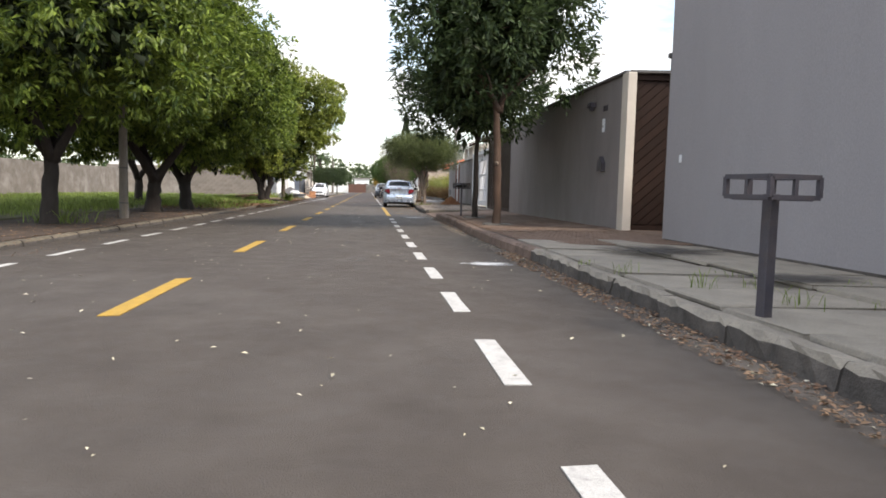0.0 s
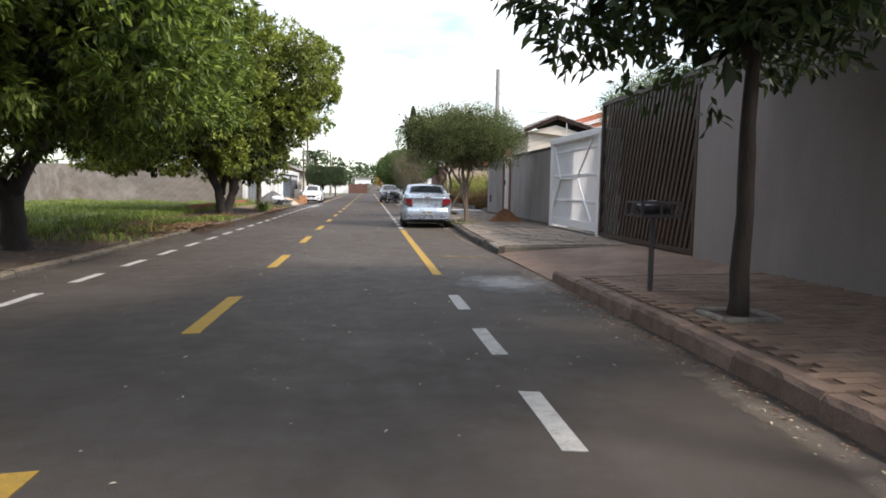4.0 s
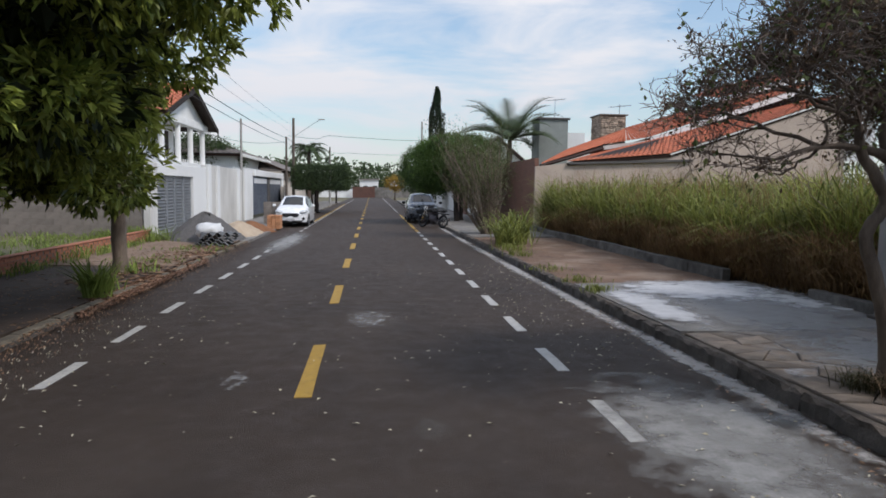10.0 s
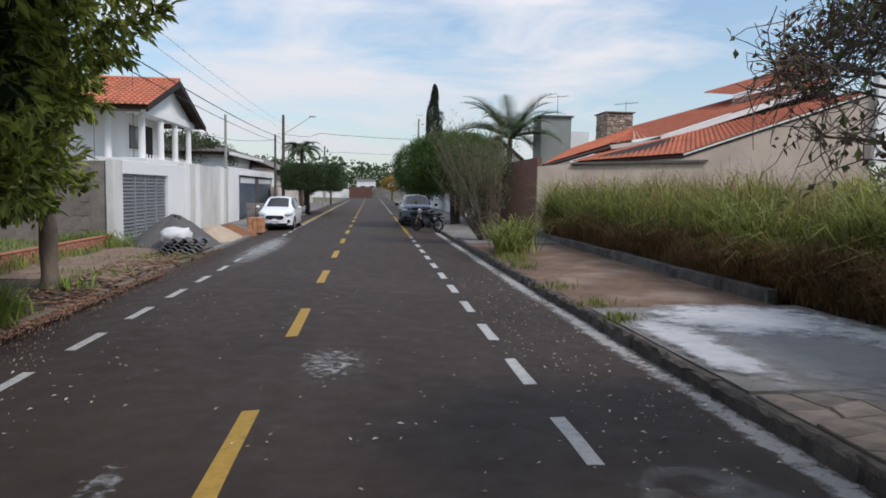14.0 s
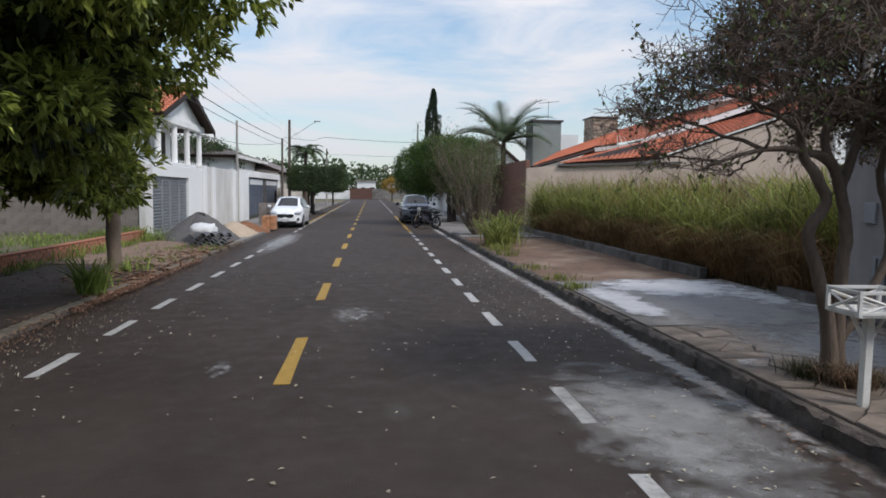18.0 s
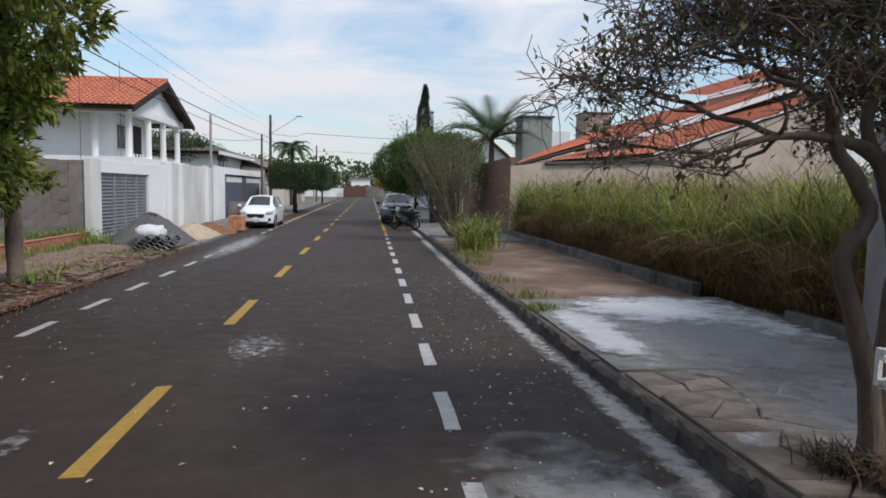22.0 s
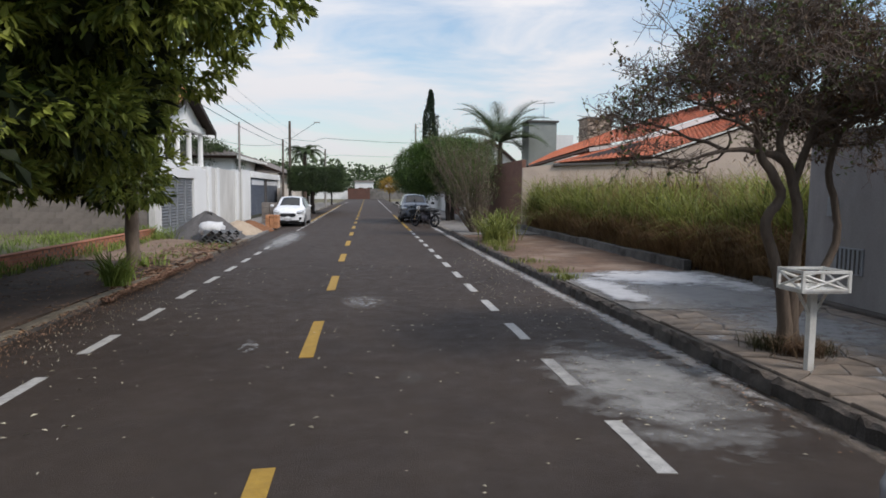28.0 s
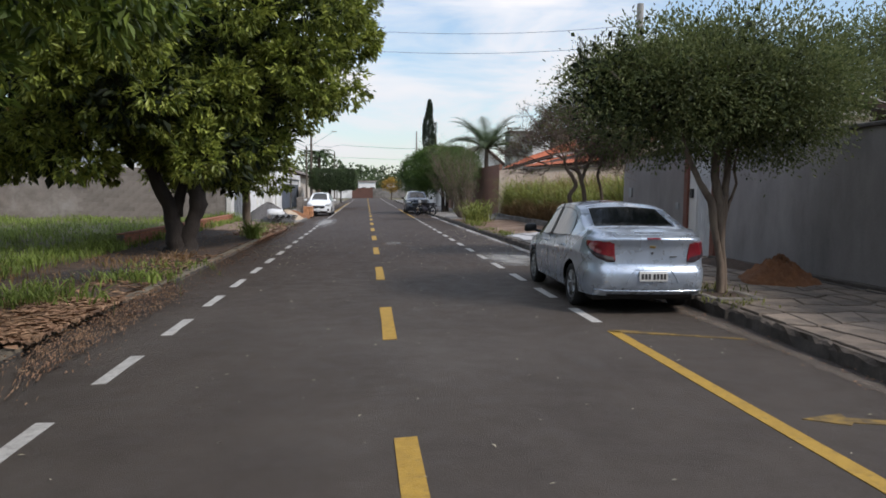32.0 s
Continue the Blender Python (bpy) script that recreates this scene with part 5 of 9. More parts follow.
    mesh_part("dry_leaves", vs, fs, "leaf_dry", t)
    return t


dry_tree((2.66, 38.05, 0.15), 8).scale = (0.93, 0.93, 0.93)

# shrub of bare upright stems
shrub = thing("bare_shrub", "tall bare shrub of thin upright stems with dry leaves", "shrub", at=(2.7, 59.2, 0.12))
w, tops = Wood(), []
rs = random.Random(3)
for k in range(130):
    a, s = rs.uniform(0, 6.28), rs.uniform(0.0, 0.3)
    p = Vector((s * math.cos(a), s * math.sin(a), -0.05))
    q = Vector((p.x + rs.uniform(-1.9, 0.5), p.y + rs.uniform(-1.2, 1.2), rs.uniform(1.6, 3.7)))
    pts = w.limb(p, q, 0.018, 0.004, rs, 0.08, 5, 4)
    for b in range(5):
        s0 = pts[rs.randint(2, 5)]
        e = s0 + Vector((rs.uniform(-0.5, 0.5), rs.uniform(-0.5, 0.5), rs.uniform(0.1, 0.7)))
        w.limb(s0, e, 0.005, 0.002, rs, 0.1, 2, 3)
        tops.append(e)
mesh_part("stem_clump", w.v, w.f, "bark_light", shrub)
c = np.array([tuple(p) for p in tops])
vs, fs = leaf_cloud(c, np.tile((0, 0, 0.4), (len(c), 1)), 11, 0.16, 0.08, 0.03, 0.1, 7)
mesh_part("leaves", vs, fs, "leaf_olive", shrub)
vs, fs = leaf_cloud(c, np.tile((0, 0, 0.4), (len(c), 1)), 2, 0.14, 0.07, 0.028, 0.1, 17)
mesh_part("dry_leaves", vs, fs, "leaf_dry", shrub)

# clipped round tree over the parked car and motorcycle
broad_tree("clipped_tree", "clipped round green tree with dark trunks", (2.75, 68.6, 0.12),
           [[(0, 0, -0.1, 0.13), (-0.05, 0, 0.9, 0.12), (-0.1, 0, 1.9, 0.1)], [(0.3, 0.6, -0.1, 0.12), (0.3, 0.6, 0.9, 0.11), (0.2, 0.5, 2.0, 0.09)]],
           [(-1.3, 0, 2.7, 1.45, 2.0, 1.1), (-0.3, 0.2, 3.05, 1.7, 2.6, 1.25), (0.9, 1.5, 3.1, 1.6, 2.6, 1.2), (0.2, -0.8, 2.5, 1.4, 1.4, 0.9)], "leaf_hedge", 8500, 12, 0.09, 0.042, 0.1, "bark_dark", 41, 0.12, 16, 0.86)

# clipped box-shaped tree
bt_ = broad_tree("clipped_tree", "box-shaped clipped dark green tree", (-5.85, 80.2, 0.1), [[(0, 0, -0.1, 0.17), (0, 0, 1.0, 0.15), (0, 0.2, 2.0, 0.14)]],
                 [(0, 0.8, 2.5, 1.3, 2.5, 0.5)], "leaf_dark", 400, 10, 0.11, 0.05, 0.1, "bark_dark", 42, 0.14, 10, 0.3)
r = np.random.RandomState(43)
n = 5200
q = r.uniform(-1, 1, (n, 3))
k = r.choice(3, n, p=(0.36, 0.24, 0.4))
q[np.arange(n), k] = np.sign(q[np.arange(n), k]) * r.uniform(0.93, 1.03, n)
u = np.zeros((n, 3))
u[np.arange(n), k] = np.sign(q[np.arange(n), k])
c = q * (1.85, 3.2, 0.72) + (0.35, 1.2, 2.52)
c[:, 2] += 0.06 * np.sin(c[:, 0] * 3 + c[:, 1] * 2)
vs, fs = leaf_cloud(c, u, 9, 0.09, 0.11, 0.05, 0.1, 44)
mesh_part("clipped_skin", vs, fs, "leaf_dark", bt_)
for x, y, h, s in ((-5.9, 112, 3.5, 1.0), (-7.4, 104, 3.0, 0.8), (3.4, 90, 3.2, 1.2), (3.2, 104, 3.4, 1.3)):
    broad_tree("street_tree", "dark green street tree far along the road", (x, y, 0.05), [[(0, 0, -0.1, 0.12), (0, 0, 0.8, 0.1), (0, 0, 1.6, 0.09)]],
               [(0, 0, h - 0.9, 1.5 * s, 1.7 * s, 0.95 * s), (0.5, 0.6, h - 0.6, 1.2 * s, 1.3 * s, 0.8 * s)], "leaf_dark", 1100, 9, 0.16, 0.07, 0.2, "bark_dark", int(x * 7 + y), 0.2, 8, 0.75, "far street trees")

# cypress
cy = thing("cypress", "tall slim dark cypress", "tree", at=(5.6, 118, 0))
w = Wood()
w.add([(0, 0, -0.3), (0, 0, 5), (0.05, 0, 13.5)], [0.25, 0.18, 0.03], 7)
mesh_part("trunk", w.v, w.f, "bark_dark", cy)
r = np.random.RandomState(9)
n = 4200
z = r.uniform(1.0, 14.9, n)
rad = 0.95 * np.clip((15.1 - z) / 5.5, 0.04, 1) ** 0.7 * np.clip((z + 2) / 6, 0.6, 1) * (0.96 + 0.07 * np.sin(z * 2.3)) * r.uniform(0.86, 1.02, n)
a = r.uniform(0, 6.283, n)
c = np.stack([rad * np.cos(a) + 0.12 * np.sin(z), rad * np.sin(a), z], 1)
c = np.concatenate([c, np.stack([0.75 + 0.35 * np.cos(a[:500]), 0.35 * np.sin(a[:500]), r.uniform(4, 11.6, 500)], 1)])
vs, fs = leaf_cloud(c, np.tile((0, 0, 1.3), (len(c), 1)), 5, 0.1, 0.2, 0.09, -0.2, 10)
mesh_part("crown", vs, fs, "leaf_cypress", cy)


def palm(base, h, fronds, length, seed, label, lean=0.0, droop=1.0, leaf="leaf_palm"):
    t = thing("palm", label, "palm", at=base)
    rnd = random.Random(seed)
    w = Wood()
    pts = [(lean * (i / 6) ** 2, 0, -0.2 + (h + 0.2) * i / 6) for i in range(7)]
    w.add(pts, [0.24, 0.2, 0.18, 0.17, 0.17, 0.17, 0.13], 9)
    mesh_part("trunk", w.v, w.f, "bark", t, smooth=True)
    for k in range(fronds):
        a = 2 * math.pi * k / fronds + rnd.uniform(-0.2, 0.2)
        el = rnd.uniform(0.1, 1.15)
        d = Vector((math.cos(a) * math.cos(el), math.sin(a) * math.cos(el), math.sin(el)))
        p = Vector((lean, 0, h))
        vs, fs = [], []
        spine = []
        L = length * rnd.uniform(0.85, 1.1)
        for i in range(13):
            f = i / 12
            spine.append(p.copy())
            d.z -= 0.14 * droop * (0.4 + f)
            d.normalize()
            p = p + d * (L / 12)
        pv, pf = pipe(spine, [0.03 * (1 - i / 13) + 0.005 for i in range(13)], 4)
        vs += [tuple(q) for q in pv]
        fs += pf
        for i in range(2, 13):
            ax = (spine[i] - spine[i - 1]).normalized()
            side = ax.cross(Vector((0, 0, 1)))
            if side.length < 0.05:
                side = Vector((1, 0, 0))
            side.normalize()
            for g in (0, 0.25, 0.5, 0.75):
                c0 = spine[i - 1].lerp(spine[i], g)
                ll = length * 0.24 * math.sin(math.pi * min(i / 12 * 0.85 + 0.15, 1)) + 0.08
                for s in (1, -1):
                    tip = c0 + (side * s * 0.8 + ax * 0.55 + Vector((0, 0, 0.35 - 0.1 * droop))) .normalized() * ll * rnd.uniform(0.85, 1.1)
                    o = len(vs)
                    vs += [tuple(c0 - ax * 0.03), tuple(c0 + ax * 0.03), tuple(tip)]
                    fs.append((o, o + 1, o + 2))
        mesh_part("frond", vs, fs, leaf, t)
    return t


palm((7.3, 75.5, 0), 4.75, 30, 3.7, 5, "grey-green palm with arching fronds over a garden wall", 0.0, 0.85)
palm((-7.3, 99, 0), 5.3, 30, 2.3, 6, "dark palm with drooping fronds", 0.0, 1.3, "leaf_dark")

# tree behind the grey wall, and green masses behind the houses
broad_tree("garden_tree", "feathery olive-green tree behind the grey wall", (13.6, 41.0, 0), [[(0, 0, -0.3, 0.2), (0, 0, 1.5, 0.16), (0.1, 0, 3.2, 0.12)]],
           [(0, 0, 5.4, 2.3, 2.2, 1.3), (1.6, 0.4, 5.9, 2.0, 1.8, 1.3), (-1.4, -0.3, 4.8, 1.4, 1.4, 0.9)], "leaf_olive", 2200, 12, 0.13, 0.045, 0.1, "bark", 51, 0.3, 30, 0.45)
broad_tree("garden_tree", "dark green garden tree behind a house", (-15.5, 92, 0), [[(0, 0, -0.3, 0.25), (0, 0, 2.0, 0.2), (0, 0, 3.4, 0.15)]],
           [(0, 0, 4.6, 3.2, 3.0, 1.5), (2, 0.4, 4.2, 2.2, 2.0, 1.2)], "leaf_dark", 1200, 10, 0.25, 0.1, 0.2, "bark_dark", 52, 0.3, 10, 0.7)


# ---- vehicles ----
def tab(rows):
    ys, vs = [r[0] for r in rows], [r[1] for r in rows]
    return lambda y: float(np.interp(y, ys, vs))


def wheel(parent, x, y, r, w, side):
    """A tyre with a rim, as a part with sub-parts."""
    bm = bmesh.new()
    prof = [(-w / 2 * 0.8, r * 0.66), (-w / 2, r * 0.8), (-w / 2 * 0.95, r * 0.93), (-w / 2 * 0.7, r), (w / 2 * 0.7, r), (w / 2 * 0.95, r * 0.93), (w / 2, r * 0.8), (w / 2 * 0.8, r * 0.66)]
    n = 32
    ring = [[bm.verts.new((px, pr * math.cos(2 * math.pi * k / n), pr * math.sin(2 * math.pi * k / n))) for px, pr in prof] for k in range(n)]
    for k in range(n):
        a, b = ring[k], ring[(k + 1) % n]
        for j in range(len(prof) - 1):
            bm.faces.new((a[j], a[j + 1], b[j + 1], b[j]))
    bmesh.ops.recalc_face_normals(bm, faces=bm.faces[:])
    t = part("wheel", bm, "rubber", parent, smooth=True)
    t.location = (x, y, r)
    bm = bmesh.new()
    tube(bm, (side * (w / 2 - 0.09), 0, 0), (side * (w / 2 - 0.06), 0, 0), r * 0.66, r * 0.66, 28)
    part("rim_back", bm, "black_plastic", t)
    bm = bmesh.new()
    for k in range(7):
        a = 2 * math.pi * k / 7
        for s in (-0.14, 0.14):
            p0 = (side * (w / 2 - 0.03), 0.06 * math.cos(a), 0.06 * math.sin(a))
            p1 = (side * (w / 2 - 0.022), r * 0.64 * math.cos(a + s), r * 0.64 * math.sin(a + s))
            tube(bm, p0, p1, 0.02, 0.016, 5)
    tube(bm, (side * (w / 2 - 0.05), 0, 0), (side * (w / 2 - 0.012), 0, 0), 0.065, 0.055, 12)
    bmesh.ops.create_circle(bm, segments=28, radius=0.001)
    part("rim", bm, "rim", t, "light alloy rim with paired spokes")
    bm = bmesh.new()
    pr = [(w / 2 - 0.06, r * 0.67), (w / 2 - 0.01, r * 0.67), (w / 2 - 0.005, r * 0.63), (w / 2 - 0.05, r * 0.61)]
    ring = [[bm.verts.new((side * px, q * math.cos(2 * math.pi * k / 28), q * math.sin(2 * math.pi * k / 28))) for px, q in pr] for k in range(28)]
    for k in range(28):
        a, b = ring[k], ring[(k + 1) % 28]
        for j in range(3):
            bm.faces.new((a[j], a[j + 1], b[j + 1], b[j]))
    part("rim_ring", bm, "rim", t)
    return t


def car(name, label, at, yaw, spec, paint):
    """A car whose skin is lofted from tables along its length (front at +y). Windows, lamps and covers are cut out of the same skin."""
    ob = thing(name, label, "car", at=at)
    ob.rotation_euler = (0, 0, radians(yaw))
    L, W = spec["length"], spec["width"]
    belt, roof, wroof, sill = tab(spec["belt"]), tab(spec["top"]), tab(spec["roofw"]), 0.25
    halfw = spec["half"] if callable(spec["half"]) else tab(spec["half"])
    wy, wr = spec["wheels"], spec["wheel_r"]
    arch = wr + 0.055
    ys = set(np.linspace(-L / 2, L / 2, 61).round(4))
    for c in wy:
        for k in range(-8, 9):
            ys.add(round(c + arch * math.sin(k / 8 * math.pi / 2), 4))
    for q in spec["cuts"]:
        ys.add(q)
    for k in range(1, 9):                                    # finer towards the round corners
        ys.add(round(-L / 2 + 0.5 * (k / 9) ** 2, 4))
        ys.add(round(L / 2 - 0.5 * (k / 9) ** 2, 4))
    ys = sorted(ys)

    def low(y):
        z = sill
        for c in wy:
            d = abs(y - c)
            if d < arch:
                z = max(z, wr + math.sqrt(max(arch * arch - d * d, 0)))
        return z

    NF = 16
    NR = NF + 9
    P = []
    for y in ys:
        e = min((y + L / 2), (L / 2 - y))
        hw = halfw(y)
        zl, zb, zt, rw = low(y), belt(y), roof(y), wroof(y)
        col = []
        for j in range(NF):                                  # flank, sill to belt
            f = j / (NF - 1)
            z = zl + (zb - zl) * f
            g = (z - 0.2) / max(zb - 0.2, 0.1)
            x = hw * (1 - 0.05 * (1 - min(g * 2.2, 1)) ** 2 - 0.075 * max(g - 0.55, 0) ** 1.6 * 3)
            x += 0.012 * math.exp(-((g - 0.74) / 0.05) ** 2) - 0.008 * math.exp(-((g - 0.6) / 0.09) ** 2)
            col.append((x, y, z))
        xb = col[-1][0]
        cab = zt - zb
        for j in range(1, 5):                                # glass line, belt to roof edge
            f = j / 4
            x = xb - 0.02 * min(f * 3, 1) + (rw - xb) * f ** 1.15
            z = zb + max(cab, 0.02) * 0.9 * f
            col.append((x, y, z))
        xr, zr = col[-1][0], col[-1][2]
        for j in range(1, 6):                                # over the top to the middle
            f = j / 5
            col.append((xr * (1 - f), y, zr + (zt - zr) * math.sin(f * math.pi / 2)))
        P.append(col)
    P = np.array(P)
    # ends bow inwards: shear the last columns along y
    for i, y in enumerate(ys):
        for j in range(NR):
            x, yy, z = P[i][j]
            s = spec["nose"](z) if yy > 0 else spec["tail"](z)
            k = max(0.0, (abs(yy) - (L / 2 - 0.55)) / 0.55) ** 1.5
            P[i][j][1] = yy + s * k * (1 if yy > 0 else -1)

    groups = {"body": []}
    idx = lambda i, j: i * NR + j
    for i in range(len(ys) - 1):
        ym = (ys[i] + ys[i + 1]) / 2
        for j in range(NR - 1):
            q = (idx(i, j), idx(i + 1, j), idx(i + 1, j + 1), idx(i, j + 1))
            key = "body"
            for kind, y0, y1, j0, j1 in spec["panes"]:
                if y0 <= ym <= y1 and j0 + NF - 8 <= j < j1 + NF - 8:
                    key = kind
            groups.setdefault(key, []).append(q)
    V = P.reshape(-1, 3)
    mir = V * (-1, 1, 1)
    names = {"windscreen": "car_glass", "rear_window": "car_glass", "front_window": "car_glass", "back_window": "car_glass", "quarter_window": "car_glass", "tail_lamp": "red_lens", "head_lamp": "clear_lens", "pillar": "black_plastic", "lower_cladding": "black_plastic"}

    def emit(nm, faces, verts, material, flip=False, off=0.0):
        used = sorted({k for f in faces for k in f})
        mp = {k: n for n, k in enumerate(used)}
        fs = [tuple(mp[k] for k in (f[::-1] if flip else f)) for f in faces]
        return mesh_part(nm, verts[used], fs, material, ob, smooth=True)

    body_v, body_f = [], []
    for verts, flip in ((V, False), (mir, True)):
        for key, faces in groups.items():
            if key in ("windscreen", "rear_window"):
                continue
            if key == "body":
                o = len(body_v) and len(V)
                body_f += [tuple(k + o for k in (f[::-1] if flip else f)) for f in faces]
                body_v = list(body_v) + [tuple(p) for p in verts]
            else:
                emit(key, faces, verts, names[key], flip)
    for key in ("windscreen", "rear_window"):
        if key in groups:
            o = len(V)
            fs = groups[key] + [tuple(k + o for k in f[::-1]) for f in groups[key]]
            emit(key, fs, np.concatenate([V, mir]), names[key])
    # close the two ends with bowed panels
    for end, i, sg in (("rear", 0, -1), ("front", len(ys) - 1, 1)):
        col = P[i]
        rows = []
        nx = 14
        o = len(body_v)
        bow = spec["bow"]
        for j in range(NR):
            x, y, z = col[j]
            for k in range(nx + 1):
                u = -1 + 2 * k / nx
                body_v.append((x * u, y + sg * bow * (1 - abs(u) ** 2.4) * min(1, x / 0.5), z))
        for j in range(NR - 1):
            for k in range(nx):
                a = o + j * (nx + 1) + k
                f = (a, a + nx + 1, a + nx + 2, a + 1)
                body_f.append(f if sg > 0 else f[::-1])
    me_ob = mesh_part("body", body_v, body_f, paint, ob, smooth=True)
    bm = bmesh.new()
    bm.from_mesh(me_ob.data)
    bmesh.ops.remove_doubles(bm, verts=bm.verts[:], dist=0.0015)
    bmesh.ops.recalc_face_normals(bm, faces=bm.faces[:])
    bm.to_mesh(me_ob.data)
    bm.free()
    # dark underside and wheel wells
    part("underbody", box(box(cube(-W / 2 + 0.16, W / 2 - 0.16, -L / 2 + 0.25, L / 2 - 0.25, 0.17, 0.3), -W / 2 + 0.28, W / 2 - 0.28, wy[0] - 0.4, wy[0] + 0.4, 0.3, 0.62), -W / 2 + 0.28, W / 2 - 0.28, wy[1] - 0.4, wy[1] + 0.4, 0.3, 0.62), "black_plastic", ob)
    for c in wy:
        for s in (1, -1):
            wheel(ob, s * (W / 2 - 0.125), c, wr, 0.19, s)
    return ob, P, ys


def saloon_half(y):
    """Half width of the saloon by y, with rounded corners in plan."""
    if y < -1.62:
        return 0.6 + 0.236 * math.sqrt(max(0.0, 1 - ((y + 1.62) / 0.48) ** 2))
    if y > 1.5:
        return 0.45 + 0.365 * math.sqrt(max(0.0, 1 - ((y - 1.5) / 0.6) ** 2))
    return float(np.interp(y, (-1.62, -1.0, 0.6, 1.5), (0.836, 0.848, 0.85, 0.815)))


saloon_tail = tab([(0.2, -0.1), (0.27, -0.03), (0.33, 0.035), (0.45, 0.06), (0.57, 0.058), (0.615, 0.035), (0.64, 0.0), (0.8, -0.01), (0.9, 0.0), (0.95, 0.022), (0.985, 0.05), (1.01, 0.045), (1.03, 0.01), (1.06, -0.02), (1.2, -0.05)])


def sedan_spec():
    return dict(length=4.2, width=1.7, wheels=(-1.24, 1.24), wheel_r=0.30, bow=0.045, cuts=(-1.72, -1.05, -0.98, 0.02, 0.1, 0.98, 1.0, 1.25, 1.85, -1.12, -1.4),
                half=saloon_half,
                belt=[(-2.1, 0.975), (-1.8, 1.0), (-1.4, 1.02), (-0.5, 0.965), (0.6, 0.915), (1.1, 0.875), (1.6, 0.78), (1.95, 0.68), (2.1, 0.6)],
                top=[(-2.1, 1.06), (-2.0, 1.085), (-1.75, 1.115), (-1.52, 1.13), (-1.4, 1.17), (-0.92, 1.39), (-0.6, 1.455), (-0.1, 1.475), (0.3, 1.455), (0.5, 1.40), (1.1, 1.04), (1.25, 0.98), (1.6, 0.9), (1.95, 0.78), (2.1, 0.66)],
                roofw=[(-2.1, 0.55), (-1.9, 0.68), (-1.7, 0.74), (-1.45, 0.73), (-0.95, 0.645), (-0.3, 0.605), (0.4, 0.59), (1.1, 0.66), (1.7, 0.64), (2.1, 0.4)],
                nose=lambda z: -0.1 * ((z - 0.45) / 0.4) ** 2, tail=saloon_tail,
                panes=[("back_window", -1.12, -0.02, 7, 11), ("front_window", 0.1, 0.98, 7, 11), ("pillar", -0.02, 0.1, 7, 11), ("windscreen", 0.42, 1.16, 12, 16), ("rear_window", -1.5, -0.92, 12, 16)])



def on_rear(u, z, W, L, spec, out=0.0):
    """A point of the tail, u from -1 to 1 across."""
    g = (z - 0.2) / 0.775
    hw = 0.6 * (1 - 0.05 * (1 - min(g * 2.2, 1)) ** 2 - 0.075 * max(g - 0.55, 0) ** 1.6 * 3)
    if abs(u) > 1:                       # round the corner and along the flank
        y = -2.1 + 0.5 * (abs(u) - 1) ** 2 * 2.2
        xs = [float(np.interp(z, c[:18, 2], c[:18, 0])) for c in SP[:22]]
        x = float(np.interp(y, SY[:22], xs))
        k = max(0.0, (-y - 1.55) / 0.55) ** 1.5
        side = min(1, (abs(u) - 1) * 2.0)
        return Vector(((x + out * side) * (1 if u > 0 else -1), y - spec["tail"](z) * k - out * (1 - side), z))
    y = -L / 2 - spec["tail"](z)
    y -= spec["bow"] * (1 - abs(u) ** 2.4)
    return Vector((hw * u, y - out, z))


sp = sedan_spec()
silver, SP, SY = car("parked_car", "silver four-door saloon parked half against the kerb", (0.93, 32.06, 0), -1.5, sp, "silver")
silver.scale = (0.945, 0.945, 0.945)


def rear_patch(name, outline, material, parent, label="", out=0.012, n=10):
    """A thin plate that follows the tail; outline: (u, z) corners of a convex patch, split into a grid between its left and right edges."""
    (u0, za0, zb0), (u1, za1, zb1) = outline
    bm = bmesh.new()
    g = []
    for i in range(n + 1):
        f = i / n
        u, za, zb = u0 + (u1 - u0) * f, za0 + (za1 - za0) * f, zb0 + (zb1 - zb0) * f
        g.append([(bm.verts.new(on_rear(u, za + (zb - za) * j / 4, 1.7, 4.2, sp, out)), bm.verts.new(on_rear(u, za + (zb - za) * j / 4, 1.7, 4.2, sp, -0.01))) for j in range(5)])
    for i in range(n):
        for j in range(4):
            bm.faces.new((g[i][j][0], g[i + 1][j][0], g[i + 1][j + 1][0], g[i][j + 1][0]))
    for i in range(n):
        for j in (0, 4):
            bm.faces.new((g[i][j][0], g[i + 1][j][0], g[i + 1][j][1], g[i][j][1]))
    for j in range(4):
        for i in (0, n):
            bm.faces.new((g[i][j][0], g[i][j + 1][0], g[i][j + 1][1], g[i][j][1]))
    bmesh.ops.recalc_face_normals(bm, faces=bm.faces[:])
    return part(name, bm, material, parent, label, smooth=False)


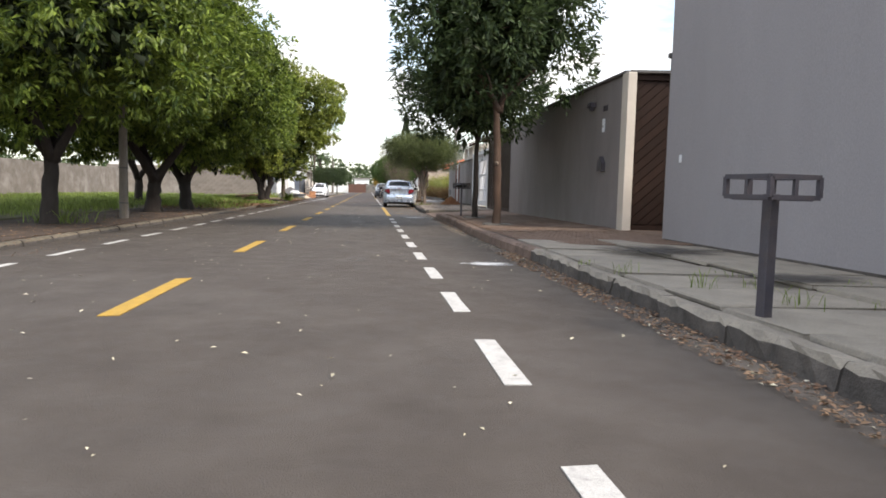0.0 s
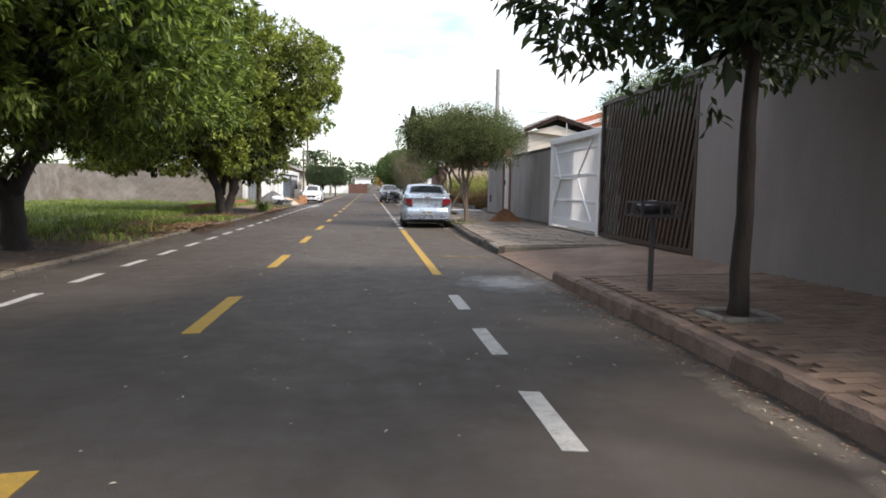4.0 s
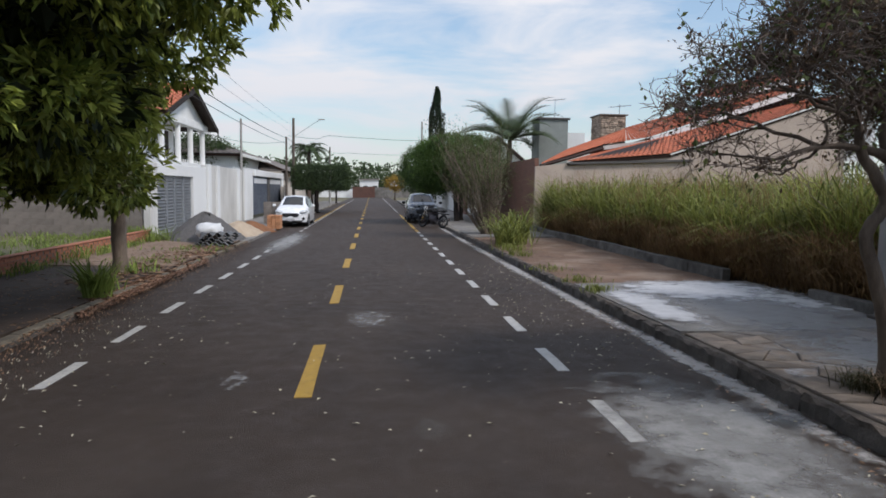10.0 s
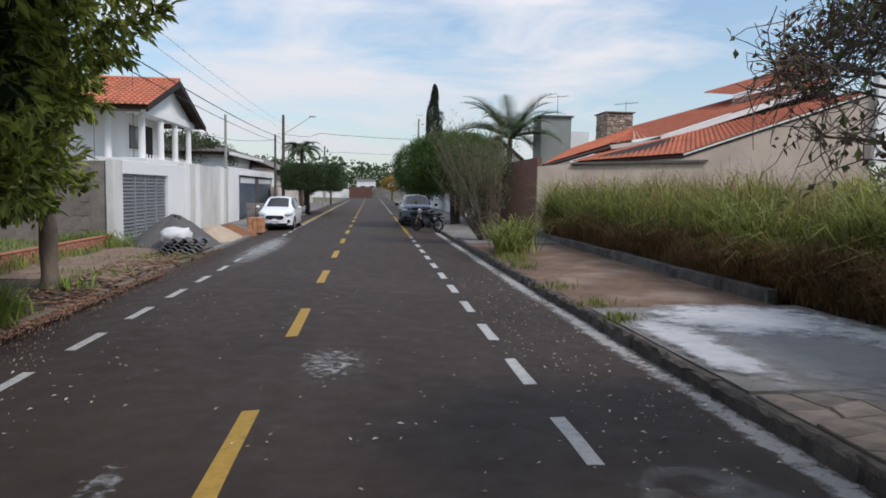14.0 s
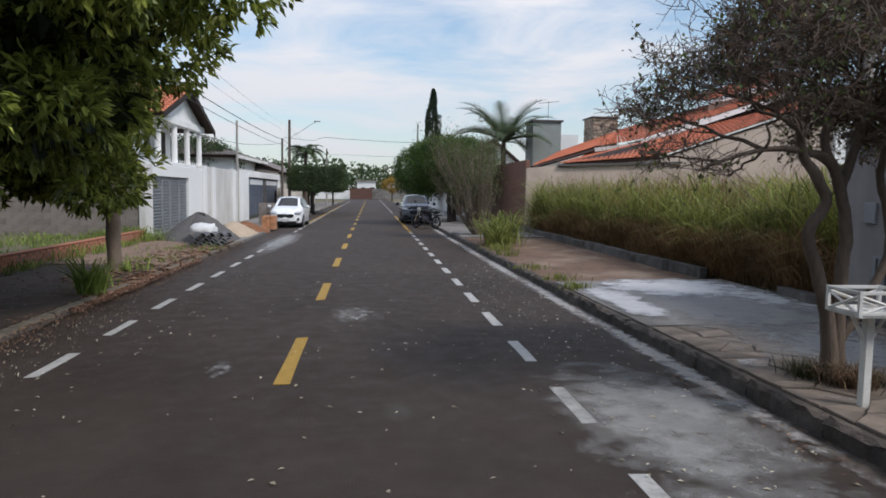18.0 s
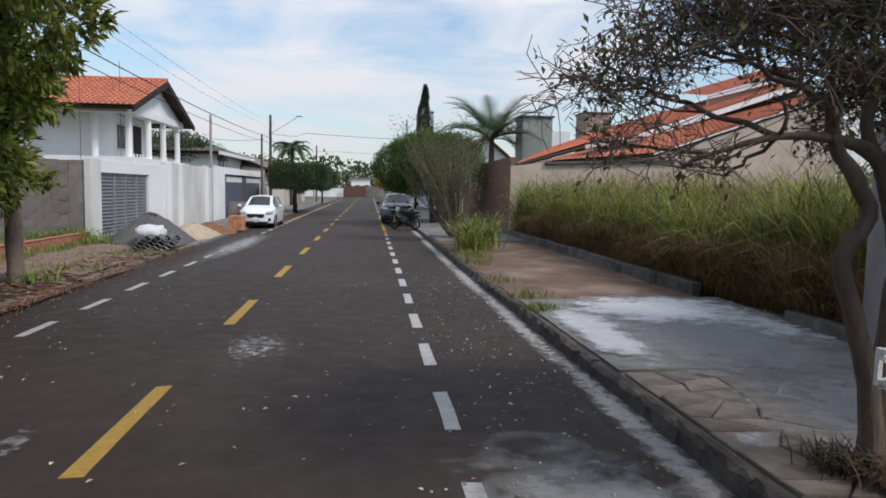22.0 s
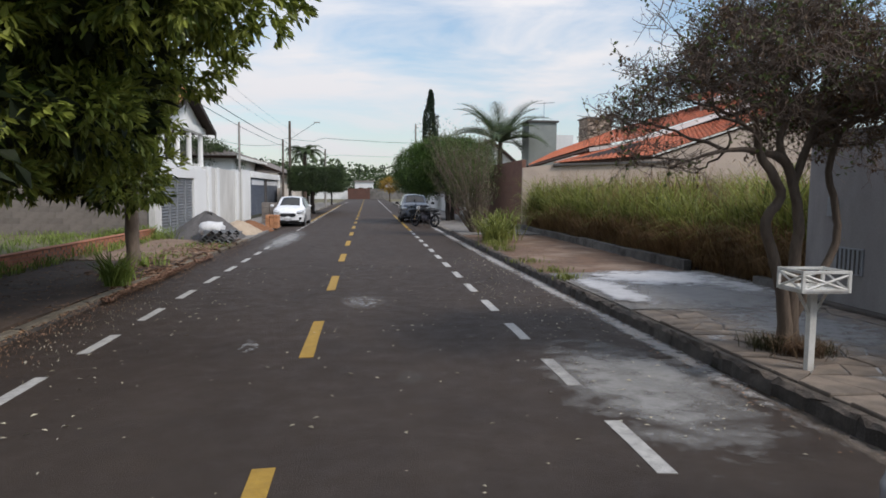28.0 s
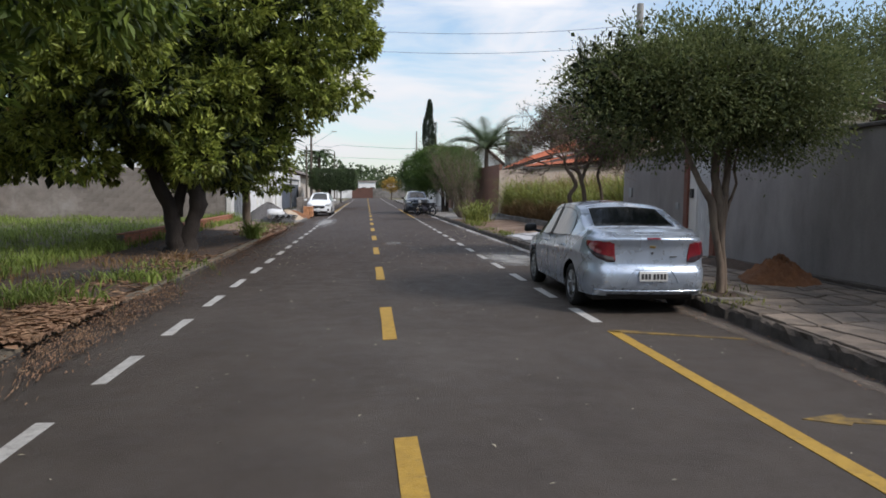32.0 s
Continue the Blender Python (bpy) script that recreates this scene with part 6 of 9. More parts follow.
def rear_lamp(sg):
    """A lens that wraps round the corner, red above and smoky below."""
    lo = tab([(0.8, 0.7), (0.9, 0.69), (1.0, 0.7), (1.2, 0.74), (1.35, 0.8), (1.45, 0.87), (1.52, 0.95)])
    hi = tab([(0.8, 0.73), (0.84, 0.84), (0.88, 0.94), (1.0, 0.962), (1.3, 0.965), (1.52, 0.96)])
    us = [0.8, 0.815, 0.83, 0.85, 0.88, 0.94, 1.0, 1.06, 1.12, 1.18, 1.24, 1.3, 1.36, 1.42, 1.48, 1.52]
    for nm, a, b, material, label in (("tail_lamp", 0.3, 1.0, "red_lens", "dark red tail lamp"), ("lamp_foot", 0.0, 0.3, "smoke_lens", "smoky lower lens")):
        vs, fs = [], []
        for u in us:
            for k in range(5):
                z = lo(u) + (hi(u) - lo(u)) * (a + (b - a) * k / 4)
                e = 0.002 if (u in (us[0], us[-1]) or (k == 4 and b == 1.0) or (k == 0 and a == 0.0)) else 0.016
                vs.append(tuple(on_rear(sg * u, z, 1.7, 4.2, sp, e)))
        for i in range(len(us) - 1):
            for k in range(4):
                q = (i * 5 + k, i * 5 + k + 1, i * 5 + k + 6, i * 5 + k + 5)
                fs.append(q if sg > 0 else q[::-1])
        ob = mesh_part(nm, vs, fs, material, silver, label, smooth=True)


def rear_line(name, pts, r, material, out=0.0):
    fine = []
    for (u0, z0), (u1, z1) in zip(pts, pts[1:]):
        fine += [on_rear(u0 + (u1 - u0) * k / 6, z0 + (z1 - z0) * k / 6, 1.7, 4.2, sp, out) for k in range(6)]
    fine.append(on_rear(*pts[-1], 1.7, 4.2, sp, out))
    vs, fs = pipe(fine, [r] * len(fine), 5)
    return mesh_part(name, [tuple(p) for p in vs], fs, material, silver, smooth=True)


for s in (-1, 1):
    rear_lamp(s)
    rear_line("lid_seam", [(s * 0.82, 0.77), (s * 0.84, 0.72), (s * 0.82, 0.665), (s * 0.74, 0.645), (0, 0.638)], 0.0035, "black_plastic")
    rear_line("bumper_seam", [(s * 1.35, 0.795), (s * 1.5, 0.7), (s * 1.6, 0.62), (s * 1.68, 0.5)], 0.003, "black_plastic")
    rear_line("recess_edge", [(s * 0.4, 0.6), (s * 0.5, 0.52), (s * 0.58, 0.43)], 0.009, "silver", -0.003)
rear_line("recess_edge", [(-0.4, 0.602), (0.4, 0.602)], 0.008, "silver", -0.003)
rear_line("bumper_edge", [(-1.3, 0.335), (-1.0, 0.325), (1.0, 0.325), (1.3, 0.335)], 0.012, "silver", -0.006)
rear_patch("bumper_lip", ((-0.98, 0.225, 0.275), (0.98, 0.225, 0.275)), "black_plastic", silver, out=0.012)
rear_patch("stop_lamp", ((-0.16, 1.0, 1.018), (0.16, 1.0, 1.018)), "red_lens", silver, "thin dark red strip of the high stop lamp", out=0.012)
rear_patch("badge", ((-0.07, 0.885, 0.91), (0.07, 0.885, 0.91)), "gold", silver, "small gold emblem", out=0.01, n=2)
rear_patch("lock_button", ((-0.02, 0.8, 0.83), (0.02, 0.8, 0.83)), "black_plastic", silver, out=0.012, n=2)
rear_patch("model_script", ((0.4, 0.765, 0.778), (0.56, 0.765, 0.778)), "chrome", silver, out=0.01, n=2)
np_ = rear_patch("number_plate", ((-0.31, 0.46, 0.585), (0.31, 0.46, 0.585)), "plate", silver, "grey number plate with dark bars", out=0.022, n=4)
for k in range(7):
    u = -0.245 + 0.077 * k + (0.03 if k > 2 else 0)
    rear_patch("plate_bar", ((u - 0.025, 0.485, 0.555), (u + 0.025, 0.485, 0.555)), "ink", np_, out=0.026, n=1)


def flank(y, z, s, out=0.004):
    """A point on the side of the silver car."""
    i = int(np.argmin([abs(q - y) for q in SY]))
    col = SP[i][:21]
    x = float(np.interp(z, col[:, 2], col[:, 0]))
    return Vector((s * (x + out), y, z))


def seam(name, pts, s, r, material, parent):
    vs, fs = pipe([flank(y, z, s, 0.001) for y, z in pts], [r] * len(pts), 4)
    return mesh_part(name, [tuple(p) for p in vs], fs, material, parent)


for s in (-1, 1):
    seam("door_seam", [(0.04, 0.3), (0.05, 0.5), (0.06, 0.7), (0.05, 0.9)], s, 0.0032, "black_plastic", silver)
    seam("door_seam", [(1.0, 0.3), (1.04, 0.5), (1.04, 0.7), (1.0, 0.85)], s, 0.0032, "black_plastic", silver)
    seam("door_seam", [(-0.72, 0.33), (-0.78, 0.45), (-0.95, 0.62), (-1.08, 0.72), (-1.1, 0.93)], s, 0.0032, "black_plastic", silver)
    seam("sill_line", [(-0.78, 0.36), (0.0, 0.34), (0.95, 0.36)], s, 0.0032, "black_plastic", silver)
    seam("window_trim", [(-1.12, 0.985), (-0.5, 0.955), (0.1, 0.93), (0.95, 0.89)], s, 0.007, "black_plastic", silver)
    for edge in ([(-1.12, 0.99), (-1.06, 1.12), (-0.98, 1.25), (-0.75, 1.33), (-0.3, 1.365), (0.2, 1.355), (0.5, 1.29), (0.75, 1.13), (0.98, 0.95)], [(-0.02, 0.945), (-0.02, 1.1), (-0.02, 1.25), (-0.02, 1.365)], [(0.1, 0.94), (0.1, 1.1), (0.1, 1.25), (0.1, 1.36)] ):
        seam("window_trim", edge, s, 0.006, "black_plastic", silver)
    for y in (-0.75, 0.28):
        p, q = flank(y - 0.1, 0.83, s, 0.03), flank(y + 0.1, 0.825, s, 0.03)
        b = tube(bmesh.new(), p, q, 0.014, 0.014, 6)
        tube(b, flank(y - 0.08, 0.83, s, -0.01), p, 0.012, 0.012, 5)
        tube(b, flank(y + 0.08, 0.825, s, -0.01), q, 0.012, 0.012, 5)
        part("door_handle", b, "silver", silver)
    bm = cube(-0.1, 0.1, -0.055, 0.06, -0.065, 0.07, 0.03, pose(s * 0.98, 0.78, 1.0, 0, 0, -s * 8))
    for v in bm.verts:
        v.co.z -= 0.25 * max(0.0, v.co.x * s - 1.0)
    mr = part("wing_mirror", bm, "black_plastic", silver, "dark wing mirror", smooth=True)
    part("mirror_arm", tube(bmesh.new(), (s * 0.8, 0.82, 0.93), (s * 0.93, 0.8, 0.96), 0.025, 0.02, 6), "black_plastic", mr)
    bm = bmesh.new()
    bmesh.ops.create_icosphere(bm, subdivisions=2, radius=1, matrix=pose(s * 0.57, 1.82, 0.66, 0, 0, -s * 30) @ Matrix.Diagonal((0.18, 0.12, 0.07, 1)))
    part("head_lamp", bm, "clear_lens", silver, smooth=True)
part("roof_aerial", tube(bmesh.new(), (0, 0.3, 1.45), (0, 0.15, 1.5), 0.008, 0.004, 5), "black_plastic", silver)
part("parcel_shelf", cube(-0.55, 0.55, -1.25, -0.8, 0.98, 1.0), "black_plastic", silver)


def hatch_spec():
    d = sedan_spec()
    d.update(length=3.9, wheels=(-1.22, 1.26), bow=0.16, cuts=(-1.0, 0.02, 0.12, 1.0, 1.9),
             half=[(-1.95, 0.72), (-1.6, 0.82), (-1.0, 0.845), (0.6, 0.85), (1.4, 0.83), (1.75, 0.76), (1.95, 0.6)],
             belt=[(-1.95, 0.98), (-1.5, 1.0), (-0.5, 0.96), (0.6, 0.92), (1.1, 0.92), (1.6, 0.86), (1.85, 0.79), (1.95, 0.72)],
             top=[(-1.95, 1.08), (-1.75, 1.3), (-1.5, 1.45), (-0.9, 1.5), (-0.1, 1.52), (0.3, 1.49), (0.5, 1.43), (1.15, 1.07), (1.35, 1.01), (1.7, 0.93), (1.88, 0.84), (1.95, 0.76)],
             roofw=[(-1.95, 0.6), (-1.5, 0.58), (-0.3, 0.57), (0.4, 0.56), (1.1, 0.66), (1.7, 0.6), (1.95, 0.4)],
             tail=lambda z: -0.06 * ((z - 0.5) / 0.4) ** 2 + 0.02,
             panes=[("back_window", -1.3, -0.02, 7, 11), ("front_window", 0.1, 0.98, 7, 11), ("pillar", -0.02, 0.1, 7, 11), ("windscreen", 0.42, 1.2, 12, 16), ("rear_window", -1.9, -1.5, 12, 16)])
    return d


def front_bits(ob, L, spec, grille_label):
    y = L / 2 + spec["bow"] + 0.015
    bm = bmesh.new()
    prism(bm, [(-0.42, 0.62), (-0.38, 0.53), (-0.24, 0.49), (0.24, 0.49), (0.38, 0.53), (0.42, 0.62), (0.36, 0.67), (-0.36, 0.67)], "y", y - 0.3, y - 0.02)
    part("grille", bm, "black_plastic", ob, grille_label)
    bm = bmesh.new()
    prism(bm, [(-0.62, 0.33), (-0.5, 0.25), (0.5, 0.25), (0.62, 0.33)], "y", y - 0.35, y - 0.03)
    part("lower_intake", bm, "black_plastic", ob)
    part("number_plate", cube(-0.2, 0.2, y - 0.05, y, 0.36, 0.43), "plate", ob)
    for s in (-1, 1):
        bm = bmesh.new()
        bmesh.ops.create_icosphere(bm, subdivisions=2, radius=1, matrix=pose(s * 0.6, L / 2 - 0.1, 0.745, 0, s * -12, -s * 38) @ Matrix.Diagonal((0.24, 0.16, 0.075, 1)))
        part("head_lamp", bm, "clear_lens", ob, smooth=True)
        bm = bmesh.new()
        bmesh.ops.create_icosphere(bm, subdivisions=2, radius=1, matrix=pose(s * 0.98, 0.82, 1.02) @ Matrix.Diagonal((0.1, 0.06, 0.075, 1)))
        part("wing_mirror", bm, "car_white" if "white" in ob["label"] else "black_plastic", ob, smooth=True)
        bm = tube(bmesh.new(), (s * 0.62, L / 2 - 0.1, 0.42), (s * 0.62, L / 2 + 0.03, 0.42), 0.07, 0.07, 10)
        part("fog_lamp", bm, "black_plastic", ob)


hs = hatch_spec()
hatch, _, _ = car("parked_car", "white hatchback parked facing down the street", (-5.5, 66.95, -0.11), 179, hs, "car_white")
hatch.scale = (0.93, 0.93, 0.96)
front_bits(hatch, 3.9, hs, "black oval grille")
ds = hatch_spec()
dark, _, _ = car("parked_car", "dark blue-grey car parked under a clipped tree", (0.95, 71.3, 0.0), 180, ds, "car_dark")
front_bits(dark, 3.9, ds, "black grille")

# motorcycle on its stand, nose towards the road
mb = thing("motorcycle", "black motorcycle leaning on its side stand", "motorcycle", at=(1.05, 65.4, 0))
mb.rotation_euler = (0, radians(4), radians(40))
for y in (-0.64, 0.66):
    bm = bmesh.new()
    n, R, r = 26, 0.255, 0.05
    ring = [[bm.verts.new((r * math.cos(a) * 0.9, (R + r * math.sin(a)) * math.cos(t), (R + r * math.sin(a)) * math.sin(t))) for a in [2 * math.pi * k / 8 for k in range(8)]] for t in [2 * math.pi * k / n for k in range(n)]]
    for k in range(n):
        for j in range(8):
            bm.faces.new((ring[k][j], ring[k][(j + 1) % 8], ring[(k + 1) % n][(j + 1) % 8], ring[(k + 1) % n][j]))
    wob = part("wheel", bm, "rubber", mb, smooth=True)
    wob.location = (0, y, 0.305)
    bm = bmesh.new()
    for k in range(5):
        a = 2 * math.pi * k / 5
        tube(bm, (0, 0, 0), (0, 0.23 * math.cos(a), 0.23 * math.sin(a)), 0.014, 0.014, 5)
    tube(bm, (-0.05, 0, 0), (0.05, 0, 0), 0.045, 0.045, 10)
    part("wheel_spokes", bm, "dark_metal", wob)
bm = bmesh.new()
for s in (-0.07, 0.07):
    tube(bm, (s, 0.66, 0.305), (s, 0.42, 0.92), 0.022, 0.025, 7)
part("fork", bm, "chrome", mb)
bm = bmesh.new()
bmesh.ops.create_icosphere(bm, subdivisions=2, radius=1, matrix=pose(0, 0.16, 0.80, -8) @ Matrix.Diagonal((0.13, 0.27, 0.12, 1)))
part("fuel_tank", bm, "black_plastic", mb, smooth=True)
part("seat", box(cube(-0.12, 0.12, -0.66, 0.0, 0.72, 0.8, 0.03), -0.09, 0.09, -0.8, -0.6, 0.74, 0.82, 0.02), "rubber", mb)
bm = bmesh.new()
bmesh.ops.create_icosphere(bm, subdivisions=2, radius=1, matrix=pose(0, 0.02, 0.42) @ Matrix.Diagonal((0.14, 0.2, 0.17, 1)))
tube(bm, (0, 0.1, 0.45), (0, 0.2, 0.7), 0.08, 0.07, 8)
part("engine", bm, "dark_metal", mb)
part("exhaust", tube(tube(bmesh.new(), (0.13, 0.1, 0.32), (0.15, -0.3, 0.3), 0.025, 0.03, 8), (0.15, -0.3, 0.3), (0.18, -0.85, 0.42), 0.05, 0.055, 10), "chrome", mb)
bm = bmesh.new()
for a, b in (((0, 0.4, 0.86), (0, -0.05, 0.62)), ((0, -0.05, 0.62), (0, -0.75, 0.72)), ((0, 0.38, 0.8), (0, 0.2, 0.35)), ((0.08, -0.1, 0.35), (0.08, -0.64, 0.305)), ((-0.08, -0.1, 0.35), (-0.08, -0.64, 0.305))):
    tube(bm, a, b, 0.022, 0.022, 6)
part("frame", bm, "dark_metal", mb)
part("handlebar", tube(tube(bmesh.new(), (-0.38, 0.3, 1.02), (0, 0.42, 0.95), 0.014, 0.014, 6), (0, 0.42, 0.95), (0.38, 0.3, 1.02), 0.014, 0.014, 6), "dark_metal", mb)
bm = bmesh.new()
bmesh.ops.create_icosphere(bm, subdivisions=2, radius=1, matrix=pose(0, 0.52, 0.86) @ Matrix.Diagonal((0.1, 0.09, 0.11, 1)))
part("head_lamp", bm, "clear_lens", mb, smooth=True)
for s in (-0.42, 0.42):
    part("mirror", tube(tube(bmesh.new(), (s * 0.75, 0.33, 1.0), (s, 0.36, 1.18), 0.008, 0.008, 5), (s, 0.37, 1.2), (s, 0.345, 1.2), 0.055, 0.055, 10), "black_plastic", mb)
part("mudguard", cube(-0.06, 0.06, -0.95, -0.5, 0.6, 0.66, 0.02), "black_plastic", mb)
part("side_stand", tube(bmesh.new(), (-0.08, 0.0, 0.32), (-0.24, -0.05, 0.02), 0.014, 0.014, 5), "dark_metal", mb)


# ---- houses ----
def tile_roof(name, a, b, c, d, material, parent, pitch=0.22, course=0.34, deck=True):
    """Rows of round tiles on a slope: a-b the eave, d-c the ridge, each corner (x, y, z)."""
    a, b, c, d = (Vector(p) for p in (a, b, c, d))
    n = max(4, int((b - a).length / pitch))
    m = max(3, int(((d - a).length + (c - b).length) / 2 / course))
    nrm = (b - a).cross(d - a).normalized()
    if nrm.z < 0:
        nrm = -nrm
    vs, fs = [], []
    seg = 6
    for j in range(m):
        for i in range(n):
            o = len(vs)
            for e, lift in ((j / m, 0.035), (min((j + 1.12) / m, 1.0), 0.0)):
                for k in range(seg + 1):
                    f = (i + k / seg) / n
                    p = a.lerp(b, f).lerp(d.lerp(c, f), e)
                    vs.append(p + nrm * (lift + 0.055 * math.sin(math.pi * k / seg)))
            for k in range(seg):
                fs.append((o + k, o + k + 1, o + seg + 2 + k, o + seg + 1 + k))
            fs.append(tuple(o + k for k in range(seg, -1, -1)))
    t = mesh_part(name, [tuple(p) for p in vs], fs, material, parent, "rows of round red clay tiles", smooth=False)
    if not deck:
        return t
    bm = bmesh.new()
    q = [bm.verts.new(p - nrm * 0.02) for p in (a, b, c, d)]
    r = [bm.verts.new(p - nrm * 0.14) for p in (a, b, c, d)]
    bm.faces.new(q)
    bm.faces.new(r[::-1])
    for k in range(4):
        bm.faces.new((q[k], r[k], r[(k + 1) % 4], q[(k + 1) % 4]))
    bmesh.ops.recalc_face_normals(bm, faces=bm.faces[:])
    part("roof_deck", bm, "dark_wood", parent)
    return t


# house with the gabled balcony
h1 = thing("balcony_house", "white two-storey house with a columned balcony under a red gabled roof", "house")
part("wall", cube(-19.5, -10.6, 59.0, 65.0, 0, 4.3), "white_wall", h1)
part("floor_slab", cube(-19.5, -8.75, 57.7, 65.7, 2.2, 2.45, 0.01), "white_wall", h1)
part("ground_wall", cube(-19.0, -9.4, 58.4, 65.2, 0, 2.2), "white_wall", h1)
part("balcony_beam", cube(-9.35, -9.0, 57.75, 65.65, 4.1, 4.4, 0.01), "white_wall", h1)
part("balcony_beam", cube(-12.0, -9.35, 57.8, 58.1, 4.1, 4.38, 0.01), "white_wall", h1)
part("ceiling_boards", cube(-12.0, -9.05, 57.75, 65.7, 4.34, 4.42), "white_wall", h1)
for x, y in ((-10.4, 58.1), (-9.2, 58.4), (-9.2, 60.8), (-9.2, 62.9), (-9.2, 65.2)):
    part("column", tube(bmesh.new(), (x, y, 2.4), (x, y, 4.15), 0.14, 0.13, 12), "white_wall", h1)
for y in np.linspace(58.6, 65.0, 18):
    part("baluster", tube(bmesh.new(), (-9.2, float(y), 2.45), (-9.2, float(y), 2.62), 0.03, 0.03, 6), "white_wall", h1)
bm = bmesh.new()
prism(bm, [(57.9, 4.38), (65.6, 4.38), (61.7, 5.62)], "x", -9.3, -9.1)
part("gable_wall", bm, "white_wall", h1)
E1, E2, RG = (57.2, 4.28), (66.2, 4.28), (61.7, 5.8)
tile_roof("roof_slope", (-8.6, *E1), (-20.0, *E1), (-20.0, *RG), (-8.6, *RG), "tile", h1)
tile_roof("roof_slope", (-8.6, *E2), (-20.0, *E2), (-20.0, *RG), (-8.6, *RG), "tile", h1)
bm = bmesh.new()
for E in (E1, E2):
    v = [bm.verts.new((x, y, z)) for x in (-8.56, -8.64) for y, z in (E, RG, (RG[0], RG[1] - 0.24), (E[0], E[1] - 0.22))]
    for q in ((0, 1, 2, 3), (7, 6, 5, 4), (0, 4, 5, 1), (1, 5, 6, 2), (2, 6, 7, 3), (3, 7, 4, 0)):
        bm.faces.new([v[k] for k in q])
bmesh.ops.recalc_face_normals(bm, faces=bm.faces[:])
part("bargeboard", bm, "dark_wood", h1, "dark wooden bargeboard")
part("ridge_tile", tube(bmesh.new(), (-8.6, 61.7, 5.84), (-20.0, 61.7, 5.84), 0.09, 0.09, 8), "tile", h1)
wnd = part("window", cube(-10.62, -10.56, 61.0, 62.4, 2.9, 3.9), "car_glass", h1)
part("window_sill", cube(-10.58, -10.53, 60.95, 62.45, 2.85, 2.92), "white_wood", wnd)
part("window_head", cube(-10.58, -10.53, 60.95, 62.45, 3.88, 3.95), "white_wood", wnd)
part("house_door", cube(-10.62, -10.56, 63.0, 64.0, 2.45, 4.0), "dark_wood", h1)

# lower neighbours beyond it
h2 = thing("bungalow", "pale bungalow with a low hipped grey-brown roof", "house")
part("wall", cube(-18, -9.6, 74, 84, 0, 3.0), "white_wall", h2)
for (a, b, c, d) in (((-9.1, 73.5, 2.95), (-18.5, 73.5, 2.95), (-15, 78, 3.9), (-12, 78, 3.9)), ((-9.1, 84.5, 2.95), (-9.1, 73.5, 2.95), (-12, 78, 3.9), (-12, 80, 3.9))):
    tile_roof("roof_slope", a, b, c, d, "dark_tile", h2, 0.3, 0.4)
part("fascia", cube(-9.2, -9.05, 73.4, 84.6, 2.8, 2.98), "white_wood", h2)
h3 = thing("bungalow", "long low house with a dark tiled roof", "house")
part("wall", cube(-17, -9.2, 88, 106, 0, 2.9), "pillar_beige", h3)
tile_roof("roof_slope", (-8.6, 106, 2.9), (-8.6, 88, 2.9), (-12.5, 88, 4.4), (-12.5, 106, 4.4), "dark_tile", h3, 0.3, 0.4)
tile_roof("roof_slope", (-17.4, 88, 2.9), (-8.6, 88, 2.9), (-12.4, 90, 4.4), (-12.6, 90, 4.4), "dark_tile", h3, 0.3, 0.4)
tagged(part("wall_far_west", cube(-8.0, -7.8, 84.0, 120, 0, 1.9), "pillar_beige"), "long cream garden wall far along the street", "wall", kind="structure")
tagged(part("wall_ramp", cube(-8.7, -8.3, 84.8, 92, 0, 2.0), "old_concrete"), "grey side wall beside the new gate", "wall", kind="structure")

# red wall and the house with stepped tiled roofs on the east side
rw = tagged(part("wall_red_brick", cube(5.6, 5.8, 63.2, 76, -0.2, 3.1), "brick_dark"), "dark red brick garden wall", "wall", kind="structure")
h4 = thing("tiled_house", "beige house with stepped red tiled roofs and white eaves", "house")
bm = bmesh.new()
prism(bm, [(4.95, -0.2), (18.6, -0.2), (18.6, 6.08), (15.6, 5.02), (10.75, 3.33), (6.3, 2.9), (4.95, 2.74)], "y", 60.92, 61.1)
part("side_wall", bm, "beige", h4)
bm = bmesh.new()
prism(bm, [(6.3, 2.84), (11.7, 3.06), (11.7, 3.15), (6.3, 2.93)], "y", 60.78, 60.9)
part("gutter", bm, "cap", h4, "dark rain gutter")
bm = bmesh.new()
prism(bm, [(10.72, 3.3), (18.5, 5.95), (18.5, 6.02), (10.72, 3.37)], "y", 60.84, 60.91)
part("verge_board", bm, "white_wood", h4, "thin pale verge board")
part("white_block", cube(18.6, 19.8, 60.7, 61.0, 3.2, 6.6), "white_wall", h4)
# lower slope along the lot
tile_roof("roof_slope", (6.27, 60.85, 2.93), (10.75, 60.85, 3.36), (12.3, 64.05, 4.45), (8.7, 64.05, 3.5), "tile", h4)
tile_roof("roof_slope", (10.75, 60.85, 3.37), (18.4, 60.85, 5.98), (18.8, 64.05, 6.2), (12.3, 64.05, 4.46), "tile", h4)
# near-black sheet that paints in the shadow below the upper eaves
bm = bmesh.new()
prism(bm, [(8.3, 3.2), (18.8, 5.9), (18.8, 6.6), (11.1, 4.12), (8.6, 3.66)], "y", 64.2, 64.3)
part("inner_wall", bm, "dark_wood", h4, "dark sheet standing for the shadow under the upper eaves")
